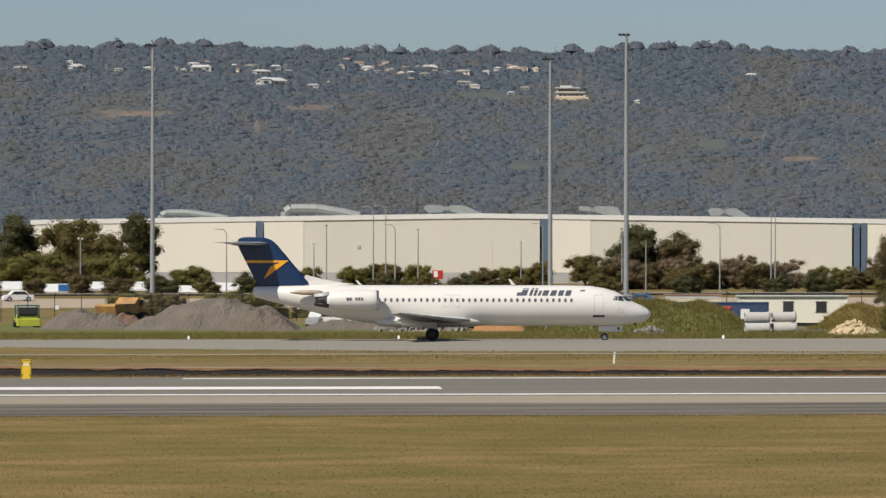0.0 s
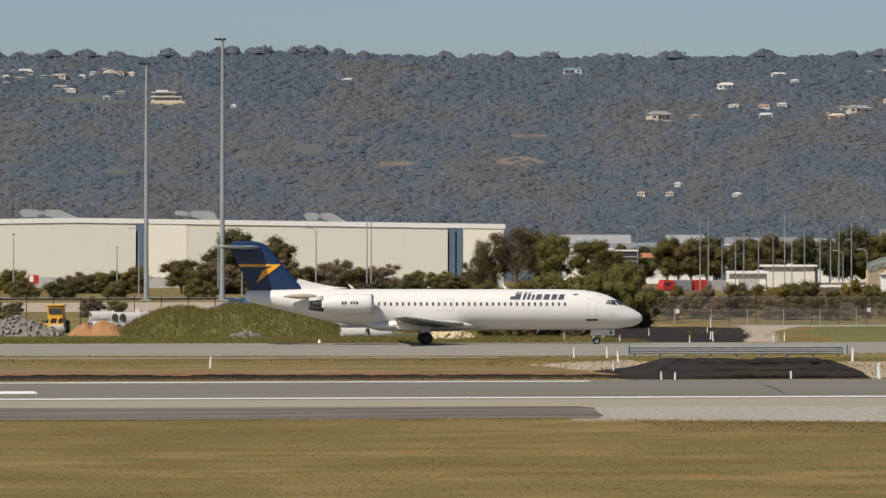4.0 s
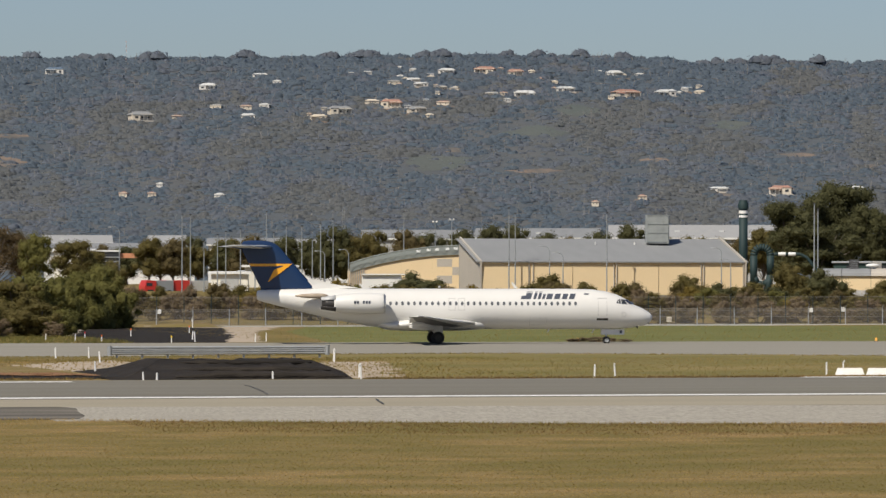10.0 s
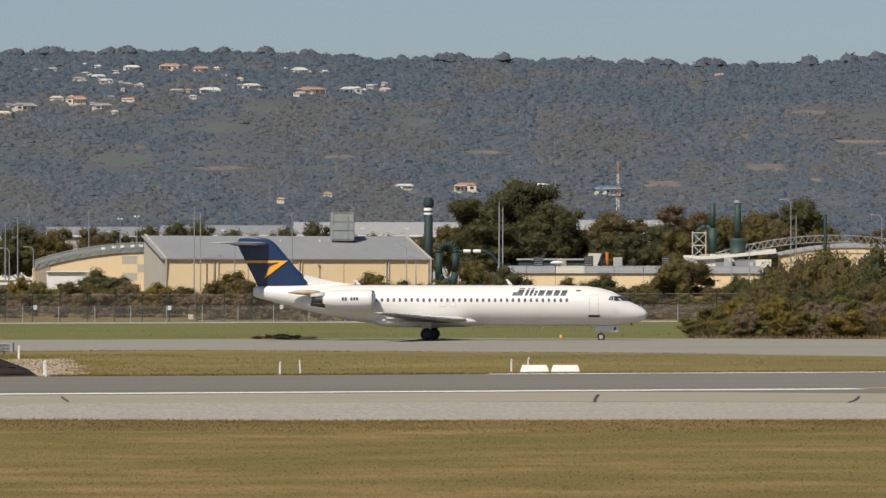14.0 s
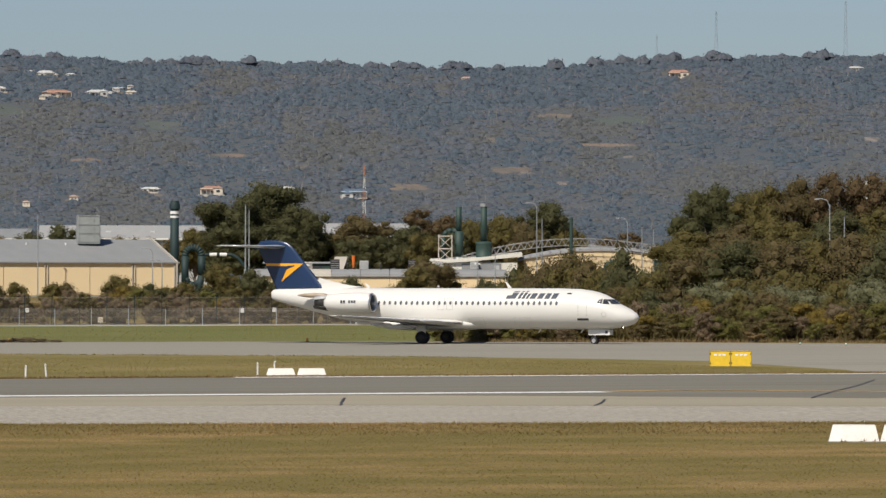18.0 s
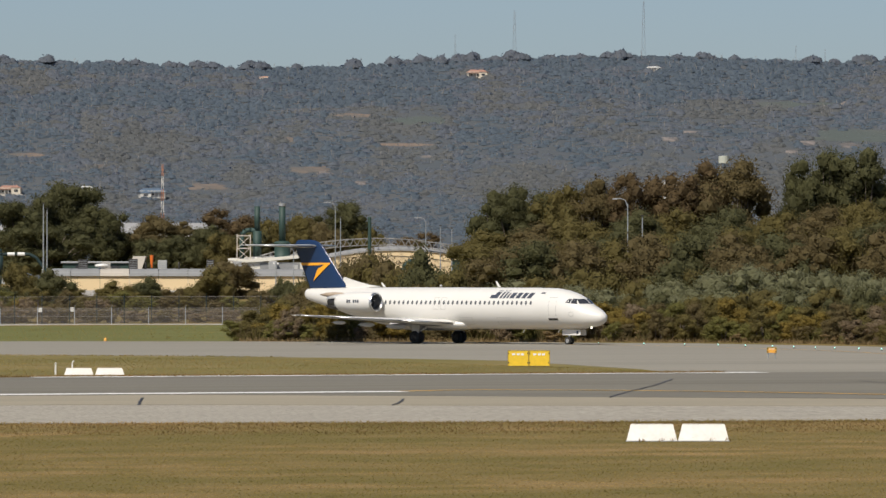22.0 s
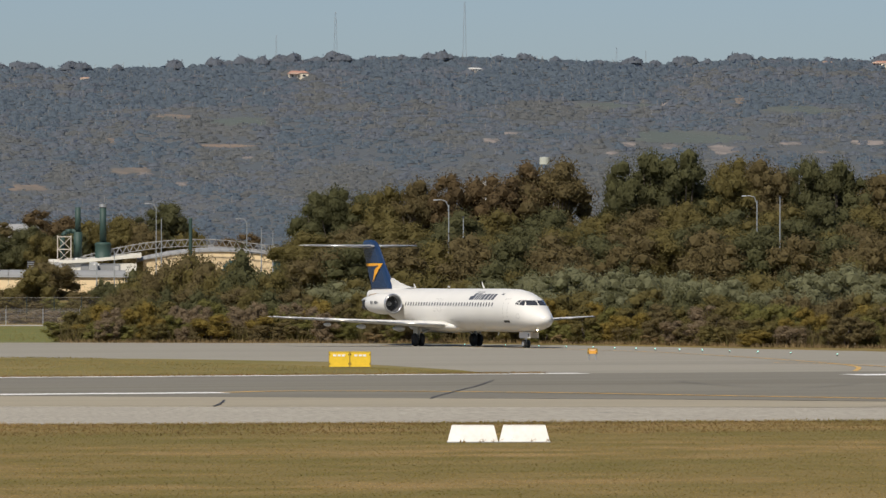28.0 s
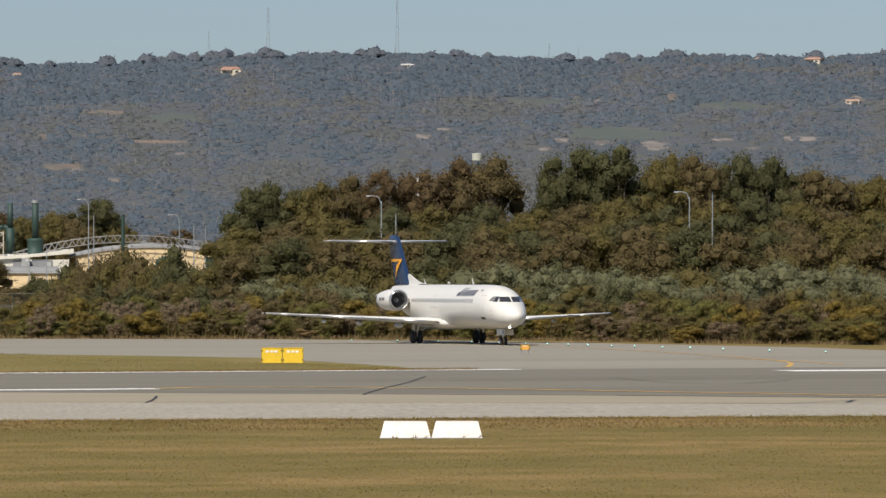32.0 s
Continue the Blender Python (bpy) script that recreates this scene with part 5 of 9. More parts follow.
def build_scarp():
    turns = np.arange(-14, 36.01, 0.08)
    ss = [-0.08, 0, 0.02] + list(np.linspace(0.04, 1.0, 73)) + [1.08, 1.2]
    s = Shape()
    vs = []
    for q in ss:
        for a in turns:
            p = scarp_point(a, max(0, q))
            if q < 0:
                p.x *= 0.93
                p.y *= 0.93
                p.z = 2.0
            vs.append(p)
    n = len(turns)
    s.add(vs, [(j * n + i, j * n + i + 1, (j + 1) * n + i + 1, (j + 1) * n + i) for j in range(len(ss) - 1) for i in range(n - 1)])
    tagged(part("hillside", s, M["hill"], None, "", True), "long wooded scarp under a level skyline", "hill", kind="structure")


build_scarp()
# ---- buildings behind the airfield ----
def facing(turn, d, rz=0.0, z=0.0):
    """A frame on plan: x to the right as seen from the stand, y away, z from level zero."""
    x, y = d * math.sin(radians(turn)), d * math.cos(radians(turn))
    return pose(x, y, z, 0, 0, rz - turn)


def reach(t0, t1, d):
    return 2 * d * math.sin(radians(t1 - t0) / 2)


def warehouse():
    mid, d = 1.275, 1000.0
    b = thing("warehouse", "very long cream-clad warehouse with slate blue strips and low roof", "warehouse", facing(mid, d))
    X = lambda t: (t - mid) * math.pi / 180 * d
    left, right, depth = X(-2.95), X(5.47), 60.0
    top = lambda x: float(np.interp(x, (left, X(1.36), right), (13.9, 15.1, 14.2)))
    cuts = [(-2.95, -0.80, "cream", 0), (-0.72, -0.34, "cream", 0), (-0.34, 1.93, "cream2", 0.06), (2.03, 2.42, "cream", 0), (2.42, 4.93, "cream2", 0.06), (5.07, 5.47, "cream", 0)]
    M["cream2"] = material("stone_wall_cladding", (0.615, 0.585, 0.50), 0.75, (0.575, 0.55, 0.47), 0.12, 0.7, 4.0, 0.05, stretch=(1, 1, 0.3), fine_amount=0.08)
    for t0, t1, mat, inset in cuts:
        x0, x1 = X(t0), X(t1)
        n = max(1, round((x1 - x0) / 7.5))
        for k in range(n):
            a, c = x0 + (x1 - x0) * k / n, x0 + (x1 - x0) * (k + 1) / n
            s = Shape()
            s.add([(a + 0.005, inset, 5.9), (c - 0.005, inset, 5.9), (c - 0.005, inset, top(c)), (a + 0.005, inset, top(a)), (a + 0.005, 0.3 + inset, 5.9), (c - 0.005, 0.3 + inset, 5.9), (c - 0.005, 0.3 + inset, top(c)), (a + 0.005, 0.3 + inset, top(a))],
                  [(0, 1, 2, 3), (7, 6, 5, 4), (0, 4, 5, 1), (1, 5, 6, 2), (2, 6, 7, 3), (3, 7, 4, 0)])
            part("wall_panel", s, M[mat], b)
    for t in (-0.76, 1.98, 4.975, 5.045):
        part("blue_strip", Shape().box(X(t), 0.12, (3.0 + top(X(t))) / 2, 1.1 if t < 4 else 0.95, 0.5, top(X(t)) - 3.0), M["blue_trim"], b, "slate blue vertical strip")
    part("base_wall", Shape().box((left + right) / 2, 0.25, 4.4, right - left, 0.4, 3.0), M["grey_wall"], b, "grey precast base wall")
    s = Shape()
    for x0, x1 in ((left - 0.3, X(1.36)), (X(1.36), right + 0.3)):
        s.add([(x0, -0.12, top(x0) - 0.05), (x1, -0.12, top(x1) - 0.05), (x1, -0.12, top(x1) + 0.75), (x0, -0.12, top(x0) + 0.75), (x0, 0.25, top(x0) - 0.05), (x1, 0.25, top(x1) - 0.05), (x1, 0.25, top(x1) + 0.75), (x0, 0.25, top(x0) + 0.75)],
              [(0, 1, 2, 3), (7, 6, 5, 4), (0, 4, 5, 1), (2, 6, 7, 3), (1, 5, 6, 2), (3, 7, 4, 0)])
    part("fascia", s, M["white_sheet"], b, "white fascia band")
    s = Shape()
    s.add([(x, y, top(x) + 0.4) for y in (0.25, depth) for x in (left, X(1.36), right)], [(0, 1, 4, 3), (1, 2, 5, 4)])
    part("roof", s, M["pale_roof"], b)
    for x in (left + 0.15, right - 0.15):
        part("end_wall", Shape().box(x, depth / 2 + 0.3, 8.6, 0.3, depth - 0.7, 11.0), M["cream"], b)
    part("back_wall", Shape().box((left + right) / 2, depth, 8.6, right - left, 0.3, 11.0), M["cream"], b)
    part("vent_hole", Shape().box(X(0.19), 0.02, 10.2, 0.5, 0.12, 0.5), M["grey_wall"], b)
    # ducts on the roof
    for t0, t1, h, kind in ((-1.76, -1.09, 1.4, 0), (-0.56, 0.19, 1.9, 1), (0.81, 1.44, 1.9, 2), (2.31, 2.72, 1.9, 3), (3.56, 4.00, 1.9, 2)):
        x0, x1 = X(t0), X(t1)
        z0 = top((x0 + x1) / 2) + 0.4
        du = thing("roof_duct", "bent zinc ventilation duct on the warehouse roof", "duct", facing(mid, d) @ Matrix.Translation((x0, 6.0, z0)), "roof ducts")
        w = x1 - x0
        if kind in (0, 1):
            pts = [(0.6, 0, 0), (0.6, 0, h * 0.55), (1.5, 0, h * 0.85), (w * 0.45, 0, h * 0.85), (w * 0.8, 0, h * 0.45), (w, 0, h * 0.15)]
            part("duct", Shape().path(pts, h * 0.42, 8), M["duct"], du)
            for k in range(5):
                q = 0.15 + 0.17 * k
                i = min(len(pts) - 2, int(q * (len(pts) - 1)))
                f = q * (len(pts) - 1) - i
                p = Vector(pts[i]).lerp(Vector(pts[i + 1]), f)
                w_ = (Vector(pts[i + 1]) - Vector(pts[i])).normalized() * 0.06
                part("flange", Shape().tube(p - w_, p + w_, h * 0.39, h * 0.39, 8), M["galv"], du)
        else:                                # folded sheet: a hood, a narrow neck with flanges and a long tapering run
            hood = [(0, 0.72, 0.82), (0.07, 0.28, 1.0), (0.28, 0.33, 0.95), (0.30, 0.48, 0.85)] if kind == 2 else [(0, 0.78, 0.96), (0.04, 0.6, 1.0), (0.25, 0.55, 0.95), (0.27, 0.62, 0.88)]
            run = [(0.385, 0.48, 0.85), (0.40, 0.45, 0.95), (0.61, 0.12, 0.98), (0.8, 0.0, 0.5), (1.0, -0.05, 0.05)] if kind == 2 else [(0.36, 0.62, 0.88), (0.38, 0.5, 0.98), (0.72, 0.1, 1.0), (0.92, 0.0, 0.9), (1.0, -0.05, 0.3)]
            solid = lambda rows: Shape().loft([[(w * f, y, h * z) for y, z in ((-0.8, lo), (0.8, lo), (0.8, hi), (-0.8, hi))] for f, lo, hi in rows])
            part("hood", solid(hood), M["duct"], du)
            part("duct", solid(run), M["duct"], du)
            part("neck", solid([(hood[-1][0], 0.54, 0.82), (run[0][0], 0.54, 0.82)]), M["galv"], du)
            for f in (hood[-1][0] + 0.02, run[0][0] - 0.02):
                part("flange", Shape().box(w * f, 0, h * 0.68, 0.12, 1.8, h * 0.42), M["galv"], du)
        for x in (w * 0.25, w * 0.45, w * 0.6):
            part("support", Shape().box(x, 0, h * 0.2, 0.12, 0.6, h * 0.4 + 0.3), M["galv"], du)


def tan_hall():
    d = 800.0
    b = thing("brick_hall", "tan brick hall under a blue-grey sheet roof", "hall", facing(11.485, d, 12.0))
    W, dep = reach(10.20, 12.77, d) / 2 / math.cos(radians(12)) - 0.2, 15.0
    base, eave, ridge = 2.6, 8.2, 11.3
    s = Shape()
    s.add([(-W - 0.5, -0.25, eave - 0.1), (W + 0.5, -0.25, eave - 0.1), (W + 0.5, dep, ridge), (-W - 0.5, dep, ridge)], [(0, 1, 2, 3)])
    part("roof", s, M["roof_grey"], b)
    bays = (-1, -0.62, 0.02, 0.68, 1)
    for a, c in zip(bays, bays[1:]):
        n = 2 if c - a > 0.4 else 1
        for k in range(n):
            x0, x1 = W * (a + (c - a) * k / n) + 0.04, W * (a + (c - a) * (k + 1) / n) - 0.04
            part("wall_panel", Shape().box((x0 + x1) / 2, 0.15, (base + eave - 0.5) / 2, x1 - x0, 0.3, eave - 0.5 - base), M["tan"], b)
    part("eave_band", Shape().box(0, 0.1, eave - 0.35, 2 * W, 0.36, 0.3), M["tan"], b)
    part("gutter", Shape().box(0, -0.27, eave - 0.12, 2 * W + 1.0, 0.16, 0.16), M["roof_grey"], b)
    for q in (-0.63, -0.60, 0.01, 0.03, 0.67, 0.69, -0.995, 0.99):
        part("downpipe", Shape().tube((W * q, -0.12, base), (W * q, -0.12, eave - 0.2), 0.07, 0.07, 8), M["beige"], b)
    for x in (-W, W):
        s = Shape().add([(x, 0, base), (x, dep, base), (x, dep, ridge + 0.25), (x, -0.4, eave + 0.05), (x + 0.25, 0, base), (x + 0.25, dep, base), (x + 0.25, dep, ridge + 0.25), (x + 0.25, -0.4, eave + 0.05)],
                        [(0, 1, 2, 3), (7, 6, 5, 4)] + [(k, 4 + k, 4 + (k + 1) % 4, (k + 1) % 4) for k in range(4)])
        part("gable_wall", s, M["beige"], b, "beige gable wall")
    part("back_wall", Shape().box(0, dep, (base + ridge) / 2, 2 * W, 0.3, ridge - base - 0.1), M["beige"], b)
    for x in (-W * 0.0, W * 0.3):
        part("roof_vent", Shape().tube((x, dep * 0.75, ridge - 1.2), (x, dep * 0.75, ridge - 0.5), 0.1, 0.1, 8), M["white_sheet"], b)
    # plant box on the roof
    h = thing("roof_plant_box", "grey steel ventilation housing on the hall's roof", "ventilation unit", facing(11.92, 812, 4))
    part("housing", Shape().box(0, 1.5, 12.6, 3.1, 3.0, 3.9, bevel=0.08), M["duct"], h)
    for x in (-1.4, -0.1, 0.65, 1.4):
        part("frame_bar", Shape().box(x, -0.03, 12.65, 0.08, 0.06, 3.8), M["duct"], h)
    for z in (10.9, 12.1, 13.3, 14.5):
        part("frame_bar", Shape().box(0, -0.05, z, 3.0, 0.06, 0.08), M["duct"], h)


def curved_hall():
    d = 830.0
    b = thing("curved_roof_hall", "tan hall with a rising curved grey roof", "hall", facing(9.47, d))
    X = lambda t: (t - 9.47) * math.pi / 180 * d
    roof_z = lambda t: float(np.interp(t, (8.94, 9.1, 9.3, 9.5, 9.75, 10.05), (7.5, 8.3, 9.0, 9.5, 9.95, 10.15)))
    ts = list(np.linspace(8.96, 10.05, 12))
    for k, (a, c) in enumerate(zip(ts, ts[1:])):
        mat = "tan"
        s = Shape().add([(X(a) + 0.003, 0, 2.6), (X(c) - 0.003, 0, 2.6), (X(c) - 0.003, 0, roof_z(c) - 0.85), (X(a) + 0.003, 0, roof_z(a) - 0.85), (X(a) + 0.003, 0.3, 2.6), (X(c) - 0.003, 0.3, 2.6), (X(c) - 0.003, 0.3, roof_z(c) - 0.85), (X(a) + 0.003, 0.3, roof_z(a) - 0.85)],
                        [(0, 1, 2, 3), (7, 6, 5, 4), (3, 2, 6, 7), (0, 4, 5, 1), (1, 5, 6, 2), (3, 7, 4, 0)])
        part("wall_panel", s, M[mat], b)
    s = Shape().loft([[(X(t), -0.25, roof_z(t) - 0.95), (X(t), 24, roof_z(t) - 0.95), (X(t), 24, roof_z(t) - 0.35), (X(t), -0.25, roof_z(t) - 0.35)] for t in ts])
    part("roof", s, M["sage_roof"], b)
    part("upper_roof", Shape().loft([[(X(t), 3.0, roof_z(t) - 0.4), (X(t), 24, roof_z(t) - 0.3), (X(t), 24, roof_z(t) + 0.32), (X(t), 3.0, roof_z(t) + 0.22)] for t in ts]), M["sage_roof"], b)
    for t in (9.62, 9.72, 9.8, 9.9, 9.98):
        part("roof_light", Shape().box(X(t), 2.95, roof_z(t) - 0.05, 0.55, 0.1, 0.35), M["white_sheet"], b, "white panel under the truss")
    for x, z in ((8.85, 8.35), (11.0, 7.2), (8.85, 6.0)):
        part("wall_patch", Shape().box(X(9.95) - 11.0 + x + 1.0, -0.012, z - 0.3, 2.1, 0.02, 1.1), M["beige"], b, "beige square on the tan wall")
    for k, (a, c) in enumerate(zip(ts, ts[1:])):
        part("truss_bar", Shape().tube((X(a), -0.6, roof_z(a) - 0.35), (X((a + c) / 2), -0.6, roof_z((a + c) / 2) + 0.30), 0.045, 0.045, 6), M["sage_roof"], b)
        part("truss_bar", Shape().tube((X((a + c) / 2), -0.6, roof_z((a + c) / 2) + 0.30), (X(c), -0.6, roof_z(c) - 0.35), 0.045, 0.045, 6), M["sage_roof"], b)
        part("truss_chord", Shape().tube((X(a), -0.6, roof_z(a) + 0.32), (X(c), -0.6, roof_z(c) + 0.32), 0.10, 0.10, 6), M["sage_roof"], b)
    for k in range(8):
        part("end_rib", Shape().box(X(8.95) + 0.3 * k, -0.12, 4.9, 0.12, 0.16, 4.6), M["beige"], b)
    part("end_wall", Shape().box(X(8.95), 12, 4.7, 0.3, 23.6, 4.4), M["tan"], b)
    v = thing("white_shed", "low white shed with an awning before the hall", "shed", facing(9.27, 812))
    part("body", Shape().box(0, 2, 4.6, 5.4, 4, 3.4, bevel=0.1), M["white_sheet"], v)
    part("roof", Shape().box(0.2, 1.9, 6.4, 6.0, 4.6, 0.16), M["white_sheet"], v)
    part("awning", Shape().box(3.6, 0.6, 5.6, 2.6, 2.5, 0.12), M["grey_wall"], v)


def low_block():
    d = 840.0
    b = thing("low_tan_block", "long low tan building with a rounded grey roof edge", "building", facing(14.68, d))
    X = lambda t: (t - 14.68) * math.pi / 180 * d
    x0, x1 = X(13.40), X(15.93)
    n = 9
    for k in range(n):
        a, c = x0 + (x1 - x0) * k / n, x0 + (x1 - x0) * (k + 1) / n
        part("wall_panel", Shape().box((a + c) / 2, 0.15, 4.4, c - a - 0.05, 0.3, 3.9), M["tan"], b)
        s = Shape().loft([[(x, y, z) for y, z in ((-0.3, 6.3), (-0.1, 6.7), (0.5, 7.1), (1.6, 7.3), (14, 7.4), (14, 7.0), (0.3, 6.2))] for x in (a + 0.03, c - 0.03)])
        part("roof_sheet", s, M["beige"] if k in (2, 6) else M["roof_grey"], b)
    for t, w, h, mat in ((14.28, 1.3, 1.4, "dark_metal"), (14.56, 1.3, 1.2, "grey_wall"), (15.02, 1.1, 1.3, "dark_metal"), (15.28, 1.3, 1.1, "grey_wall"), (15.62, 1.2, 1.1, "grey_wall"), (13.80, 1.4, 1.3, "dark_metal"), (14.02, 1.3, 1.0, "beige")):
        u = thing("roof_cooling_unit", "boxy cooling unit standing on the low roof", "cooling unit", facing(t, d + 5, 0, 7.25), "roof cooling units")
        part("casing", Shape().box(0, 0, h / 2 + 0.1, w, 1.2, h, bevel=0.06), M[mat], u)
        for k in range(4):
            part("louvre", Shape().box(0, -0.62, 0.3 + k * h * 0.22, w * 0.86, 0.03, 0.06), M["galv"], u)
    u = thing("roof_ventilator", "white dished roof ventilator", "ventilator", facing(13.98, d + 3, 0, 7.25))
    part("dish", Shape().lathe([(0.2, 0.3), (0.4, 0.95), (0.58, 1.0), (0.75, 0.7), (0.82, 0.01)], 16, "Z"), M["white_sheet"], u, "", True)
    part("neck", Shape().lathe([(0, 0.5), (0.5, 0.5)], 12, "Z"), M["galv"], u)
    for t in (14.72, 14.40, 15.1):
        u = thing("flue", "short steel flue on the low roof", "flue", facing(t, d + 1.5, 0, 7.1), "roof flues")
        part("pipe", Shape().tube((0, 0, 0), (0, 0, 1.0), 0.12, 0.12, 8), M["dark_metal"], u)
        part("cowl", Shape().tube((0, 0, 1.0), (0, 0, 1.15), 0.2, 0.14, 8), M["dark_metal"], u)
    u = thing("sawtooth_vent", "small sloping roof hatch", "roof hatch", facing(14.3, d + 8, 0, 7.25))
    part("hatch", Shape().loft([[(x, 0, 0), (x, 2.5, 0), (x, 2.5, 0.2), (x + 0.8, 1.2, 1.9), (x + 0.6, 0.6, 1.9)] for x in (-0.9, 0.9)]), M["beige"], u)
    g = thing("green_shed", "low green steel shed behind the tan block", "shed", facing(13.92, 872))
    part("body", Shape().box(0, 3, 5.4, 9.6, 6, 5.6), M["green_pale"], g)
    part("roof", Shape().box(0, 3, 8.35, 10.2, 6.6, 0.25, bevel=0.1), M["galv"], g)
    for x in (-2.2, 2.8):
        part("window", Shape().box(x, -0.05, 7.2, 1.5, 0.12, 1.3), M["pane"], g)
    for k in range(14):
        w = thing("low_wall", "low pale concrete wall among scrub", "wall", facing(13.35 + k * 0.15, 775, 0, ground_z(190, 751) + 0.0), "low wall sections") if k == 0 else w
        part("wall_block", Shape().box(k * 2.03, 0.1, 0.35, 1.98, 0.25, 0.75, bevel=0.03), M["concrete"], w)
    # windsock
    k = thing("windsock", "orange windsock hanging from a pole", "windsock", facing(14.45, 850, 0, 3.3))
    part("pole", Shape().tube((0, 0, 0), (0, 0, 6.0), 0.06, 0.05, 8), M["galv"], k)
    part("sock", Shape().lathe([(6.0, 0.26), (5.0, 0.22), (4.3, 0.14), (4.2, 0.1)], 10, "Z", (0.12, 0, 0)), M["orange"], k, "limp orange fabric tube", True)
    # white upper building
    w = thing("white_plant_room", "white-clad plant building with a sloping roof", "building", facing(15.66, 846))
    part("body", Shape().box(-0.6, 5, 5.8, 12.2, 10, 5.0), M["cream2"], w)
    s = Shape().loft([[(x, y, z) for y, z in ((-0.5, zf), (10.4, zf + 0.4), (10.4, zf + 0.1), (-0.5, zf - 0.35))] for x, zf in ((-7.0, 8.5), (-2.0, 8.75), (6.2, 9.5))])
    part("roof", s, M["cream2"], w)
    part("window_band", Shape().box(0.4, -0.05, 7.75, 5.6, 0.12, 0.8), M["roof_grey"], w, "blue-grey window band")
    part("panel", Shape().box(2.6, -0.08, 6.6, 0.7, 0.14, 2.6), M["grey_wall"], w, "grey door panel")


def arched_hall():
    d = 850.0
    b = thing("arched_truss_hall", "tan hall below an open arched steel truss roof", "hall", facing(16.63, d))
    X = lambda t: (t - 16.63) * math.pi / 180 * d
    arch = lambda x: 11.75 - 0.0090 * x * x
    eave = lambda x: 10.2 - 0.0107 * (x - 3) ** 2
    xs = list(np.linspace(X(15.50), X(17.62), 65))
    for a, c in zip(xs[18::2], xs[20::2]):
        za, zc = eave(a), eave(c)
        s = Shape().add([(a + 0.003, 2, 3.0), (c - 0.003, 2, 3.0), (c - 0.003, 2, zc), (a + 0.003, 2, za), (a + 0.003, 2.3, 3.0), (c - 0.003, 2.3, 3.0), (c - 0.003, 2.3, zc), (a + 0.003, 2.3, za)], [(0, 1, 2, 3), (7, 6, 5, 4), (3, 2, 6, 7), (0, 4, 5, 1), (1, 5, 6, 2), (3, 7, 4, 0)])
        part("wall_panel", s, M["tan"], b)
    for y in (0.0, 1.5, 6.6):
        for i, (a, c) in enumerate(zip(xs, xs[1:])):
            up = i % 2 == 0
            part("chord", Shape().tube((a, y, arch(a)), (c, y, arch(c)), 0.06, 0.06, 6), M["truss"], b)
            part("chord", Shape().tube((a, y, arch(a) - 0.95), (c, y, arch(c) - 0.95), 0.05, 0.05, 6), M["truss"], b)
            part("brace", Shape().tube((a, y, arch(a) - (0.95 if up else 0)), (c, y, arch(c) - (0 if up else 0.95)), 0.04, 0.04, 6), M["truss"], b)
    for x in xs[::3]:
        part("purlin", Shape().tube((x, -0.3, arch(x) + 0.1), (x, 6.8, arch(x) + 0.1), 0.06, 0.06, 6), M["truss"], b)
    s = Shape().loft([[(x, 1.8, eave(x)), (x, 9, eave(x) + 0.5), (x, 9, eave(x) + 0.3), (x, 1.8, eave(x) - 0.2)] for x in xs[16:]])
    part("roof", s, M["shed_roof"], b)
    part("doorway", Shape().box(X(17.44), 1.95, 8.0, 2.2, 0.12, 1.5), M["pane"], b, "dark opening")
    part("green_door", Shape().box(X(17.38), 1.86, 8.0, 1.1, 0.1, 1.5), M["green_pale"], b)
    part("ledge", Shape().box(X(17.55), 0.9, 5.2, 7.5, 2.0, 1.6, bevel=0.1), M["beige"], b)
    p = thing("green_duct", "bent green duct at the arched hall's wall", "duct", facing(16.98, 848))
    part("pipe", Shape().path([(-1.6, 0, 5.2), (-1.6, 0, 7.6), (-0.9, 0, 8.4), (0.8, 0, 8.5), (1.5, 0, 8.5)], 0.36, 12), M["green_pale"], p, "", True)
    t = thing("wooden_pole", "stout dark green pole before the arched hall", "pole", facing(16.55, 800, 0, 3.0))
    part("shaft", Shape().tube((0, 0, 0), (0, 0, 11.1), 0.28, 0.24, 10), M["green_pale"], t)
    part("cap", Shape().tube((0, 0, 11.1), (0, 0, 11.25), 0.28, 0.2, 10), M["green_pale"], t)


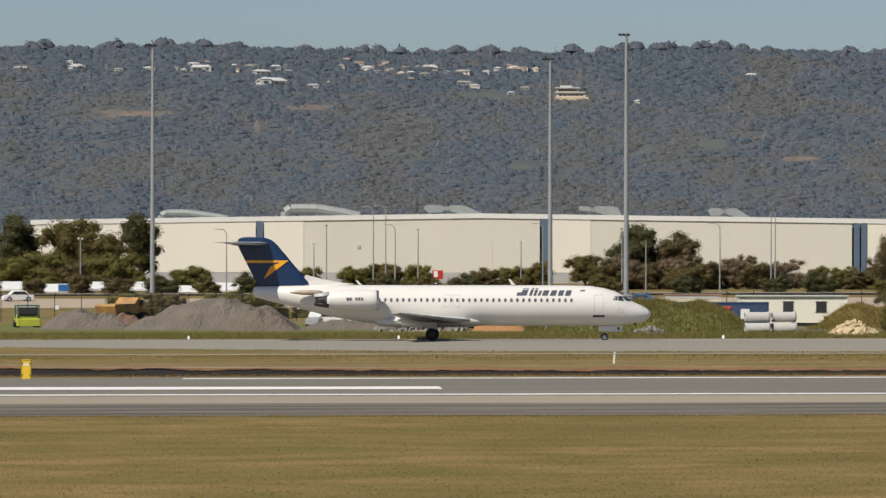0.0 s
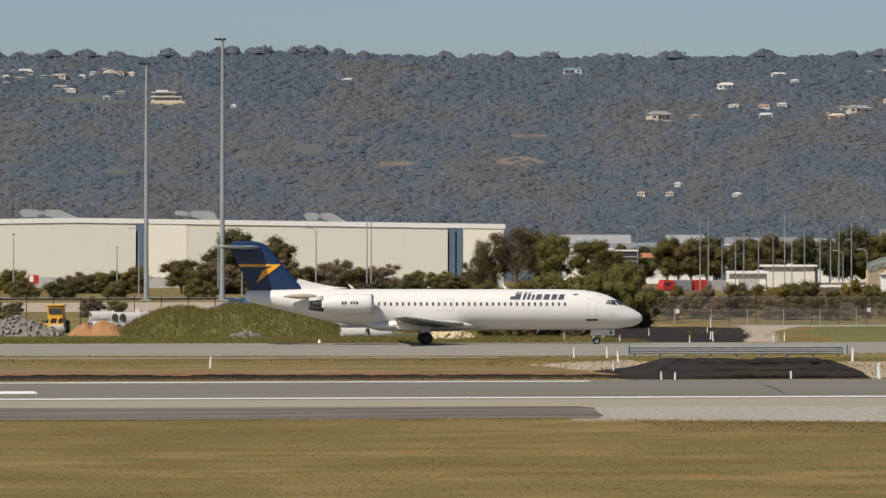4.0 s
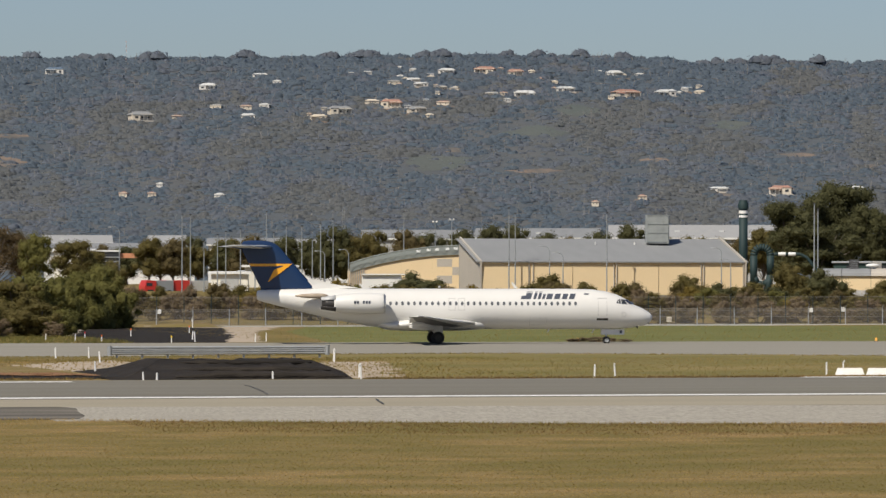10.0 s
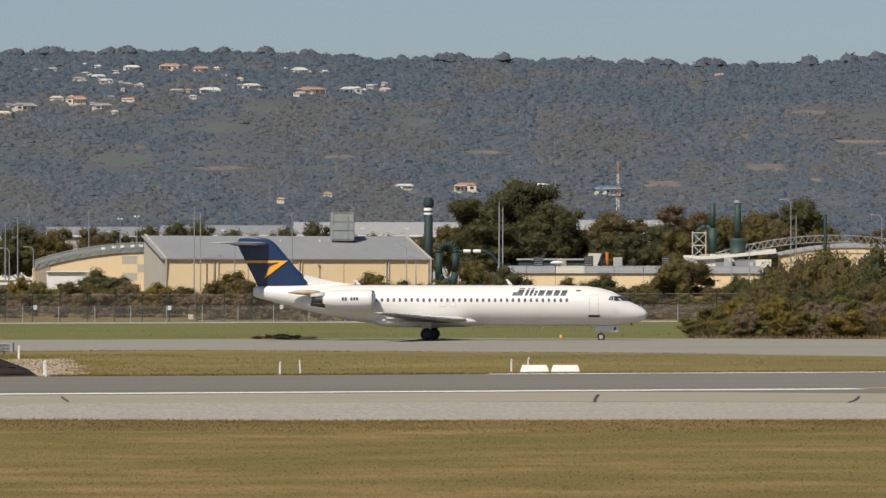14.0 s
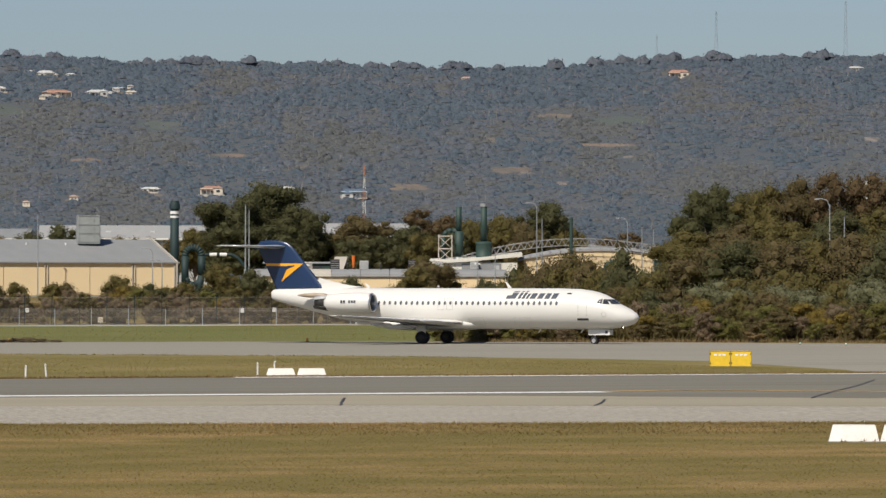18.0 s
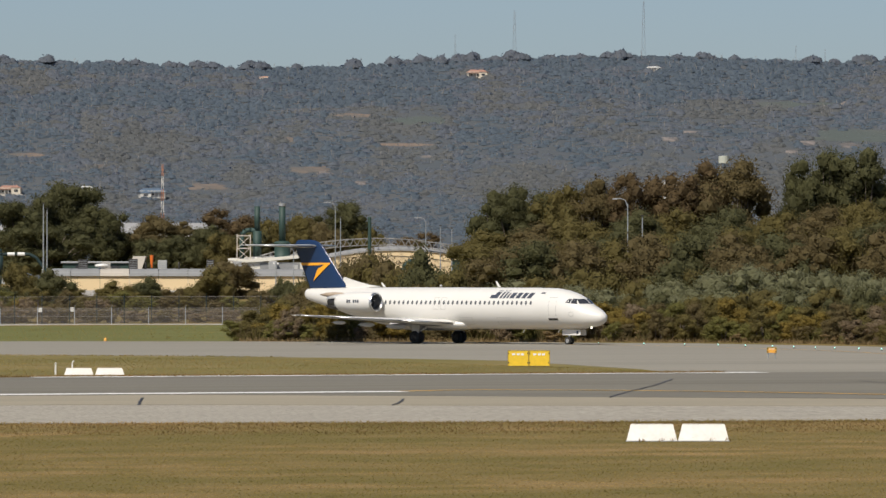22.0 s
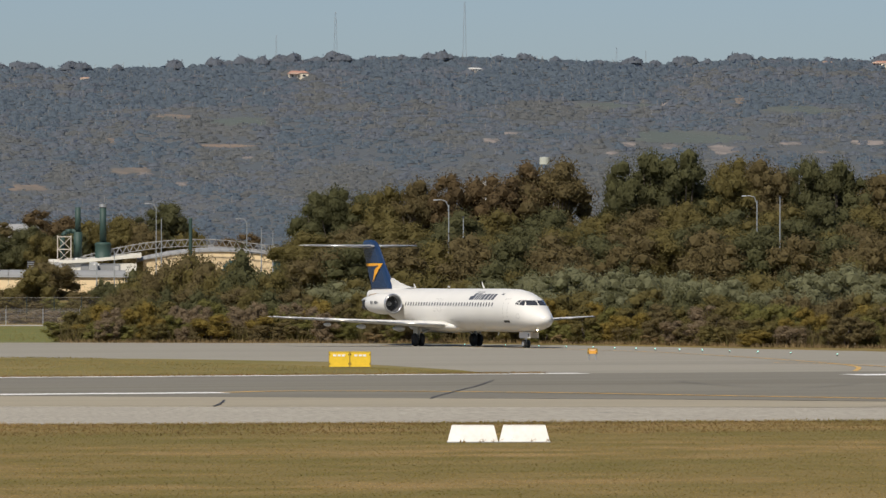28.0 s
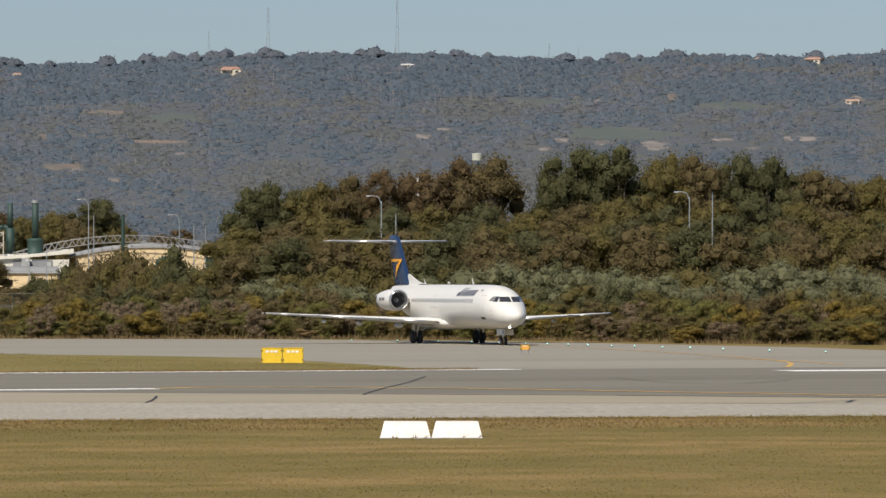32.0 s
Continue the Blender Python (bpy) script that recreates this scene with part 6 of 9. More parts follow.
def pipework():
    d = 830.0
    p = thing("exhaust_stack", "tall dark green exhaust stack with a white band", "stack", facing(12.74, d, 0, 3.2))
    part("shaft", Shape().tube((0, 0, 0), (0, 0, 12.6), 0.62, 0.6, 20), M["green_steel"], p, "", True)
    part("cap", Shape().lathe([(12.4, 0.72), (13.0, 0.74), (13.3, 0.62), (13.6, 0.56)], 20, "Z"), M["green_steel"], p, "", True)
    part("band", Shape().tube((0, 0, 11.2), (0, 0, 11.5), 0.635, 0.635, 20), M["line"], p, "white band")
    part("band", Shape().tube((0, 0, 11.75), (0, 0, 12.15), 0.635, 0.635, 20), M["line"], p, "white band")
    u = thing("u_bend_pipe", "dark green U-shaped pipe beside the stack", "pipe", facing(12.92, d - 4, 0, 3.2))
    arc = [(1.15 * math.cos(a), 0, 5.9 + 1.15 * math.sin(a)) for a in np.linspace(math.pi, 0, 11)]
    part("bend", Shape().path([(-1.15, 0, 1.6)] + arc + [(1.15, 0, 3.2), (0.6, 0, 0.6)], 0.52, 14), M["green_steel"], u, "", True)
    part("lower_bend", Shape().path([(-1.15, 0, 3.0), (-0.7, 0, 2.0), (0.2, 0, 1.8), (1.0, 0, 2.4)], 0.5, 14), M["green_steel"], u, "", True)
    part("foot", Shape().box(0.2, 0, 0.3, 3.0, 1.6, 0.8, bevel=0.1), M["green_steel"], u)
    r = thing("transfer_pipe", "dark green pipe with white sleeves running down to the roof", "pipe", facing(13.2, d - 2, 0, 3.2))
    part("run", Shape().path([(-3.2, 0, 5.8), (-2.2, 0, 6.1), (1.2, 0, 6.1), (2.2, 0, 5.6), (4.2, 0, 3.0)], 0.24, 10), M["green_steel"], r)
    for x in (-1.3, 0.1):
        part("sleeve", Shape().tube((x - 0.5, 0, 6.1), (x + 0.5, 0, 6.1), 0.27, 0.27, 10), M["line"], r, "white sleeve")
    # two pale stacks and the lattice frame
    s = thing("green_stack", "slim mid-green stack with a bent inlet pipe", "stack", facing(15.47, 852, 0, 8.2))
    part("shaft", Shape().tube((0, 0, 0.8), (0, 0, 4.6), 0.62, 0.62, 18), M["green_pale"], s, "", True)
    part("neck", Shape().tube((0, 0, 4.6), (0, 0, 8.1), 0.42, 0.40, 16), M["green_pale"], s, "", True)
    part("plinth", Shape().tube((0, 0, 0), (0, 0, 0.9), 0.8, 0.75, 16), M["white_sheet"], s)
    part("inlet", Shape().path([(-2.2, 0, 0.2), (-2.2, 0, 4.0), (-1.7, 0, 4.6), (-0.9, 0, 4.75), (0, 0, 4.5)], 0.33, 12), M["green_pale"], s, "", True)
    k = thing("green_drum_stack", "green drum-shaped stack with a slim pipe above", "stack", facing(15.71, 850, 0, 8.6))
    part("drum", Shape().lathe([(0, 1.12), (0, 1.12), (2.2, 1.12), (2.4, 1.2), (2.5, 1.2), (2.7, 0.9), (2.75, 0.5)], 22, "Z"), M["green_pale"], k, "", True)
    part("pipe", Shape().tube((0, 0, 2.6), (0, 0, 8.0), 0.5, 0.46, 18), M["green_pale"], k, "", True)
    part("cap", Shape().tube((0, 0, 7.7), (0, 0, 8.15), 0.55, 0.55, 18), M["galv"], k)
    f = thing("lattice_frame", "pale steel lattice frame round a pipe", "frame", facing(15.34, 850, 0, 8.2))
    for x in (-0.95, 0.95):
        for y in (-0.6, 0.6):
            part("leg", Shape().box(x, y, 2.0, 0.14, 0.14, 4.2), M["rusty_white"], f)
    for z in (0.4, 2.1, 3.9):
        for y in (-0.6, 0.6):
            part("rail", Shape().box(0, y, z, 2.0, 0.1, 0.14), M["rusty_white"], f)
    for z in (0.4, 2.1):
        part("brace", Shape().tube((-0.95, -0.6, z), (0.95, -0.6, z + 1.75), 0.05, 0.05, 6), M["rusty_white"], f)
        part("brace", Shape().tube((0.95, -0.6, z), (-0.95, -0.6, z + 1.75), 0.05, 0.05, 6), M["rusty_white"], f)


def far_shed(t0, t1, d, z0, z1, roof, wall, label, depth=30, doors=0):
    mid = (t0 + t1) / 2
    b = thing("far_shed", label, "shed", facing(mid, d, random.uniform(-4, 4)), "far sheds")
    w = reach(t0, t1, d)
    zb = 3.0
    part("wall", Shape().box(0, depth / 2, (zb + z0) / 2, w, depth, z0 - zb), M[wall], b)
    s = Shape().add([(-w / 2 - 0.5, -0.5, z0), (w / 2 + 0.5, -0.5, z0), (w / 2 + 0.5, depth / 2, z1), (-w / 2 - 0.5, depth / 2, z1), (w / 2 + 0.5, depth + 0.5, z0), (-w / 2 - 0.5, depth + 0.5, z0)], [(0, 1, 2, 3), (3, 2, 4, 5), (1, 4, 2), (0, 3, 5)])
    part("roof", s, M[roof], b)
    part("fascia", Shape().box(0, -0.5, z0, w + 1.0, 0.2, 0.35), M["white_sheet"], b)
    for k in range(doors):
        part("roller_door", Shape().box(-w / 2 + w * (k + 0.5) / doors, -0.06, z0 - 3.2, w / doors * 0.5, 0.15, 4.5), M["grey_wall"], b)
    for k in range(max(1, int(w / 9))):
        part("skylight", Shape().box(-w / 2 + (k + 0.5) * 9, depth * 0.25, (z0 + z1) / 2 + 0.12, 1.0, 0.9, 0.3), M["pale_roof"], b)


warehouse()
tan_hall()
curved_hall()
low_block()
arched_hall()
pipework()
random.seed(11)
far_shed(6.03, 7.47, 1300, 12.0, 13.9, "roof_grey", "white_sheet", "long grey-roofed shed beyond the trees")
far_shed(6.03, 6.67, 1500, 15.0, 17.2, "shed_roof", "white_sheet", "pale-roofed shed far behind")
far_shed(7.07, 7.41, 1500, 15.0, 17.2, "shed_roof", "white_sheet", "pale-roofed shed far behind")
far_shed(7.6, 8.35, 1480, 14.5, 16.4, "roof_grey", "white_sheet", "grey-roofed shed far behind")
far_shed(8.28, 8.99, 1400, 13.6, 15.6, "shed_roof", "white_sheet", "pale-roofed shed far behind")
far_shed(9.09, 10.12, 1320, 14.9, 17.1, "roof_grey", "grey_wall", "long grey-roofed shed beyond the hall")
far_shed(10.16, 11.33, 1300, 14.9, 17.3, "roof_grey", "grey_wall", "long grey-roofed shed beyond the hall")
far_shed(11.46, 13.05, 1200, 14.2, 17.1, "shed_roof", "grey_wall", "pale-roofed shed beyond the hall")
far_shed(14.05, 15.15, 1250, 15.2, 18.1, "shed_roof", "grey_wall", "white shed behind the large trees")
far_shed(15.9, 16.9, 1300, 12.0, 14.0, "shed_roof", "white_sheet", "white shed behind the trees")
far_shed(6.12, 6.48, 1150, 11.4, 11.75, "white_sheet", "cream", "cream flat-roofed building among trees", 14)
far_shed(7.63, 7.98, 900, 6.7, 6.95, "white_sheet", "cream", "small cream block among shrubs", 6, 1)
far_shed(7.95, 8.45, 1000, 8.0, 8.2, "white_sheet", "cream2", "beige flat-roofed block among shrubs", 10)
far_shed(8.5, 8.95, 870, 4.7, 4.85, "white_sheet", "white_sheet", "low white block among shrubs", 6)
far_shed(19.26, 19.42, 1150, 23.0, 25.2, "grey_wall", "white_sheet", "tall pale building behind the wood", 6)
b = thing("louvred_building", "dark louvred building with an orange end", "building", facing(6.62, 1150))
part("body", Shape().box(0, 6, 7.2, 5.1, 12, 8.0), M["pane"], b)
for k in range(7):
    part("louvre", Shape().box(0, -0.1, 5.0 + k * 0.85, 5.1, 0.25, 0.18), M["galv"], b)
part("roof", Shape().box(0, 6, 11.3, 5.6, 12.6, 0.3), M["white_sheet"], b)
part("orange_end", Shape().box(5.2, 6, 10.4, 5.2, 11, 0.9), M["coral"], b, "orange upper wall")
w = thing("water_tank", "pale tank on a tower above the wood", "water tower", facing(19.95, 1200))
part("tank", Shape().lathe([(29.6, 0.01), (29.6, 1.05), (31.0, 1.05), (31.15, 0.01)], 14, "Z"), M["tank"], w)
for x in (-0.6, 0.6):
    part("leg", Shape().tube((x, 0, 4), (x, 0, 29.5), 0.15, 0.12, 8), M["galv"], w)


# ---- houses on the scarp ----
def scarp_at(turn, lift, up=0.0):
    """The place on the scarp that stands at that height angle."""
    last, low = None, -1.0
    for k in range(1, 81):
        p = scarp_point(turn, k / 80)
        a = math.degrees(math.atan2(p.z - EYE, math.hypot(p.x, p.y)))
        if a >= lift:
            p = last.lerp(p, (lift - low) / max(1e-6, a - low)) if last else p
            return p + Vector((0, 0, up))
        if a > low:
            last, low = p, a
    return scarp_point(turn, 0.99)


HOUSE = {"w": ("white_render", "pale_roof", "white house with a pale roof among trees"), "p": ("render", "roof_grey", "cream house with a grey roof among trees"), "t": ("render", "tile_roof", "cream house with a terracotta tiled roof"),
         "c": ("render", "render", "sandy-coloured house among trees"), "b": ("white_render", "blue_trim", "white house with a blue-grey roof")}


def house(turn, lift, size, look_key):
    wall, roof, label = HOUSE[look_key]
    p = scarp_at(turn, lift)
    d = math.hypot(p.x, p.y)
    w = size * 0.86 * d / 10550
    h = min(3.6, max(1.7, w * random.uniform(0.17, 0.26)))
    dp = max(4.0, w * random.uniform(0.4, 0.6))
    b = thing("hill_house", label, "house", pose(p.x, p.y, p.z + 0.3, 0, 0, -turn + random.uniform(-20, 20)), "houses on the scarp")
    part("wall", Shape().box(0, 0, h / 2, w * 0.94, dp, h + 1), M[wall], b)
    e, r = 0.35, h * 0.6
    s = Shape().add([(-w / 2 - e, -dp / 2 - e, h), (w / 2 + e, -dp / 2 - e, h), (w / 2 + e, dp / 2 + e, h), (-w / 2 - e, dp / 2 + e, h), (-w / 2 + dp * 0.4, 0, h + r), (w / 2 - dp * 0.4, 0, h + r)],
                    [(3, 2, 1, 0), (0, 1, 5, 4), (2, 3, 4, 5), (1, 2, 5), (3, 0, 4)])
    part("roof", s, M[roof], b)
    for k in range(max(2, int(w / 5))):
        x = -w * 0.4 + w * 0.8 * (k + 0.5) / max(2, int(w / 4))
        part("window", Shape().box(x, -dp / 2 - 0.05, h * 0.55, min(1.5, w * 0.08), 0.15, h * 0.3), M["pane"], b)
    if w > 9:
        side = random.choice((-1, 1))
        ww, wd, wx, wy, wh = w * random.uniform(0.3, 0.42), dp * 0.6, side * w * 0.27, -dp * 0.42, h * random.uniform(0.7, 1.25)
        part("wing_wall", Shape().box(wx, wy, wh / 2 - 0.5, ww, wd, wh + 1), M[wall], b)
        part("wing_roof", Shape().add([(wx + sx * (ww / 2 + e), wy + sy * (wd / 2 + e), wh) for sx, sy in ((-1, -1), (1, -1), (1, 1), (-1, 1))] + [(wx, wy - wd * 0.1, wh + r * 0.8), (wx, wy + wd * 0.3, wh + r * 0.8)], [(3, 2, 1, 0), (0, 1, 4), (1, 2, 5, 4), (2, 3, 5), (3, 0, 4, 5)]), M[roof], b)
        part("wing_window", Shape().box(wx, wy - wd / 2 - 0.05, wh * 0.55, ww * 0.4, 0.15, wh * 0.35), M["pane"], b)
        part("verandah_roof", Shape().box(-side * w * 0.2, -dp / 2 - 0.9, h * 0.86, w * 0.5, 1.6, 0.15), M[roof], b)
        for x in (-side * w * 0.04, -side * w * 0.2, -side * w * 0.42):
            part("post", Shape().box(x, -dp / 2 - 1.6, h * 0.4, 0.2, 0.2, h * 0.9), M["white_render"], b)
        if random.random() < 0.35:
            part("retaining_wall", Shape().box(0, -dp / 2 - 3.0, -0.5, w * 1.1, 0.5, 1.3), M["beige"], b)


HOUSES = []
random.seed(21)


def place_houses(rows):
    for row in rows:
        house(*row)
        HOUSES.append(row)
        if 8.4 < row[0] < 12.4 and row[1] > 1.5 or -1.5 < row[0] < 2:      # sheds and neighbours in the thick of the village
            for k in range(random.choice((1, 1, 2))):
                house(row[0] + random.choice((-1, 1)) * random.uniform(0.09, 0.17), row[1] + random.uniform(-0.05, 0.035), random.uniform(8, 17), random.choice("cctptwb"))


place_houses([(-0.84, 1.986, 30, 'p'), (-0.61, 1.981, 22, 'w'), (-0.75, 1.926, 38, 'w'), (-0.65, 1.818, 60, 'w'), (-0.25, 1.803, 22, 'w'), (0.19, 2.022, 22, 't'), (0.45, 2.022, 16, 't'), (0.27, 1.973, 25, 'w'), (0.49, 1.957, 24, 'p'), (0.6, 1.925, 16, 'w'), (0.69, 1.931, 16, 'w'), (0.87, 1.975, 30, 'w'), (0.82, 1.915, 20, 'p'), (1.2, 1.932, 32, 'p'), (1.2, 1.835, 30, 'p'), (1.52, 1.971, 14, 'w'), (1.68, 1.982, 20, 'w'), (1.75, 1.961, 32, 't'), (1.78, 1.782, 20, 'p'), (2.87, 1.653, 12, 'w')])
place_houses([(-3.05, 1.96, 30, 'p'), (-2.58, 2.027, 14, 'w'), (-2.52, 1.973, 30, 'w'), (-1.82, 1.959, 25, 'w'), (-1.4, 2.009, 26, 'w'), (-1.33, 1.955, 45, 'w'), (-2.12, 1.953, 20, 'p'), (3.96, 1.905, 25, 'w'), (6.13, 1.984, 42, 'b'), (7.6, 1.843, 35, 'w'), (7.68, 1.659, 25, 'p'), (7.96, 1.659, 25, 't'), (8.14, 1.675, 22, 'w'), (6.95, 1.545, 50, 'p'), (7.3, 1.561, 20, 't'), (7.98, 1.561, 30, 'w'), (8.1, 1.962, 32, 'w'), (8.26, 1.902, 18, 'w'), (6.79, 0.812, 18, 't'), (7.06, 0.812, 18, 't'), (7.71, 0.802, 20, 'w'), (7.14, 0.905, 14, 'w')])
place_houses([(8.86, 1.611, 50, 'p'), (8.66, 1.557, 36, 'c'), (9.17, 1.71, 28, 'c'), (9.36, 1.672, 45, 't'), (9.6, 1.629, 40, 'p'), (9.86, 1.7, 28, 't'), (9.38, 1.9, 26, 'p'), (9.57, 1.922, 30, 'w'), (9.64, 1.874, 30, 'w'), (9.57, 2.02, 16, 'w'), (9.89, 1.999, 36, 'w'), (10.26, 2.005, 45, 't'), (10.55, 1.989, 32, 't'), (9.83, 1.841, 28, 'p'), (9.96, 1.836, 22, 'p'), (10.32, 1.783, 30, 'p'), (10.64, 1.778, 46, 'w'), (11.03, 1.827, 40, 'w'), (11.5, 1.974, 34, 'w'), (11.74, 1.974, 18, 'w')])
place_houses([(11.61, 1.779, 58, 't'), (11.99, 1.784, 42, 'w'), (12.2, 1.844, 26, 'b'), (12.32, 1.806, 24, 'c'), (10.79, 1.93, 14, 't'), (9.12, 1.992, 20, 'w'), (11.77, 0.791, 18, 't'), (11.32, 0.736, 16, 't'), (12.51, 0.868, 40, 'w'), (13.1, 0.843, 50, 't'), (13.83, 0.877, 28, 'w'), (14.46, 0.818, 56, 'b'), (17.58, 1.973, 44, 't'), (19.27, 2.043, 32, 'w'), (15.54, 1.944, 22, 't'), (23.18, 2.087, 36, 't'), (22.66, 2.109, 20, 't'), (23.56, 1.702, 32, 't')])
# the large white house
p = scarp_at(2.22, 1.696)
b = thing("hill_mansion", "large white two-storey house with terraces", "house", pose(p.x, p.y, p.z, 0, 0, -2.2))
part("terrace", Shape().box(1, -6, 0.0, 22, 4, 3.2, bevel=0.1), M["limestone"], b, "cream retaining wall")
part("lower_storey", Shape().box(0.5, 0, 2.4, 19, 9, 4.0), M["white_render"], b)
part("window_band", Shape().box(0.5, -4.55, 3.0, 16.5, 0.15, 1.1), M["pane"], b)
for k in range(7):
    part("mullion", Shape().box(-7.5 + k * 2.65, -4.65, 3.0, 0.35, 0.2, 1.15), M["white_render"], b)
part("balcony_slab", Shape().box(0, -3.4, 4.7, 20, 4.6, 0.5), M["white_render"], b)
part("upper_storey", Shape().box(-1.5, 1, 6.2, 14, 7, 2.6), M["render"], b)
part("window_band", Shape().box(-1.5, -2.55, 6.2, 12, 0.15, 1.0), M["pane"], b)
part("roof", Shape().box(-1.5, 0.6, 7.75, 16.5, 9.2, 0.5, bevel=0.15), M["pale_roof"], b)
part("roof_pavilion", Shape().box(-2.5, 1.5, 8.6, 8, 5, 1.2, bevel=0.3), M["pale_roof"], b)


# ---- masts and poles ----
def radio_mast(turn, d, z0, z1, w, banded, label):
    r = thing("radio_mast", label, "mast", facing(turn, d))
    n = 10
    for k in range(n):
        a, c = z0 + (z1 - z0) * k / n, z0 + (z1 - z0) * (k + 1) / n
        ra, rc = w * (1 - 0.75 * k / n), w * (1 - 0.75 * (k + 1) / n)
        s = Shape()
        for x in (-1, 1):
            s.tube((x * ra, 0, a), (x * rc, 0, c), w * 0.05 + 0.025, w * 0.045 + 0.025, 4)
        s.tube((-ra, 0, a), (rc, 0, c), w * 0.025 + 0.012, w * 0.025 + 0.012, 4).tube((ra, 0, a), (-rc, 0, c), w * 0.025 + 0.012, w * 0.025 + 0.012, 4)
        part("section", s, (M["coral"] if k % 2 else M["line"]) if banded else M["galv"], r)


def sky_z(lift, d):
    return EYE + d * math.tan(radians(lift))


for turn, hi, lo, w in ((17.94, 2.624, 2.09, 1.5), (19.18, 2.72, 2.09, 1.5), (17.37, 2.396, 2.09, 0.8), (20.64, 2.286, 2.05, 0.7), (20.92, 2.253, 2.08, 0.5)):
    radio_mast(turn, 4280, sky_z(lo, 4280), sky_z(hi, 4280), w, False, "slim lattice radio mast on the skyline")
radio_mast(6.81, 4250, sky_z(2.1, 4250), sky_z(2.32, 4250), 0.5, True, "small red and white mast on the skyline")
radio_mast(14.56, 1500, 4.5, sky_z(1.144, 1500), 0.6, True, "red and white lattice mast behind the trees")
radio_mast(-0.84, 2200, 5.0, sky_z(0.773, 2200), 1.2, False, "grey lattice power pylon below the scarp")
radio_mast(8.9, 2300, 5.0, sky_z(0.74, 2300), 1.2, False, "grey lattice power pylon below the scarp")


def pole(turn, d, top, kind, r=0.12):
    """A lamp post: kind mast (big lamp head), street (curved arm), twin (two cameras) or plain."""
    p = spot(turn, d)
    h = sky_z(top, d) - p.z
    label = {"mast": "very tall grey apron light mast", "street": "tall grey street lamp with a curved arm", "twin": "slim pole with two small lamps", "plain": "slim grey steel pole"}[kind]
    t = thing("light_mast" if kind == "mast" else "lamp_post", label, "lamp post", pose(p.x, p.y, p.z - 0.1, 0, 0, -turn), "light masts" if kind == "mast" else "lamp posts")
    part("shaft", Shape().tube((0, 0, 0), (0, 0, h * 0.5), r, r * 0.8, 10).tube((0, 0, h * 0.5), (0, 0, h), r * 0.8, r * 0.55, 10), M["pole"], t)
    part("base_plate", Shape().box(0, 0, 0.1, r * 4, r * 4, 0.2, bevel=0.03), M["galv"], t)
    if kind == "mast":
        part("cross_arm", Shape().box(-0.25, 0, h + 0.05, 1.5, 0.2, 0.12), M["dark_metal"], t)
        for x in (-0.85, -0.35, 0.2):
            part("floodlight", Shape().box(x, -0.1, h + 0.18, 0.42, 0.5, 0.16, bevel=0.04), M["dark_metal"], t)
    elif kind == "street":
        part("arm", Shape().path([(0, 0, h * 0.97), (-0.25, 0, h + 0.35), (-0.7, 0, h + 0.5), (-1.2, 0, h + 0.5)], r * 0.45, 8), M["pole"], t)
        part("lantern", Shape().box(-1.3, 0, h + 0.48, 0.5, 0.2, 0.12, bevel=0.04), M["galv"], t)
    elif kind == "twin":
        for x in (-0.45, 0.45):
            part("lamp", Shape().box(x * 0.6, 0, h, 0.24, 0.24, 0.24, bevel=0.07), M["white_sheet"], t)
        part("cross_arm", Shape().box(0, 0, h - 0.1, 0.7, 0.08, 0.08), M["pole"], t)
    else:
        part("cap", Shape().box(0, 0, h + 0.05, r * 3, r * 3, 0.12, bevel=0.03), M["dark_metal"], t)


for turn, top in ((-1.79, 2.21), (2.03, 2.085), (2.76, 2.32)):
    pole(turn, 760, top, "mast", 0.33 if turn < 2.5 else 0.36)
for turn, top, kind in ((-1.08, 0.42, "street"), (-0.24, 0.324, "twin"), (-0.12, 0.492, "plain"), (0.33, 0.64, "street"), (0.45, 0.651, "street"), (0.54, 0.466, "street"), (0.76, 0.45, "plain"), (1.75, 0.343, "twin"), (1.96, 0.479, "street"), (3.66, 0.481, "street"), (4.15, 0.644, "plain"), (4.19, 0.644, "plain"), (-2.48, 0.364, "twin"), (2.95, 0.36, "plain"), (2.72, 0.46, "plain")):
    pole(turn, 800, top, kind, 0.11)
for turn, top, kind in ((6.75, 0.501, "street"), (7.35, 0.654, "plain"), (7.43, 0.654, "plain"), (7.69, 0.464, "plain"), (7.77, 0.492, "plain"), (7.91, 0.519, "plain"), (8.16, 0.682, "plain"), (8.23, 0.481, "plain"), (8.35, 0.547, "plain"), (8.5, 0.547, "plain"), (8.68, 0.574, "plain"), (8.8, 0.612, "plain"), (8.72, 0.276, "street"), (8.95, 0.29, "street"), (9.48, 0.684, "plain"), (9.78, 0.592, "twin"), (9.94, 0.614, "twin"), (8.05, 0.45, "plain"), (7.56, 0.40, "plain"), (8.60, 0.42, "plain")):
    pole(turn, 880 if turn not in (7.35, 7.43, 6.75) else 800, top, kind, 0.10)
for turn, top, kind in ((10.49, 0.722, "plain"), (10.55, 0.668, "plain"), (11.43, 0.676, "plain"), (10.88, 0.323, "street"), (12.53, 0.309, "street"), (11.01, 0.26, "street"), (12.62, 0.2, "street"), (16.22, 0.75, "street"), (16.27, 0.642, "plain"), (17.09, 0.605, "street"), (17.23, 0.562, "plain"), (17.34, 0.54, "plain"), (19.03, 0.78, "street"), (19.17, 0.661, "plain"), (21.99, 0.822, "street"), (22.21, 0.86, "plain"), (15.65, 0.20, "twin"), (15.82, 0.33, "plain")):
    pole(turn, 795 if turn < 18 else 598, top, kind, 0.10)
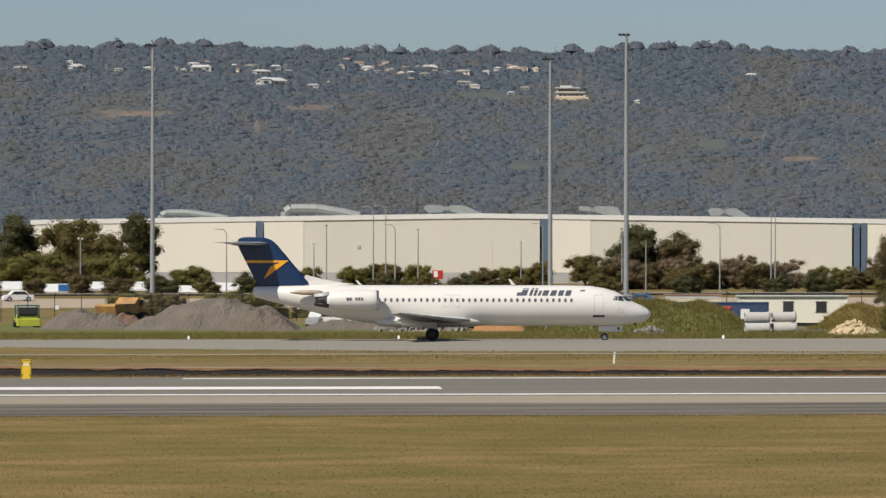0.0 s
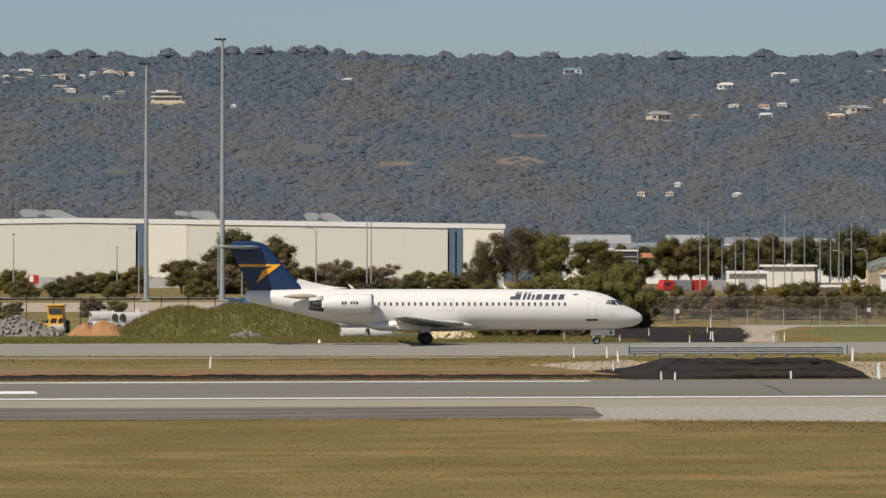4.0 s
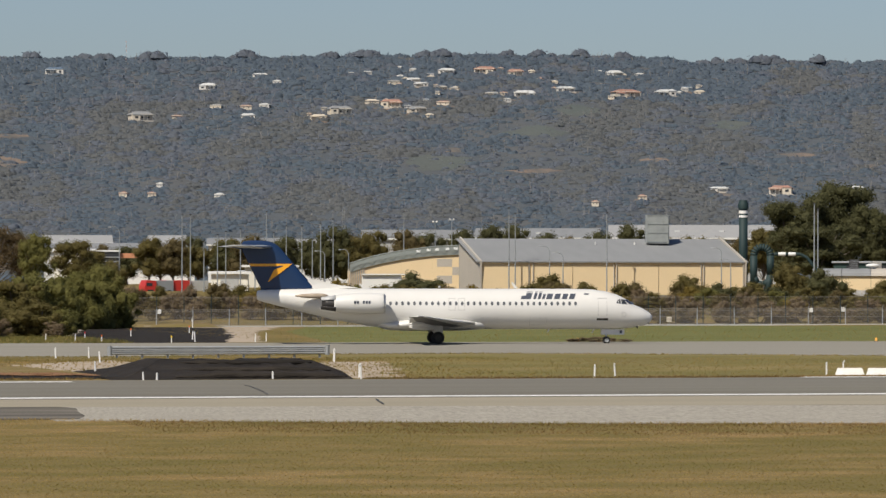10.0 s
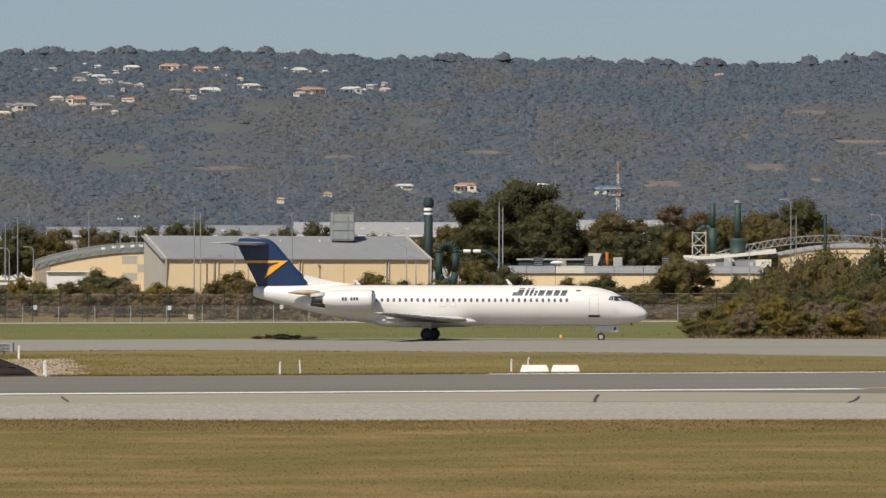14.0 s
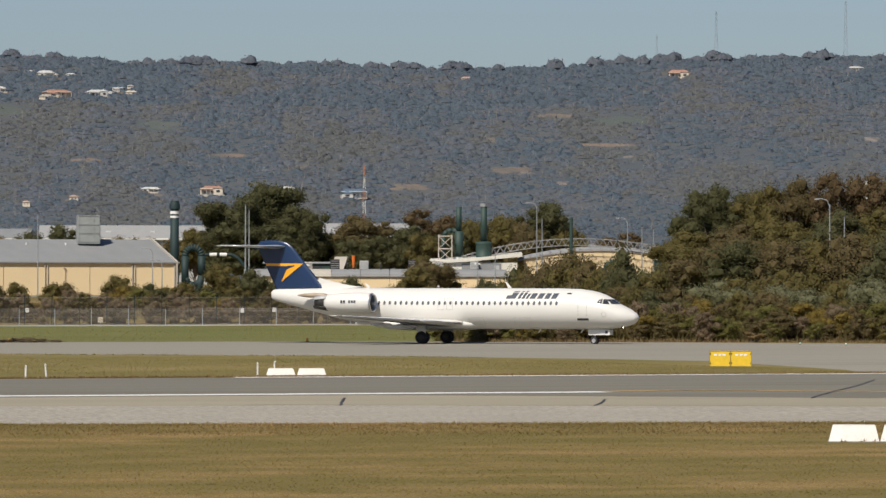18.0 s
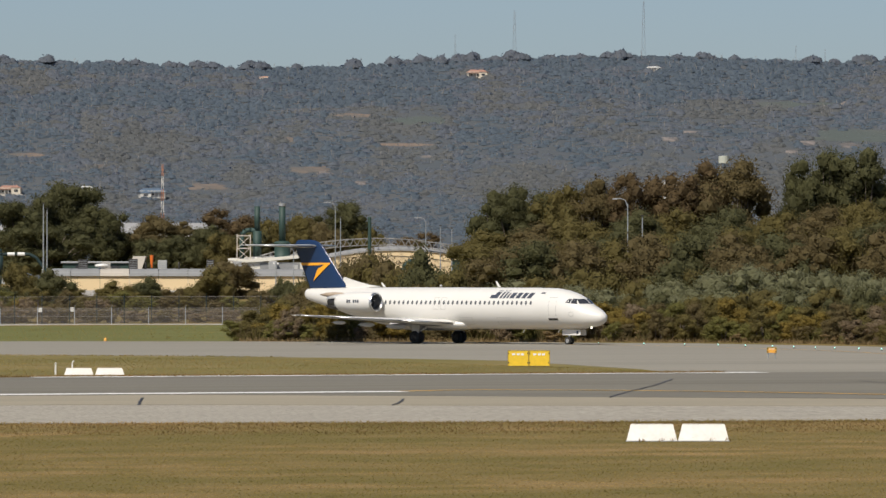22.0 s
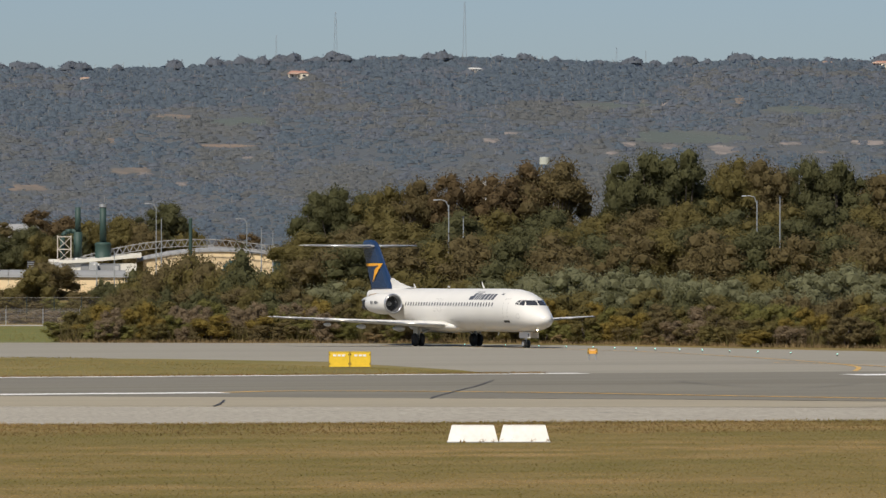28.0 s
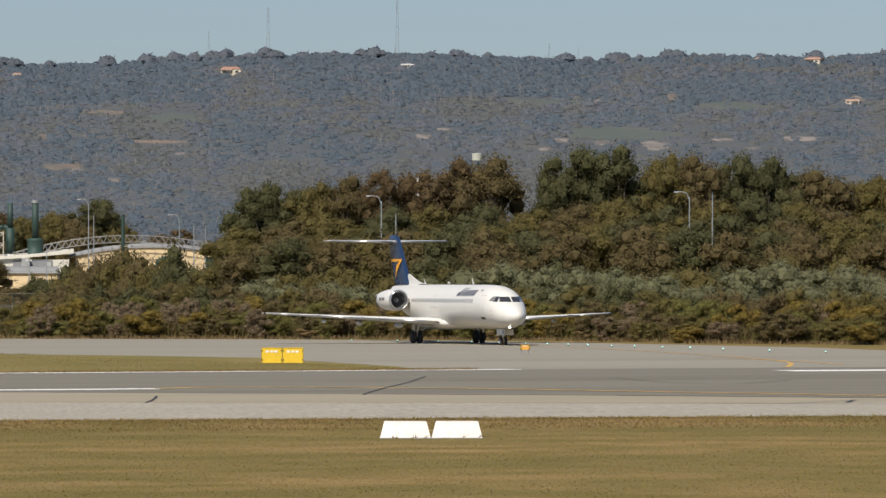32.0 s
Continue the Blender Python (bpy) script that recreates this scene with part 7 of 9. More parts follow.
pole(13.42, 740, 0.771, "plain", 0.13)
pole(13.455, 742, 0.72, "plain", 0.12)
# ---- fence ----
def chain_mesh(name, cover):
    m = bpy.data.materials.new(name)
    m.use_nodes = True
    nt = m.node_tree
    out, b = nt.nodes["Material Output"], nt.nodes["Principled BSDF"]
    b.inputs["Base Color"].default_value, b.inputs["Roughness"].default_value = (0.21, 0.19, 0.165, 1), 0.6
    tr, mx = nt.nodes.new("ShaderNodeBsdfTransparent"), nt.nodes.new("ShaderNodeMixShader")
    mx.inputs[0].default_value = cover
    nt.links.new(tr.outputs[0], mx.inputs[1])
    nt.links.new(b.outputs[0], mx.inputs[2])
    nt.links.new(mx.outputs[0], out.inputs["Surface"])
    return m


M["mesh"], M["fine_mesh"] = chain_mesh("chain_link_mesh", 0.2), chain_mesh("thin_security_mesh", 0.07)


def fence(x0, x1, y_of, bay, h, post_mat, label, post_r):
    f = thing("perimeter_fence", label, "fence")
    n = int((x1 - x0) / bay)
    pts = [(x0 + k * bay, y_of(x0 + k * bay)) for k in range(n + 1)]
    post = Shape().tube((0, 0, -0.2), (0, 0, h), post_r, post_r * 0.9, 6).mesh("post", M[post_mat])
    cap = Shape().tube((0, 0, h), (0.0, -0.3, h + 0.25), post_r * 0.6, post_r * 0.5, 5).mesh("arm", M[post_mat])
    for x, y in pts:
        p = part("post", post, None, f)
        p.location = (x, y, ground_z(x, y))
        a = part("arm", cap, None, p)
    for (xa, ya), (xb, yb) in zip(pts, pts[1:]):
        za, zb = ground_z(xa, ya), ground_z(xb, yb)
        part("mesh_panel", Shape().add([(xa, ya, za + 0.03), (xb, yb, zb + 0.03), (xb, yb, zb + h - 0.05), (xa, ya, za + h - 0.05)], [(0, 1, 2, 3)]), M["mesh" if h < 2.5 else "fine_mesh"], f)
        if h < 2.5:
            part("kerb", Shape().loft([[(x, y + a, z + c) for a, c in ((-0.2, 0.0), (-0.2, 0.16), (0.15, 0.16), (0.15, 0.0))] for x, y, z in ((xa + 0.02, ya - 0.5, za), (xb - 0.02, yb - 0.5, zb))]), M["concrete"], f, "pale concrete footing")
    for x, y in pts[3::9]:
        part("notice", Shape().box(x + 0.3, y - 0.1, ground_z(x, y) + 1.75, 0.42, 0.03, 0.5, bevel=0.02), M["white_sheet"], f, "small white notice plate")
    for q in (0.97, 0.5, 0.04):
        s = Shape()
        ring = [(0.0, -0.025, 0.0), (0.0, 0.0, 0.03), (0.0, 0.025, 0.0)]
        s.loft([[(x + a, y + b, ground_z(x, y) + h * q + c) for a, b, c in ring] for x, y in pts])
        part("rail_wire", s, M["wire"], f)


fence(70, 196, lambda x: float(np.interp(x, (70, 137, 200), (660, 661, 648))), 4.1, 2.0, "galv", "galvanised chain-link fence along the grass", 0.06)
fence(-70, 205, lambda x: float(np.interp(x, (-70, 60, 137, 205), (690, 686, 673, 660))), 3.1, 3.3, "green_steel", "taller dark chain-link security fence", 0.055)


# ---- roads beyond ----
def road(name, d0, d1, t0, t1, mat, label):
    s = Shape()
    ts = np.arange(t0, t1 + 0.01, 0.25)
    ds = np.linspace(d0, d1, 6)
    vs = [spot(t, q) + Vector((0, 0, 0.06)) for q in ds for t in ts]
    n = len(ts)
    s.add(vs, [(j * n + i, j * n + i + 1, (j + 1) * n + i + 1, (j + 1) * n + i) for j in range(5) for i in range(n - 1)])
    tagged(part(name, s, mat), label, "road", kind="structure")


road("gravel_road", 728, 752, -5, 5.6, M["sand"], "pale gravel road beyond the building site")
road("sealed_road", 766, 776, -5, 18, M["gravel"], "pale sealed road before the buildings")


# ---- heaps and mounds of the building site ----
def heap(name, turn, d, w, depth, h, mat, label, seed, peaks=((0, 0, 1.0),), rough=0.12, category="mound"):
    n, m = 34, 14
    s = Shape()
    vs = []
    for j in range(m + 1):
        for i in range(n + 1):
            u, v = i / n * 2 - 1, j / m * 2 - 1
            z = 0.0
            for px, pw, ph in peaks:
                wd = pw or 1.0
                z = max(z, ph * max(0.0, 1 - abs((u - px) / wd) ** 2.0) * max(0.0, 1 - abs(v) ** 2.0))
            z *= 1 + rough * 2.2 * noise.noise(Vector((u * 4 + seed, v * 3, seed)))
            z += rough * 0.35 * noise.noise(Vector((u * 14 + seed, v * 9, 3))) * min(1, z * 3)
            vs.append((u * w / 2, v * depth / 2, z * h - 0.05))
    s.add(vs, [(j * (n + 1) + i, j * (n + 1) + i + 1, (j + 1) * (n + 1) + i + 1, (j + 1) * (n + 1) + i) for j in range(m) for i in range(n)])
    ob = part(name, s, mat)
    p = spot(turn, d)
    ob.matrix_basis = pose(p.x, p.y, p.z, 0, 0, -turn)
    return tagged(ob, label, category)


def grow(ob, n, h0, h1, w, mat, label, seed):
    """Grass blades all over a heap, as one part of it."""
    rng = np.random.default_rng(seed)
    me = ob.data
    co = np.array([v.co for v in me.vertices])
    fa = np.array([tuple(p.vertices) for p in me.polygons])
    c = co[fa[rng.integers(0, len(fa), n)]]
    u, v = rng.random((n, 1)), rng.random((n, 1))
    p = (c[:, 0] * (1 - u) + c[:, 1] * u) * (1 - v) + (c[:, 3] * (1 - u) + c[:, 2] * u) * v
    a, h = rng.uniform(0, math.pi, n), rng.uniform(h0, h1, n)
    side = np.c_[np.cos(a), np.sin(a), np.zeros(n)] * w
    tip = np.c_[rng.normal(0, 0.7, n) * h, rng.normal(0, 0.7, n) * h, h]
    vs = np.stack([p - side, p + side, p + tip], 1).reshape(-1, 3)
    blades = mesh_of("grass", vs, np.arange(n * 3).reshape(-1, 3).tolist(), mat)
    part("grass", blades, None, ob, label)["kind"] = "stuff"


def rubble(name, turn, d, w, depth, h, mat, label, n, size, seed):
    rng = np.random.default_rng(seed)
    t = thing(name, label, "rubble heap", stand(turn, d))
    base = Shape()
    base.lathe([(-0.05, 0.5), (h * 0.5, 0.3), (h * 0.8, 0.08), (h * 0.82, 0.001)], 16, "Z")
    base.v = [(x * w, y * depth, z) for x, y, z in base.v]
    part("core", base, mat, t)
    shapes = []
    for k in range(5):
        r = rng.uniform(0.6, 1.0, 8)
        c = [(sx * r[i], sy * r[(i + 3) % 8] * 0.8, sz * r[(i + 5) % 8] * 0.6) for i, (sx, sy, sz) in enumerate(((-1, -1, -1), (1, -1, -1), (1, 1, -1), (-1, 1, -1), (-1, -1, 1), (1, -1, 1), (1, 1, 1), (-1, 1, 1)))]
        shapes.append(mesh_of("stone", c, [(3, 2, 1, 0), (4, 5, 6, 7), (0, 1, 5, 4), (1, 2, 6, 5), (2, 3, 7, 6), (3, 0, 4, 7)], mat))
    for k in range(n):
        a, q = rng.uniform(0, 2 * math.pi), rng.uniform(0, 1) ** 0.6
        x, y = q * w / 2 * math.cos(a), q * depth / 2 * math.sin(a)
        o = part("stone", shapes[k % 5], None, t)
        o.location = (x, y, h * (1 - q) ** 0.85 * 0.95 + 0.05)
        o.rotation_euler = tuple(rng.uniform(0, 6.28, 3))
        o.scale = (size * rng.uniform(0.5, 1.5),) * 3


mound = heap("grass_mound", 2.85, 556, 20.5, 14, 3.1, M["green_grass"], "long grass-grown earth mound beside the taxiway", 1, ((-0.45, 0.6, 0.85), (0.1, 0.7, 1.0), (0.55, 0.5, 0.9)), 0.10, "mound")
grow(mound, 14000, 0.15, 0.5, 0.035, FOLIAGE["fern"], "long green and brown grass", 4)
grow(mound, 9000, 0.15, 0.5, 0.03, M["blade"], "dry straw grass", 6)
mound = heap("grass_mound", 4.95, 585, 9, 9, 2.4, M["brown_earth"], "sandy mound with dry grass", 3, ((0.1, 0.9, 1.0),), 0.12, "mound")
grow(mound, 8000, 0.15, 0.5, 0.03, M["blade"], "dry straw grass", 5)
heap("soil_mound", -2.42, 600, 9.5, 8, 2.0, M["grey_soil"], "heap of brown-grey soil on the building site", 5, ((-0.2, 0.8, 1.0), (0.4, 0.6, 0.8)))
heap("soil_mound", -1.2, 592, 17.5, 11, 3.1, M["grey_soil"], "long heap of grey crushed soil", 7, ((-0.55, 0.5, 0.5), (-0.15, 0.7, 0.92), (0.1, 0.75, 1.0), (0.5, 0.5, 0.74)))
heap("soil_mound", -0.74, 580, 7.2, 6, 2.1, M["dark_soil"], "heap of dark brown soil", 9)
heap("soil_mound", -2.06, 600, 5.5, 5, 1.5, M["rust_soil"], "small heap of reddish soil", 10)
heap("soil_mound", 1.55, 575, 6.4, 6, 1.5, M["red_soil"], "low heap of orange-brown soil", 11, ((-0.35, 0.5, 0.75), (0.25, 0.6, 1.0)))
heap("soil_mound", 0.0, 590, 8, 7, 1.0, M["grey_soil"], "low heap of grey soil", 13)
heap("soil_mound", 0.5, 590, 9, 7, 1.3, M["grey_soil"], "low heap of grey soil and spoil", 15, ((-0.3, 0.6, 0.8), (0.4, 0.5, 1.0)))
rubble("concrete_rubble", 0.8, 570, 9.0, 5, 1.8, M["rubble"], "heap of broken grey concrete slabs", 290, 0.22, 1)
rubble("limestone_rubble", 4.94, 525, 4.5, 3.4, 1.35, M["limestone"], "heap of cream limestone rubble beside the taxiway", 170, 0.19, 2)
rubble("spoil_stones", 3.0, 540, 3.2, 2.0, 0.6, M["rubble"], "scattered grey stones at the mound's foot", 40, 0.2, 3)


def pipe_stack(turn, d, rows, length, r, rz, label):
    t = thing("pipe_stack", label, "concrete pipes", stand(turn, d, rz), "stacked concrete pipes")
    for x, z in rows:
        s = Shape().lathe([(-length / 2, r * 0.8), (-length / 2, r), (length / 2 - 0.25, r), (length / 2 - 0.2, r * 1.12), (length / 2, r * 1.12), (length / 2, r * 0.8), (-length / 2, r * 0.8)], 18, "X", (x * 0.1, x, z + r))
        part("pipe", s, M["concrete"], t, "", True)


pipe_stack(4.02, 548, [(0, 0), (1.25, 0), (0.6, 1.0)], 2.3, 0.46, 8, "stack of pale concrete drain pipes")
pipe_stack(4.28, 549, [(0, 0), (1.25, 0), (0.6, 1.0)], 2.2, 0.46, 14, "stack of pale concrete drain pipes")
pipe_stack(-0.02, 612, [(0, 0), (1.3, 0)], 3.0, 0.55, 10, "pale concrete drain pipes on the ground")
pipe_stack(0.22, 614, [(0, 0.3), (1.3, 0.3)], 2.6, 0.5, 5, "pale concrete drain pipes on the ground")
pipe_stack(1.62, 622, [(0, 0), (1.3, 0), (0.6, 1.0)], 2.6, 0.55, 18, "stack of pale concrete drain pipes")
pipe_stack(1.92, 618, [(0, 0.5), (1.4, 0.5)], 3.2, 0.75, 40, "large pale concrete drain pipes")
pipe_stack(1.17, 574, [(0, 0)], 1.6, 0.5, 60, "single pale concrete pipe")


def site_hut():
    h = thing("site_hut", "long cream site hut with dark windows", "portable building", stand(4.36, 615, 3))
    part("body", Shape().box(0, 1.5, 1.75, 11.2, 3.0, 2.7), M["cream"], h)
    part("roof", Shape().box(0, 1.5, 3.17, 11.6, 3.4, 0.16, bevel=0.05), M["grey_wall"], h, "grey flat roof")
    part("skid", Shape().box(0, 1.5, 0.25, 11.0, 2.6, 0.5), M["bark"], h)
    for x in (-0.5, 2.9):
        w = part("window", Shape().box(x, -0.02, 2.05, 1.05, 0.08, 0.95), M["pane"], h)
        part("window_frame", Shape().box(x, -0.03, 1.53, 1.2, 0.1, 0.08), M["dark_metal"], w)
        part("window_frame", Shape().box(x, -0.03, 2.57, 1.2, 0.1, 0.08), M["dark_metal"], w)
    for x in (-5.55, 5.55):
        part("corner_trim", Shape().box(x, -0.03, 1.75, 0.1, 0.06, 2.7), M["white_sheet"], h)
    k = thing("site_hut", "small cream hut with a reddish roof edge", "portable building", stand(3.4, 650, 0))
    part("body", Shape().box(0, 1.2, 1.6, 6.0, 2.4, 3.0), M["render"], k)
    part("roof", Shape().box(0, 1.2, 3.2, 6.3, 2.7, 0.14), M["tile_roof"], k)
    part("trim", Shape().box(0, -0.02, 2.95, 6.0, 0.06, 0.15), M["white_sheet"], k)
    c = thing("shipping_container", "long navy blue shipping container", "shipping container", stand(3.56, 603, 2))
    part("body", Shape().box(0, 1.22, 1.3, 12.0, 2.44, 2.59), M["navy_box"], c)
    for k2 in range(40):
        part("rib", Shape().box(-5.8 + k2 * 0.297, -0.02, 1.3, 0.12, 0.05, 2.3), M["navy_box"], c)
    for z in (0.08, 2.55):
        part("edge_rail", Shape().box(0, -0.03, z, 12.1, 0.12, 0.14), M["navy_box"], c)
    part("sign", Shape().box(3.6, -0.07, 1.4, 0.9, 0.03, 1.0), M["line"], c, "plain white notice")
    r = thing("red_skid", "red steel equipment frame beside the container", "equipment", stand(3.72, 596))
    part("frame", Shape().box(0, 0, 1.1, 1.2, 1.0, 2.2, bevel=0.1), M["red"], r)
    part("opening", Shape().box(0.3, -0.5, 1.5, 0.6, 0.06, 0.8), M["pane"], r)


def vehicle(name, turn, d, rz, size, mat, label, tall=0.0):
    """A parked car or van: size is its length."""
    v = thing(name, label, "car", stand(turn, d, rz))
    L, w, h = size, size * 0.4, size * 0.32 + tall
    prof = [(-0.5, 0.10), (-0.5, 0.42), (-0.42, 0.55), (-0.30, 0.60), (-0.18, 0.97), (0.0, 1.0), (0.22, 0.98), (0.36, 0.62), (0.5, 0.55), (0.5, 0.10)]
    s = Shape().loft([[(x * L * q, y, z * h * (0.94 if q < 1 else 1) + 0.12) for x, z in prof] for y, q in ((-w / 2, 0.97), (-w / 2 + 0.12, 1), (w / 2 - 0.12, 1), (w / 2, 0.97))])
    part("body", s, mat, v)
    for y in (-w / 2 - 0.01, w / 2 + 0.01):
        part("side_glass", Shape().add([(x * L, y, z * h + 0.12) for x, z in ((-0.26, 0.62), (0.30, 0.62), (0.19, 0.92), (-0.15, 0.92))], [(0, 1, 2, 3)]), M["pane"], v)
        for x in (-0.31, 0.31):
            wh = part("wheel", Shape().lathe([(-0.1, 0.18), (-0.1, 0.31), (0.1, 0.31), (0.1, 0.18)], 16, "Y"), M["rubber"], v)
            wh.location = (x * L, y, 0.31)
            part("rim", Shape().lathe([(-0.11, 0.001), (-0.1, 0.19), (0.1, 0.19), (0.11, 0.001)], 12, "Y"), M["galv"], wh)


def dump_truck():
    t = thing("dump_truck", "orange-yellow articulated dump truck seen from behind a heap", "dump truck", stand(-2.10, 640, 52))
    body = Shape().loft([[(x, y, z) for x, z in ((-2.7, 2.1), (-2.3, 1.25), (1.2, 1.35), (1.7, 3.0), (1.5, 3.05), (0.9, 2.4), (-2.5, 2.3))] for y in (-1.35, 1.35)])
    part("tipper_body", body, M["worn_orange"], t, "worn yellow tipping body")
    part("cab", Shape().box(2.4, 0, 2.1, 1.3, 1.8, 1.7, bevel=0.15), M["worn_orange"], t)
    part("bonnet", Shape().loft([[(x, y, z) for y, z in ((-0.9, 1.0), (0.9, 1.0), (0.8, 1.9), (-0.8, 1.9))] for x in (2.9, 4.1)]), M["worn_orange"], t)
    part("cab_window", Shape().box(2.4, -0.92, 2.45, 0.9, 0.04, 0.7), M["pane"], t)
    for x in (-1.8, -0.4, 2.6):
        for y in (-1.2, 1.2):
            w = part("wheel", Shape().lathe([(-0.28, 0.4), (-0.28, 0.75), (0.28, 0.75), (0.28, 0.4)], 20, "Y"), M["rubber"], t)
            w.location = (x, y, 0.75)
            part("rim", Shape().lathe([(-0.29, 0.001), (-0.25, 0.42), (0.25, 0.42), (0.29, 0.001)], 14, "Y"), M["worn_orange"], w)
    part("chassis", Shape().box(0.4, 0, 0.95, 5.6, 1.0, 0.4), M["dark_metal"], t)


def service_vehicle():
    t = thing("airport_tug", "lime yellow and teal airport service vehicle", "service vehicle", stand(-2.99, 622, 10))
    part("bumper", Shape().box(0, -0.9, 0.55, 2.5, 0.5, 0.75, bevel=0.08), M["lime"], t, "lime yellow front")
    part("body", Shape().box(0.1, 0.6, 0.9, 2.3, 2.6, 0.8, bevel=0.06), M["lime"], t)
    part("roof", Shape().box(0, 0, 2.28, 2.4, 1.9, 0.14, bevel=0.05), M["teal"], t, "teal cab roof")
    for x in (-1.1, 1.1):
        for y in (-0.8, 0.8):
            part("cab_post", Shape().box(x, y, 1.6, 0.12, 0.12, 1.3), M["teal"], t)
    part("dashboard", Shape().box(0, -0.5, 1.35, 1.9, 0.4, 0.35, bevel=0.05), M["dark_metal"], t)
    part("seat", Shape().box(0, 0.4, 1.5, 1.6, 0.4, 0.7, bevel=0.08), M["bark"], t)
    part("windscreen", Shape().box(0, -0.86, 1.75, 2.0, 0.03, 0.7), M["pane"], t)
    for x in (-1.05, 1.05):
        for y in (-0.6, 1.3):
            w = part("wheel", Shape().lathe([(-0.14, 0.15), (-0.14, 0.38), (0.14, 0.38), (0.14, 0.15)], 16, "X"), M["rubber"], t)
            w.location = (x, y, 0.38)


def loader():
    t = thing("wheel_loader", "yellow wheel loader standing behind the rubble", "loader", stand(1.165, 602, -8))
    part("cab", Shape().box(0, 0.3, 2.1, 1.6, 1.5, 1.3, bevel=0.1), M["machine"], t)
    part("windscreen", Shape().box(0, -0.48, 2.2, 1.3, 0.05, 0.6), M["pane"], t)
    part("cab_roof", Shape().box(0, 0.3, 2.82, 1.9, 1.8, 0.14, bevel=0.05), M["machine"], t)
    part("engine_cover", Shape().box(0, 1.6, 1.3, 1.5, 1.4, 1.0, bevel=0.12), M["machine"], t)
    part("chassis", Shape().box(0, 0.2, 1.05, 1.1, 3.0, 0.6), M["dark_metal"], t)
    for x in (-0.4, 0.4):
        part("lift_arm", Shape().path([(x, -0.3, 1.6), (x, -1.6, 1.1), (x, -2.1, 0.5)], 0.13, 8), M["machine"], t)
    part("bucket", Shape().loft([[(x, y, z) for y, z in ((-2.0, 0.15), (-2.9, 0.12), (-2.9, 0.2), (-2.2, 0.35), (-2.1, 1.0), (-1.95, 1.0))] for x in (-1.1, 1.1)]), M["machine"], t)
    for x in (-0.95, 0.95):
        for y in (-0.9, 1.3):
            w = part("wheel", Shape().lathe([(-0.22, 0.3), (-0.22, 0.65), (0.22, 0.65), (0.22, 0.3)], 18, "X"), M["rubber"], t)
            w.location = (x, y, 0.65)
            part("rim", Shape().lathe([(-0.23, 0.001), (-0.2, 0.32), (0.2, 0.32), (0.23, 0.001)], 12, "X"), M["machine"], w)


site_hut()
dump_truck()
service_vehicle()
loader()
vehicle("parked_car", -3.08, 746, 12, 3.9, M["white_sheet"], "white parked car beyond the site")
vehicle("parked_car", -2.62, 640, 70, 3.2, M["white_sheet"], "small white parked car behind a heap")
vehicle("parked_car", 2.90, 735, -10, 3.8, M["blue"], "bright blue parked hatchback beyond the mound")
vehicle("utility_vehicle", -0.2, 622, 70, 3.8, M["galv"], "white utility vehicle parked by the pipes", 0.3)
tk = thing("water_tank_box", "cream boxed water tank in a steel cage", "tank", stand(0.14, 642, 5))
part("tank", Shape().box(-0.3, 0, 2.0, 2.3, 1.6, 1.6, bevel=0.12), M["render"], tk)
part("side_panel", Shape().box(1.2, 0, 2.0, 0.7, 1.6, 1.6), M["navy_box"], tk)
for x in (-1.4, 0.85, 1.5):
    part("cage_post", Shape().box(x, -0.85, 1.5, 0.1, 0.1, 3.0), M["galv"], tk)
part("trailer", Shape().box(0, 0, 0.7, 3.2, 1.6, 0.9), M["dark_metal"], tk)
for t0, t1, hi in ((-3.6, -2.91, 4.5), (-2.93, -2.40, 4.2), (-2.40, -1.84, 4.5), (-1.90, -1.63, 4.1), (-1.65, -1.34, 4.0), (-1.36, -0.78, 4.4)):
    c = thing("shade_canopy", "white shade canopy over a row of parked cars", "canopy", facing((t0 + t1) / 2, 802), "car park canopies")
    w = reach(t0, t1, 802)
    part("sheet", Shape().loft([[(x, 0, hi - 1.0), (x, 5, hi), (x, 5, hi - 0.1), (x, 0, hi - 1.1)] for x in (-w / 2, 0, w / 2)]), M["white_sheet"], c)
    for x in (-w / 2 + 0.2, w / 2 - 0.2):
        part("post", Shape().box(x, 0.2, (hi + 2.2) / 2 - 0.5, 0.12, 0.12, hi - 2.2), M["galv"], c)
    part("front_edge", Shape().box(0, -0.04, hi - 1.12, w, 0.1, 0.22), M["white_sheet"], c)
sb = thing("blue_board", "bright blue board under the canopies", "board", facing(-2.62, 799))
part("panel", Shape().box(0, 0, 3.65, 2.0, 0.15, 0.95, bevel=0.03), M["blue"], sb)
part("post", Shape().box(0, 0.1, 2.8, 0.1, 0.1, 1.6), M["galv"], sb)
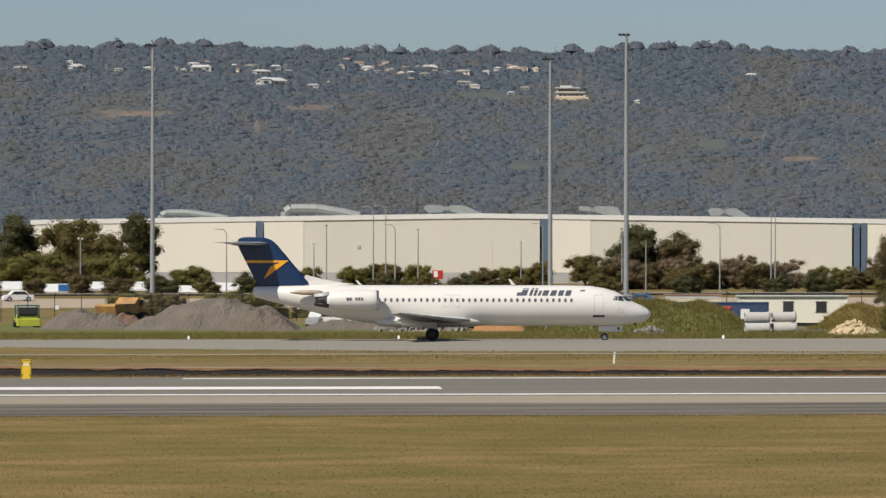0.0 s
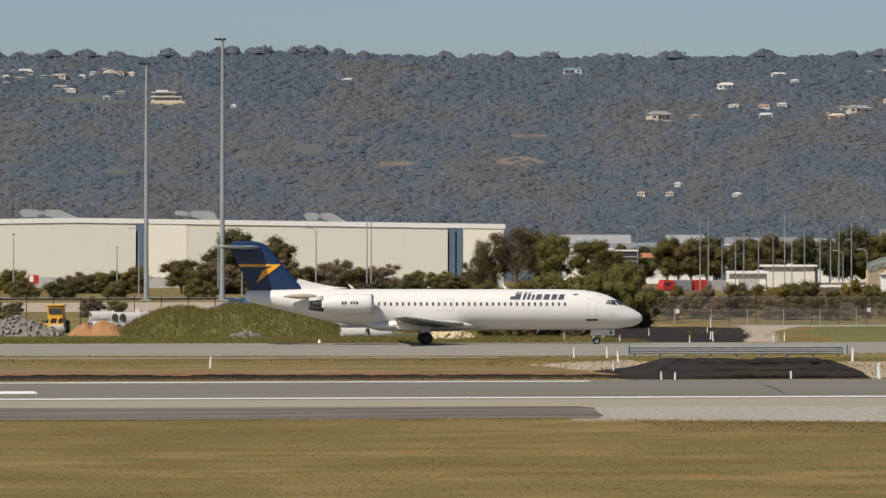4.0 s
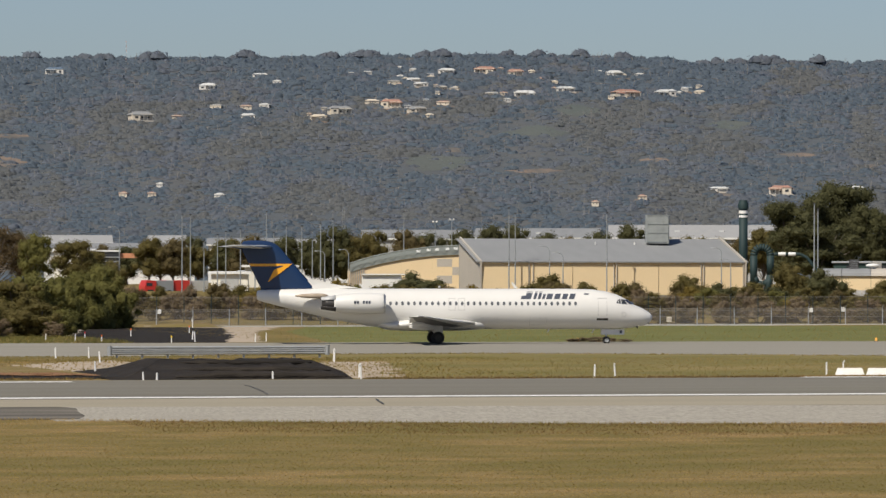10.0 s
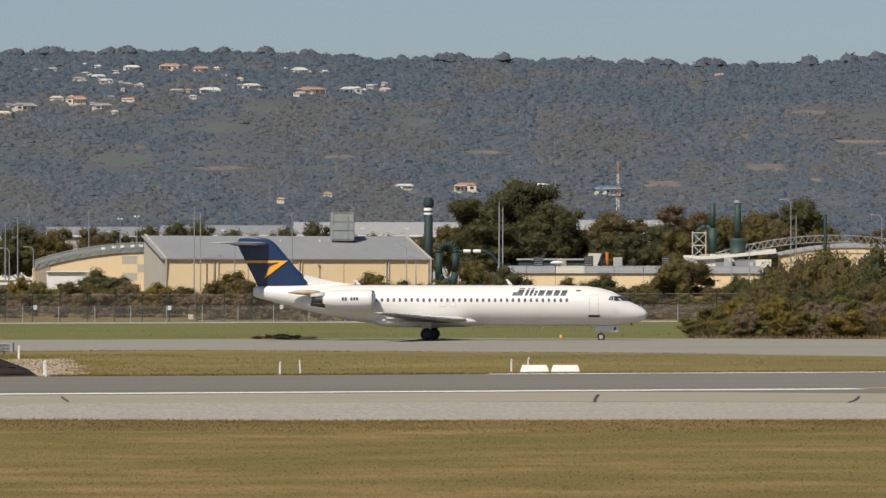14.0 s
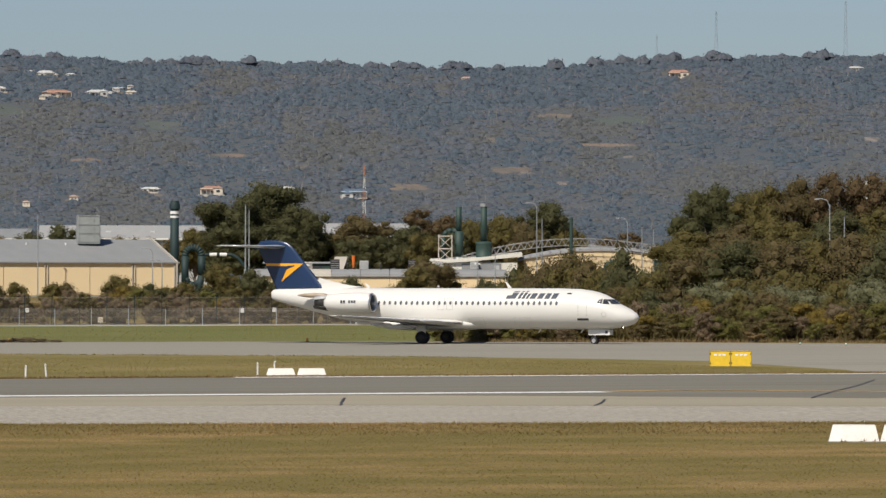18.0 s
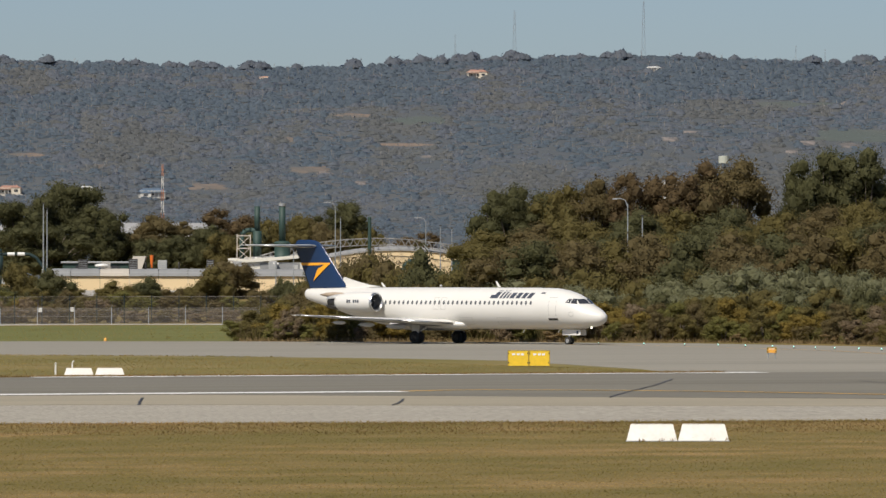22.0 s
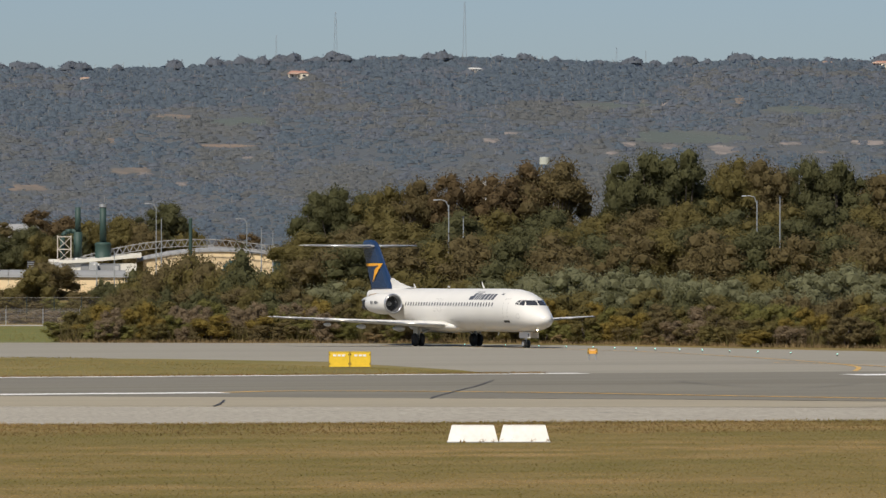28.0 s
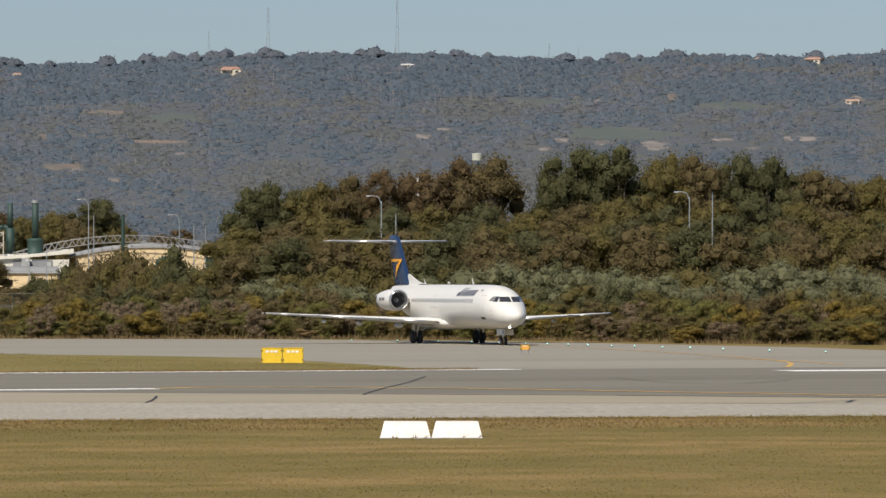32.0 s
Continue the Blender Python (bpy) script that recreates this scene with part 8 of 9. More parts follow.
for turn, d, L, mat in ((7.02, 900, 1.9, "pole"), (7.20, 903, 1.6, "red"), (7.36, 906, 1.7, "grey_wall")):
    v = thing("red_lorry", "red lorry parked among shrubs", "lorry", facing(turn, d, 24, 3.2), "red lorries")
    part("cab", Shape().loft([[(x, y, z) for x, z in ((-L / 2, 0.4), (L / 2, 0.4), (L / 2, 2.3), (-L * 0.3, 2.4), (-L / 2, 1.5))] for y in (-1.1, 1.1)]), M["red"], v)
    part("windscreen", Shape().box(-L * 0.1, -1.12, 1.75, L * 0.5, 0.05, 0.45), M["pane"], v)
    part("grille", Shape().box(0, -1.12, 0.8, L * 0.5, 0.05, 0.3), M["dark_metal"], v)
    part("trailer", Shape().box(L * 0.5 + 1.5, 0.2, 1.45, 2.9, 2.2, 1.8, bevel=0.05), M[mat], v)
    for x in (-L * 0.25, L * 0.3, L * 0.5 + 2.2):
        part("wheel", Shape().lathe([(-0.15, 0.2), (-0.15, 0.45), (0.15, 0.45), (0.15, 0.2)], 14, "Y", (x, -0.9, 0.45)), M["rubber"], v)
rs = thing("red_sign", "small red and white sign before the warehouse", "sign", facing(0.95, 880, 0, 3.5))
part("board", Shape().box(0, 0, 2.0, 1.6, 0.1, 1.3, bevel=0.03), M["red"], rs)
part("stripe", Shape().box(-0.3, -0.06, 2.1, 0.6, 0.02, 0.9), M["line"], rs)
part("post", Shape().box(0, 0.08, 0.7, 0.1, 0.1, 1.6), M["galv"], rs)
for turn, d in ((12.03, 689), (10.46, 689)):
    bx = thing("fence_cabinet", "small pale cabinet standing at the fence", "cabinet", stand(turn, d, 0, 1, 0.0), "fence cabinets")
    part("case", Shape().box(0, 0, 0.62, 0.62, 0.4, 0.6, bevel=0.05), M["render"], bx)
    part("leg", Shape().box(0, 0, 0.2, 0.1, 0.1, 0.5), M["galv"], bx)


def timber_stack(turn, d, n, L, rz, label):
    t = thing("timber_stack", label, "timber", stand(turn, d, rz), "timber and pallets on the site")
    for k in range(n):
        part("board", Shape().box(random.uniform(-0.15, 0.15), (k % 4) * 0.3 - 0.45, 0.07 + (k // 4) * 0.16, L * random.uniform(0.85, 1.0), 0.22, 0.09, bevel=0.01), M["bark"], t)
    for x in (-L * 0.35, 0, L * 0.35):
        part("bearer", Shape().box(x, 0, 0.02, 0.1, 1.3, 0.12), M["bark"], t)


random.seed(77)
timber_stack(4.52, 540, 12, 2.6, 8, "stack of dark weathered timber boards in the grass")
timber_stack(4.34, 546, 8, 2.0, -14, "low pile of dark timber boards in the grass")
for turn, d, h, mat, label in ((6.58, 506, 0.5, "orange", "short orange survey peg in the sand"), (6.86, 560, 0.6, "orange", "short orange survey peg in the sand"), (7.25, 502, 0.45, "sign_yellow", "short yellow survey peg in the sand"), (6.42, 530, 0.55, "red", "short red survey peg in the sand"), (7.42, 590, 0.6, "orange", "short orange survey peg in the sand")):
    p = thing("survey_peg", label, "peg", stand(turn, d), "survey pegs round the drain")
    part("stake", Shape().box(0, 0, h / 2, 0.09, 0.06, h, bevel=0.015), M["line"], p)
    part("flag_top", Shape().box(0, 0, h + 0.06, 0.13, 0.1, 0.16, bevel=0.02), M[mat], p)
# ---- trees and shrubs ----
def crown_mesh(name, lumps, leaf, per_lump, mat, seed, core=0.70):
    """A crown: leaf blades scattered over many small clumps, with a darker hollow core in each."""
    rng = np.random.default_rng(seed)
    quads, tris_v, tris_f = [], [], []
    ico = [(0, 0, 1)] + [(0.894 * math.cos(k * 1.2566), 0.894 * math.sin(k * 1.2566), 0.447) for k in range(5)] + [(0.894 * math.cos((k + 0.5) * 1.2566), 0.894 * math.sin((k + 0.5) * 1.2566), -0.447) for k in range(5)] + [(0, 0, -1)]
    icf = [(0, 1 + k, 1 + (k + 1) % 5) for k in range(5)] + [(1 + k, 6 + k, 1 + (k + 1) % 5) for k in range(5)] + [(6 + k, 6 + (k + 1) % 5, 1 + (k + 1) % 5) for k in range(5)] + [(11, 6 + (k + 1) % 5, 6 + k) for k in range(5)]
    mean = sum(q[3] * q[4] for q in lumps) / len(lumps)
    for cx, cy, cz, rx, rz in lumps:
        n = int(per_lump * min(1.6, max(0.4, (rx * rz) / mean)))
        d = rng.normal(0, 1, (n, 3))
        d /= np.linalg.norm(d, axis=1)[:, None]
        r = rng.uniform(0.62, 1.16, n)[:, None]
        p = np.array([cx, cy, cz]) + d * r * np.array([rx, rx, rz])
        nrm = d + rng.normal(0, 0.45, (n, 3))
        nrm /= np.linalg.norm(nrm, axis=1)[:, None]
        u = np.cross(nrm, rng.normal(0, 1, (n, 3)))
        u /= np.linalg.norm(u, axis=1)[:, None] + 1e-9
        w = np.cross(nrm, u)
        s = (leaf * rng.uniform(0.7, 1.7, n))[:, None]
        q = np.stack([p - u * s, p - w * s * 0.5, p + u * s, p + w * s * 0.5], 1)
        quads.append(q.reshape(-1, 3))
        base = len(tris_v)
        for x, y, z in ico:
            j = core * rng.uniform(0.8, 1.05)
            tris_v.append((cx + x * rx * j, cy + y * rx * j, cz + z * rz * j))
        tris_f += [tuple(base + k for k in f) for f in icf]
    q = np.concatenate(quads)
    n0 = len(tris_v)
    faces = tris_f + [(n0 + 4 * k, n0 + 4 * k + 1, n0 + 4 * k + 2, n0 + 4 * k + 3) for k in range(len(q) // 4)]
    return mesh_of(name, tris_v + q.tolist(), faces, mat)


def lumps_of(rng, h, w, low, n, size):
    """Leaf clumps gathered on boughs that fill a crown of height h and width w, from a share low of its height upward."""
    out = []
    boughs = max(4, n // 7)
    mid, half = h * (1 + low) / 2, h * (1 - low) / 2
    for k in range(boughs):
        t = (k + 0.5) / boughs
        a = k * 2.4 + rng.uniform(-0.5, 0.5)
        up = -0.80 + 1.62 * t
        reach = math.sqrt(max(0.05, 1 - abs(up) ** 3.2))
        rb = size * rng.uniform(1.15, 1.75)
        fill = math.sqrt(rng.uniform(0.25, 1.0))
        c = Vector((math.cos(a) * reach * fill * max(0.1, w / 2 - rb * 0.75), math.sin(a) * reach * fill * max(0.1, w / 2 - rb * 0.75), mid + up * max(0.1, half - rb * 0.55) * rng.uniform(0.90, 1.02)))
        for j in range(max(3, round(n / boughs))):
            d = Vector(rng.normal(0, 1, 3)).normalized()
            d.z = d.z * 0.7 + 0.22
            r = size * rng.uniform(0.6, 1.0)
            p = c + d * (rb - r * 0.55)
            out.append((p.x, p.y, max(r * 0.35, p.z), r, r * rng.uniform(0.65, 0.9)))
    return out


def plant(name, h, w, low, n, size, leaf, per, mat, seed, label, category, trunk=True, core=0.70):
    """One plant with trunk and limbs, drawn once for its kind; copies follow."""
    rng = np.random.default_rng(seed)
    lumps = lumps_of(rng, h, w, low, n, size)
    t = thing(name, label, category)
    s = Shape()
    r0 = 0.022 * h + 0.03
    if trunk:
        top = h * min(0.8, low + 0.35)
        lean = rng.uniform(-0.06, 0.06, 2) * h
        s.tube((0, 0, -0.3), (lean[0] * 0.4, lean[1] * 0.4, top * 0.45), r0, r0 * 0.75, 8)
        s.tube((lean[0] * 0.4, lean[1] * 0.4, top * 0.45), (lean[0], lean[1], top), r0 * 0.75, r0 * 0.35, 8)
        for lx, ly, lz, lr, _ in lumps[::2]:
            k = rng.uniform(0.3, 0.85)
            s.tube((lean[0] * k, lean[1] * k, top * k * 0.95), (lx, ly, lz - lr * 0.3), r0 * 0.35, r0 * 0.1, 5, False)
    else:
        for k in range(7):
            a = 2 * math.pi * k / 7
            lx, ly, lz, lr, _ = lumps[int(rng.integers(len(lumps)))]
            s.tube((0.12 * w * math.cos(a), 0.12 * w * math.sin(a), -0.2), (lx, ly, lz), r0 * 0.5, r0 * 0.15, 5, False)
    part("trunk" if trunk else "stem", s, M["bark"], t)
    part("crown", crown_mesh("crown", lumps, leaf, per, FOLIAGE[mat], seed + 50, core), None, t)
    return t


STOCK = {}


def plant_row(kind, rows, group):
    """Copies of a kind's samples: rows of turn, distance, height, width and, where it matters, which sample."""
    for k, (turn, d, h, w, *which) in enumerate(rows):
        samples = STOCK[kind]
        src, sh, sw = samples[which[0] if which else (k * 7 + int(d)) % len(samples)]
        p = spot(turn, d)
        m = pose(p.x, p.y, p.z - 0.05, 0, 0, random.uniform(0, 360)) @ Matrix.Diagonal((w / sw, w / sw, h / sh, 1))
        ob = copy_thing(src, m)
        ob["group"] = group


def stock(kind, name, label, category, mats, h, w, low, n, size, leaf, per, trunk=True, core=0.70):
    STOCK[kind] = []
    for k, mat in enumerate(mats):
        STOCK[kind].append((plant(name, h, w, low, n, size, leaf, per, mat, 100 * len(STOCK) + k, label, category, trunk, core), h, w))


stock("round", "round_tree", "dark green bushy tree with a rounded crown", "tree", ("dark", "olive", "brown"), 10, 9, 0.10, 70, 1.85, 0.13, 170)
stock("pine", "dark_tree", "tall dark green tree with a loose pointed crown", "tree", ("dark", "dark"), 11, 7, 0.08, 56, 1.4, 0.13, 160)
stock("gum", "gum_tree", "tall gum tree with a broad brown-green crown", "tree", ("brown", "dark", "olive", "dark", "russet"), 15, 9, 0.14, 105, 1.7, 0.11, 185)
stock("fig", "spreading_tree", "very large dense dark green spreading tree", "tree", ("dark", "dark"), 16, 13, 0.08, 98, 1.95, 0.15, 190)
stock("bush", "bush", "dense olive-green bush behind the airfield", "bush", ("olive", "dark", "brown", "olive"), 4, 5, -0.32, 56, 1.12, 0.08, 150, False)
stock("shrub", "shrub", "wiry olive and brown scrub bush", "shrub", ("olive", "fern", "gold", "heath", "brown"), 3, 3, -0.12, 42, 0.56, 0.055, 120, False)
stock("heath", "heath_shrub", "wiry purple-brown heath shrub behind the fence", "shrub", ("heath", "brown", "heath"), 3, 3, -0.12, 42, 0.56, 0.055, 110, False)
stock("feather", "feathery_bush", "dense feathery olive-green bush", "bush", ("fern", "brown", "fern", "olive"), 5, 6, -0.32, 105, 1.05, 0.075, 125, False)
stock("mallee", "grey_bush", "rounded grey-green bush below the wood", "bush", ("grey", "grey", "olive"), 6, 6, -0.12, 56, 1.3, 0.085, 145, False)
stock("bare", "sparse_tree", "thin half-bare tree with grey twigs", "tree", ("brown", "grey"), 5, 4, 0.25, 21, 0.5, 0.07, 70, True, 0.2)
stock("thin", "thin_crowned_tree", "brown tree with a loose, see-through crown", "tree", ("brown", "russet"), 9, 9, 0.20, 84, 1.0, 0.085, 150, True, 0.35)
stock("spiky", "dry_shrub", "dry straw-coloured shrub beside the taxiway", "shrub", ("straw",), 3, 2.4, 0.08, 14, 0.45, 0.08, 110, False)
stock("grove", "olive_tree", "olive-green loose-crowned tree beside the building site", "tree", ("fern", "olive"), 9, 8, 0.12, 63, 1.28, 0.11, 160)
stock("wattle", "olive_bush", "dense mid-green bush by the building site", "bush", ("fern", "olive", "fern"), 5, 6, -0.3, 98, 1.05, 0.075, 130, False)

plant_row("pine", [(-3.06, 860, 11.4, 8.0), (-1.90, 850, 11.5, 6.8), (-3.57, 850, 9.9, 12.1), (-3.9, 850, 11, 9)], "trees before the warehouse")
plant_row("round", [(-2.55, 850, 10.3, 9.5), (-2.28, 840, 8.4, 8.2)], "trees before the warehouse")
plant_row("feather", [(-2.93, 830, 5.8, 11.8), (-2.17, 835, 5.8, 9.5), (-1.41, 830, 3.8, 7.1), (-2.6, 828, 4.5, 8)], "trees before the warehouse")
plant_row("round", [(2.86, 850, 9.0, 8.6, 0), (3.27, 850, 8.0, 7.0, 2), (2.37, 850, 5.0, 6.0, 1)], "trees before the warehouse")
plant_row("heath", [(2.55 + 0.16 * k, 838 + 3 * (k % 3), 4.5 + 0.7 * math.sin(k * 1.7), 5.2) for k in range(12)], "purple-brown shrubs before the warehouse")
plant_row("feather", [(0.16, 860, 3.6, 5.5), (0.44, 860, 4.0, 6.2), (0.76, 860, 3.8, 5.9), (1.41, 860, 3.2, 5.1), (1.66, 860, 3.6, 5.1), (1.90, 860, 4.2, 5.4), (-0.28, 860, 3.5, 4.3), (2.60, 845, 3.6, 6.2), (2.77, 845, 3.6, 7.2), (3.12, 840, 3.6, 6.4), (3.48, 840, 3.9, 5.6), (3.3, 836, 3, 5), (4.61, 840, 3.6, 4.0), (4.83, 845, 3.5, 4.8), (5.13, 835, 3.2, 6.5), (4.98, 832, 2.6, 5), (5.28, 820, 3.2, 5.5)], "bushes before the warehouse")
plant_row("heath", [(3.83, 845, 4.9, 4.0), (4.18, 845, 4.1, 4.8), (4.0, 848, 3.6, 4), (3.65, 842, 3.8, 4)], "thin trees before the warehouse")
plant_row("thin", [(5.60, 800, 9.9, 8.6, 1), (5.36, 802, 8.0, 7.0, 0), (5.78, 806, 9.2, 6.0, 0), (5.22, 798, 5.6, 4.4, 0)], "brown trees at the warehouse's end")
plant_row("grove", [(6.30, 795, 7.8, 6.6), (6.48, 800, 6.4, 5.0), (5.96, 790, 8.8, 5.6), (5.29, 700, 5.0, 4.6)], "trees at the warehouse's end")
plant_row("feather", [(-1.12, 700, 3.4, 5.0), (-0.88, 701, 3.7, 6.0), (-0.64, 702, 3.3, 4.5), (-2.05, 705, 3.2, 4.6), (-1.75, 703, 3.4, 4.8), (-1.58, 706, 2.8, 3.6), (-0.32, 704, 4.3, 3.6), (-0.14, 706, 4.4, 3.8), (0.55, 712, 2.4, 3.0), (0.75, 712, 2.2, 3.0), (1.5, 715, 2.6, 3.4), (1.75, 715, 2.4, 3.0)], "bushes behind the building site")
plant_row("heath", [(11.12, 500, 0.4, 1.6), (11.27, 500, 0.55, 2.0), (11.42, 499, 0.5, 2.0), (11.6, 500, 0.35, 1.4)], "dry twigs behind the taxiway")
plant_row("heath", [(5.62, 543, 1.9, 2.0), (6.12, 545, 1.6, 2.2), (5.3, 548, 1.0, 2.0)], "dry shrubs by the building site")
plant_row("wattle", [(5.52, 560, 4.6, 6.4), (5.72, 558, 5.6, 7.0), (5.92, 562, 6.3, 7.4), (6.10, 572, 6.0, 5.4), (6.24, 590, 4.6, 4.4), (6.40, 640, 6.6, 6.2), (6.56, 648, 7.4, 6.6), (6.74, 655, 5.0, 4.8), (5.66, 548, 3.0, 5.0), (5.95, 550, 3.4, 5.5), (5.40, 566, 3.4, 4.4), (6.15, 556, 2.8, 4)], "bushes by the building site")
plant_row("round", [(8.80, 900, 9.5, 6.4), (8.99, 900, 8.2, 5.6), (7.04, 1100, 9.1, 6.8), (7.26, 1100, 8.6, 7.8), (7.5, 1110, 7.5, 7), (7.8, 1105, 8.2, 8), (8.02, 1100, 9.1, 9.4), (8.3, 1100, 8, 7), (8.59, 1000, 8.0, 5.7), (6.66, 700, 7.5, 4.3)], "trees between the sheds")
plant_row("bush", [(9.63, 745, 4.0, 6.7), (10.82, 745, 4.1, 5.3), (11.67, 740, 3.1, 4.6), (12.24, 735, 4.4, 4.9), (10.99, 735, 3.2, 3.5), (13.21, 745, 5.6, 4.9), (13.51, 735, 4.8, 5.6), (14.40, 740, 3.6, 4.9), (14.13, 735, 3.4, 4.2), (14.73, 735, 2.5, 4.2), (15.23, 760, 5.0, 7.2), (15.74, 740, 3.1, 4.2), (15.0, 735, 5.1, 5.9), (15.73, 730, 3.8, 3.2)], "bushes behind the fence")
plant_row("fig", [(13.25, 900, 15.0, 11.6), (13.62, 905, 17.8, 13.0), (13.43, 890, 10.6, 14.3), (13.95, 900, 13.6, 9.6), (14.16, 903, 9.5, 7.0)], "large trees by the pipework")
plant_row("gum", [(14.57, 900, 12.0, 10.2), (14.35, 905, 9.5, 7), (15.25, 900, 12.5, 9.8), (15.05, 895, 10, 7), (16.31, 900, 13.5, 8.8), (16.05, 905, 11.5, 7), (12.94, 920, 9.9, 6.0), (17.0, 960, 9, 8)], "trees behind the low buildings")
plant_row("bush", [(16.00, 560, 6.2, 5.0, 1), (16.14, 556, 6.6, 5.2, 0), (16.30, 552, 7.0, 5.6, 2), (16.46, 550, 7.9, 6.2, 2), (16.64, 548, 8.1, 6.2, 0), (16.80, 545, 7.2, 5.6, 2), (16.98, 540, 7.4, 5.8, 0), (17.14, 535, 7.9, 5.8, 1), (17.30, 532, 6.6, 4.8, 0), (15.92, 548, 4.4, 4.4, 2)], "bushes before the arched hall")
plant_row("feather", [(15.98 + 0.17 * k, 526 + 2 * (k % 3), 4.6 + 0.5 * math.sin(k * 2.1), 5.4, (1, 3, 0)[k % 3]) for k in range(10)], "bushes before the arched hall")
plant_row("round", [(14.45, 888, 7.5, 7.0, 0), (14.72, 890, 8.0, 7.4, 0), (14.95, 892, 9.0, 7.0, 0), (15.14, 888, 8.6, 6.6, 1), (15.40, 892, 8.8, 6.4, 0), (15.62, 896, 10.8, 7.0, 1), (15.86, 898, 11.4, 7.6, 1), (16.12, 894, 10.0, 7.0, 2), (16.5, 898, 9.8, 6.4, 1)], "trees behind the low buildings")

# the scrub belt behind the fence, and the wood on the right
def belt(kind, turns, d_of, h_of, w_of, group, skip=0.0):
    rows = []
    for t in turns:
        if random.random() < skip:
            continue
        h = h_of(t) * random.uniform(0.84, 1.1)
        rows.append((t + random.uniform(-0.05, 0.05), d_of(t) + random.uniform(-4, 4), h, w_of * random.uniform(0.8, 1.25)))
    plant_row(kind, rows, group)


random.seed(5)
low = lambda t: float(np.interp(t, (6.4, 8.8, 9.8, 12.8, 13.8, 15.6), (1.35, 1.25, 1.15, 1.22, 0.85, 0.8)))
belt("heath", np.arange(6.4, 15.6, 0.16), lambda t: float(np.interp(t, (8, 12), (708, 692))), lambda t: 2.7 * low(t) * random.uniform(0.65, 1.2), 3.2, "scrub behind the fence")
belt("shrub", np.arange(6.45, 15.6, 0.17), lambda t: 716, lambda t: 3.0 * low(t) * random.uniform(0.7, 1.25), 3.4, "scrub behind the fence")
belt("bush", np.arange(6.5, 15.6, 0.30), lambda t: 738, lambda t: 2.5 * low(t), 4.6, "scrub behind the fence", 0.25)
belt("round", np.arange(8.95, 13.2, 0.27), lambda t: 1120, lambda t: 10.2, 7.6, "trees between the sheds")
belt("round", np.arange(5.9, 9.0, 0.31), lambda t: 1230, lambda t: 9.0, 8.0, "trees between the sheds")
belt("bush", np.arange(-4.2, 5.4, 0.42), lambda t: 775, lambda t: 2.6, 4.0, "scrub beyond the building site", 0.2)
verge = lambda t: float(np.interp(t, (15, 17, 19, 20, 21, 22, 23.5, 26), (498, 494, 490, 484, 472, 456, 446, 432)))
start = lambda t: min(1.0, 0.6 + max(0.0, t - 15.3) * 0.7)          # the scrub begins low
belt("shrub", np.arange(15.35, 25.2, 0.21), lambda t: verge(t) + 6, lambda t: 2.5 * start(t), 3.0, "scrub beside the taxiway")
belt("shrub", np.arange(15.3, 25.2, 0.19), lambda t: verge(t) + 13, lambda t: 3.5 * start(t), 3.5, "scrub beside the taxiway")
belt("bush", np.arange(15.5, 25.2, 0.27), lambda t: verge(t) + 22, lambda t: 4.1 * start(t), 4.2, "scrub beside the taxiway")
def verge_place(near, far):
    def go(rng, n):
        t = rng.uniform(15.3, 25.3, n)
        d = np.interp(t, (15, 17, 19, 20, 21, 22, 23.5, 26), (498, 494, 490, 484, 472, 456, 446, 432)) + near + (far - near) * rng.random(n)
        return np.c_[d * np.sin(np.radians(t)), d * np.cos(np.radians(t))]
    return go


tufts("scrub_stalks", 9000, verge_place(4, 14), 0.4, 1.9, 0.05, FOLIAGE["olive"], "upright wispy olive stalks in the scrub", 0.38)
tufts("scrub_stalks", 6000, verge_place(4, 14), 0.4, 2.0, 0.05, FOLIAGE["brown"], "upright wispy brown stalks in the scrub", 0.38)
tufts("straw_grass", 5000, verge_place(0.8, 3), 0.12, 0.45, 0.04, FOLIAGE["straw"], "straw-coloured grass at the scrub's foot", 0.4)
belt("feather", np.arange(15.4, 25.2, 0.20), lambda t: verge(t) + 7, lambda t: 1.9 * start(t), 3.4, "low bushes beside the taxiway")
belt("shrub", np.arange(15.5, 25.2, 0.34), lambda t: verge(t) + 5, lambda t: 1.7 * start(t), 2.4, "scrub beside the taxiway", 0.2)
belt("spiky", np.arange(15.6, 25.2, 0.9), lambda t: verge(t) + 4, lambda t: 1.0, 1.6, "scrub beside the taxiway", 0.3)
belt("mallee", np.arange(17.75, 25.2, 0.36), lambda t: verge(t) + 40, lambda t: 4.6, 5.2, "bushes before the wood")
belt("mallee", np.arange(17.9, 25.2, 0.38), lambda t: verge(t) + 62, lambda t: 6.0, 6.2, "bushes before the wood")
belt("bush", np.arange(18.2, 25.2, 0.4), lambda t: verge(t) + 88, lambda t: 6.5, 6.2, "bushes before the wood")
def height_at(turn, d, lift):
    """How tall a tree is whose top stands at that height angle."""
    return EYE + d * math.tan(radians(lift)) - spot(turn, d).z


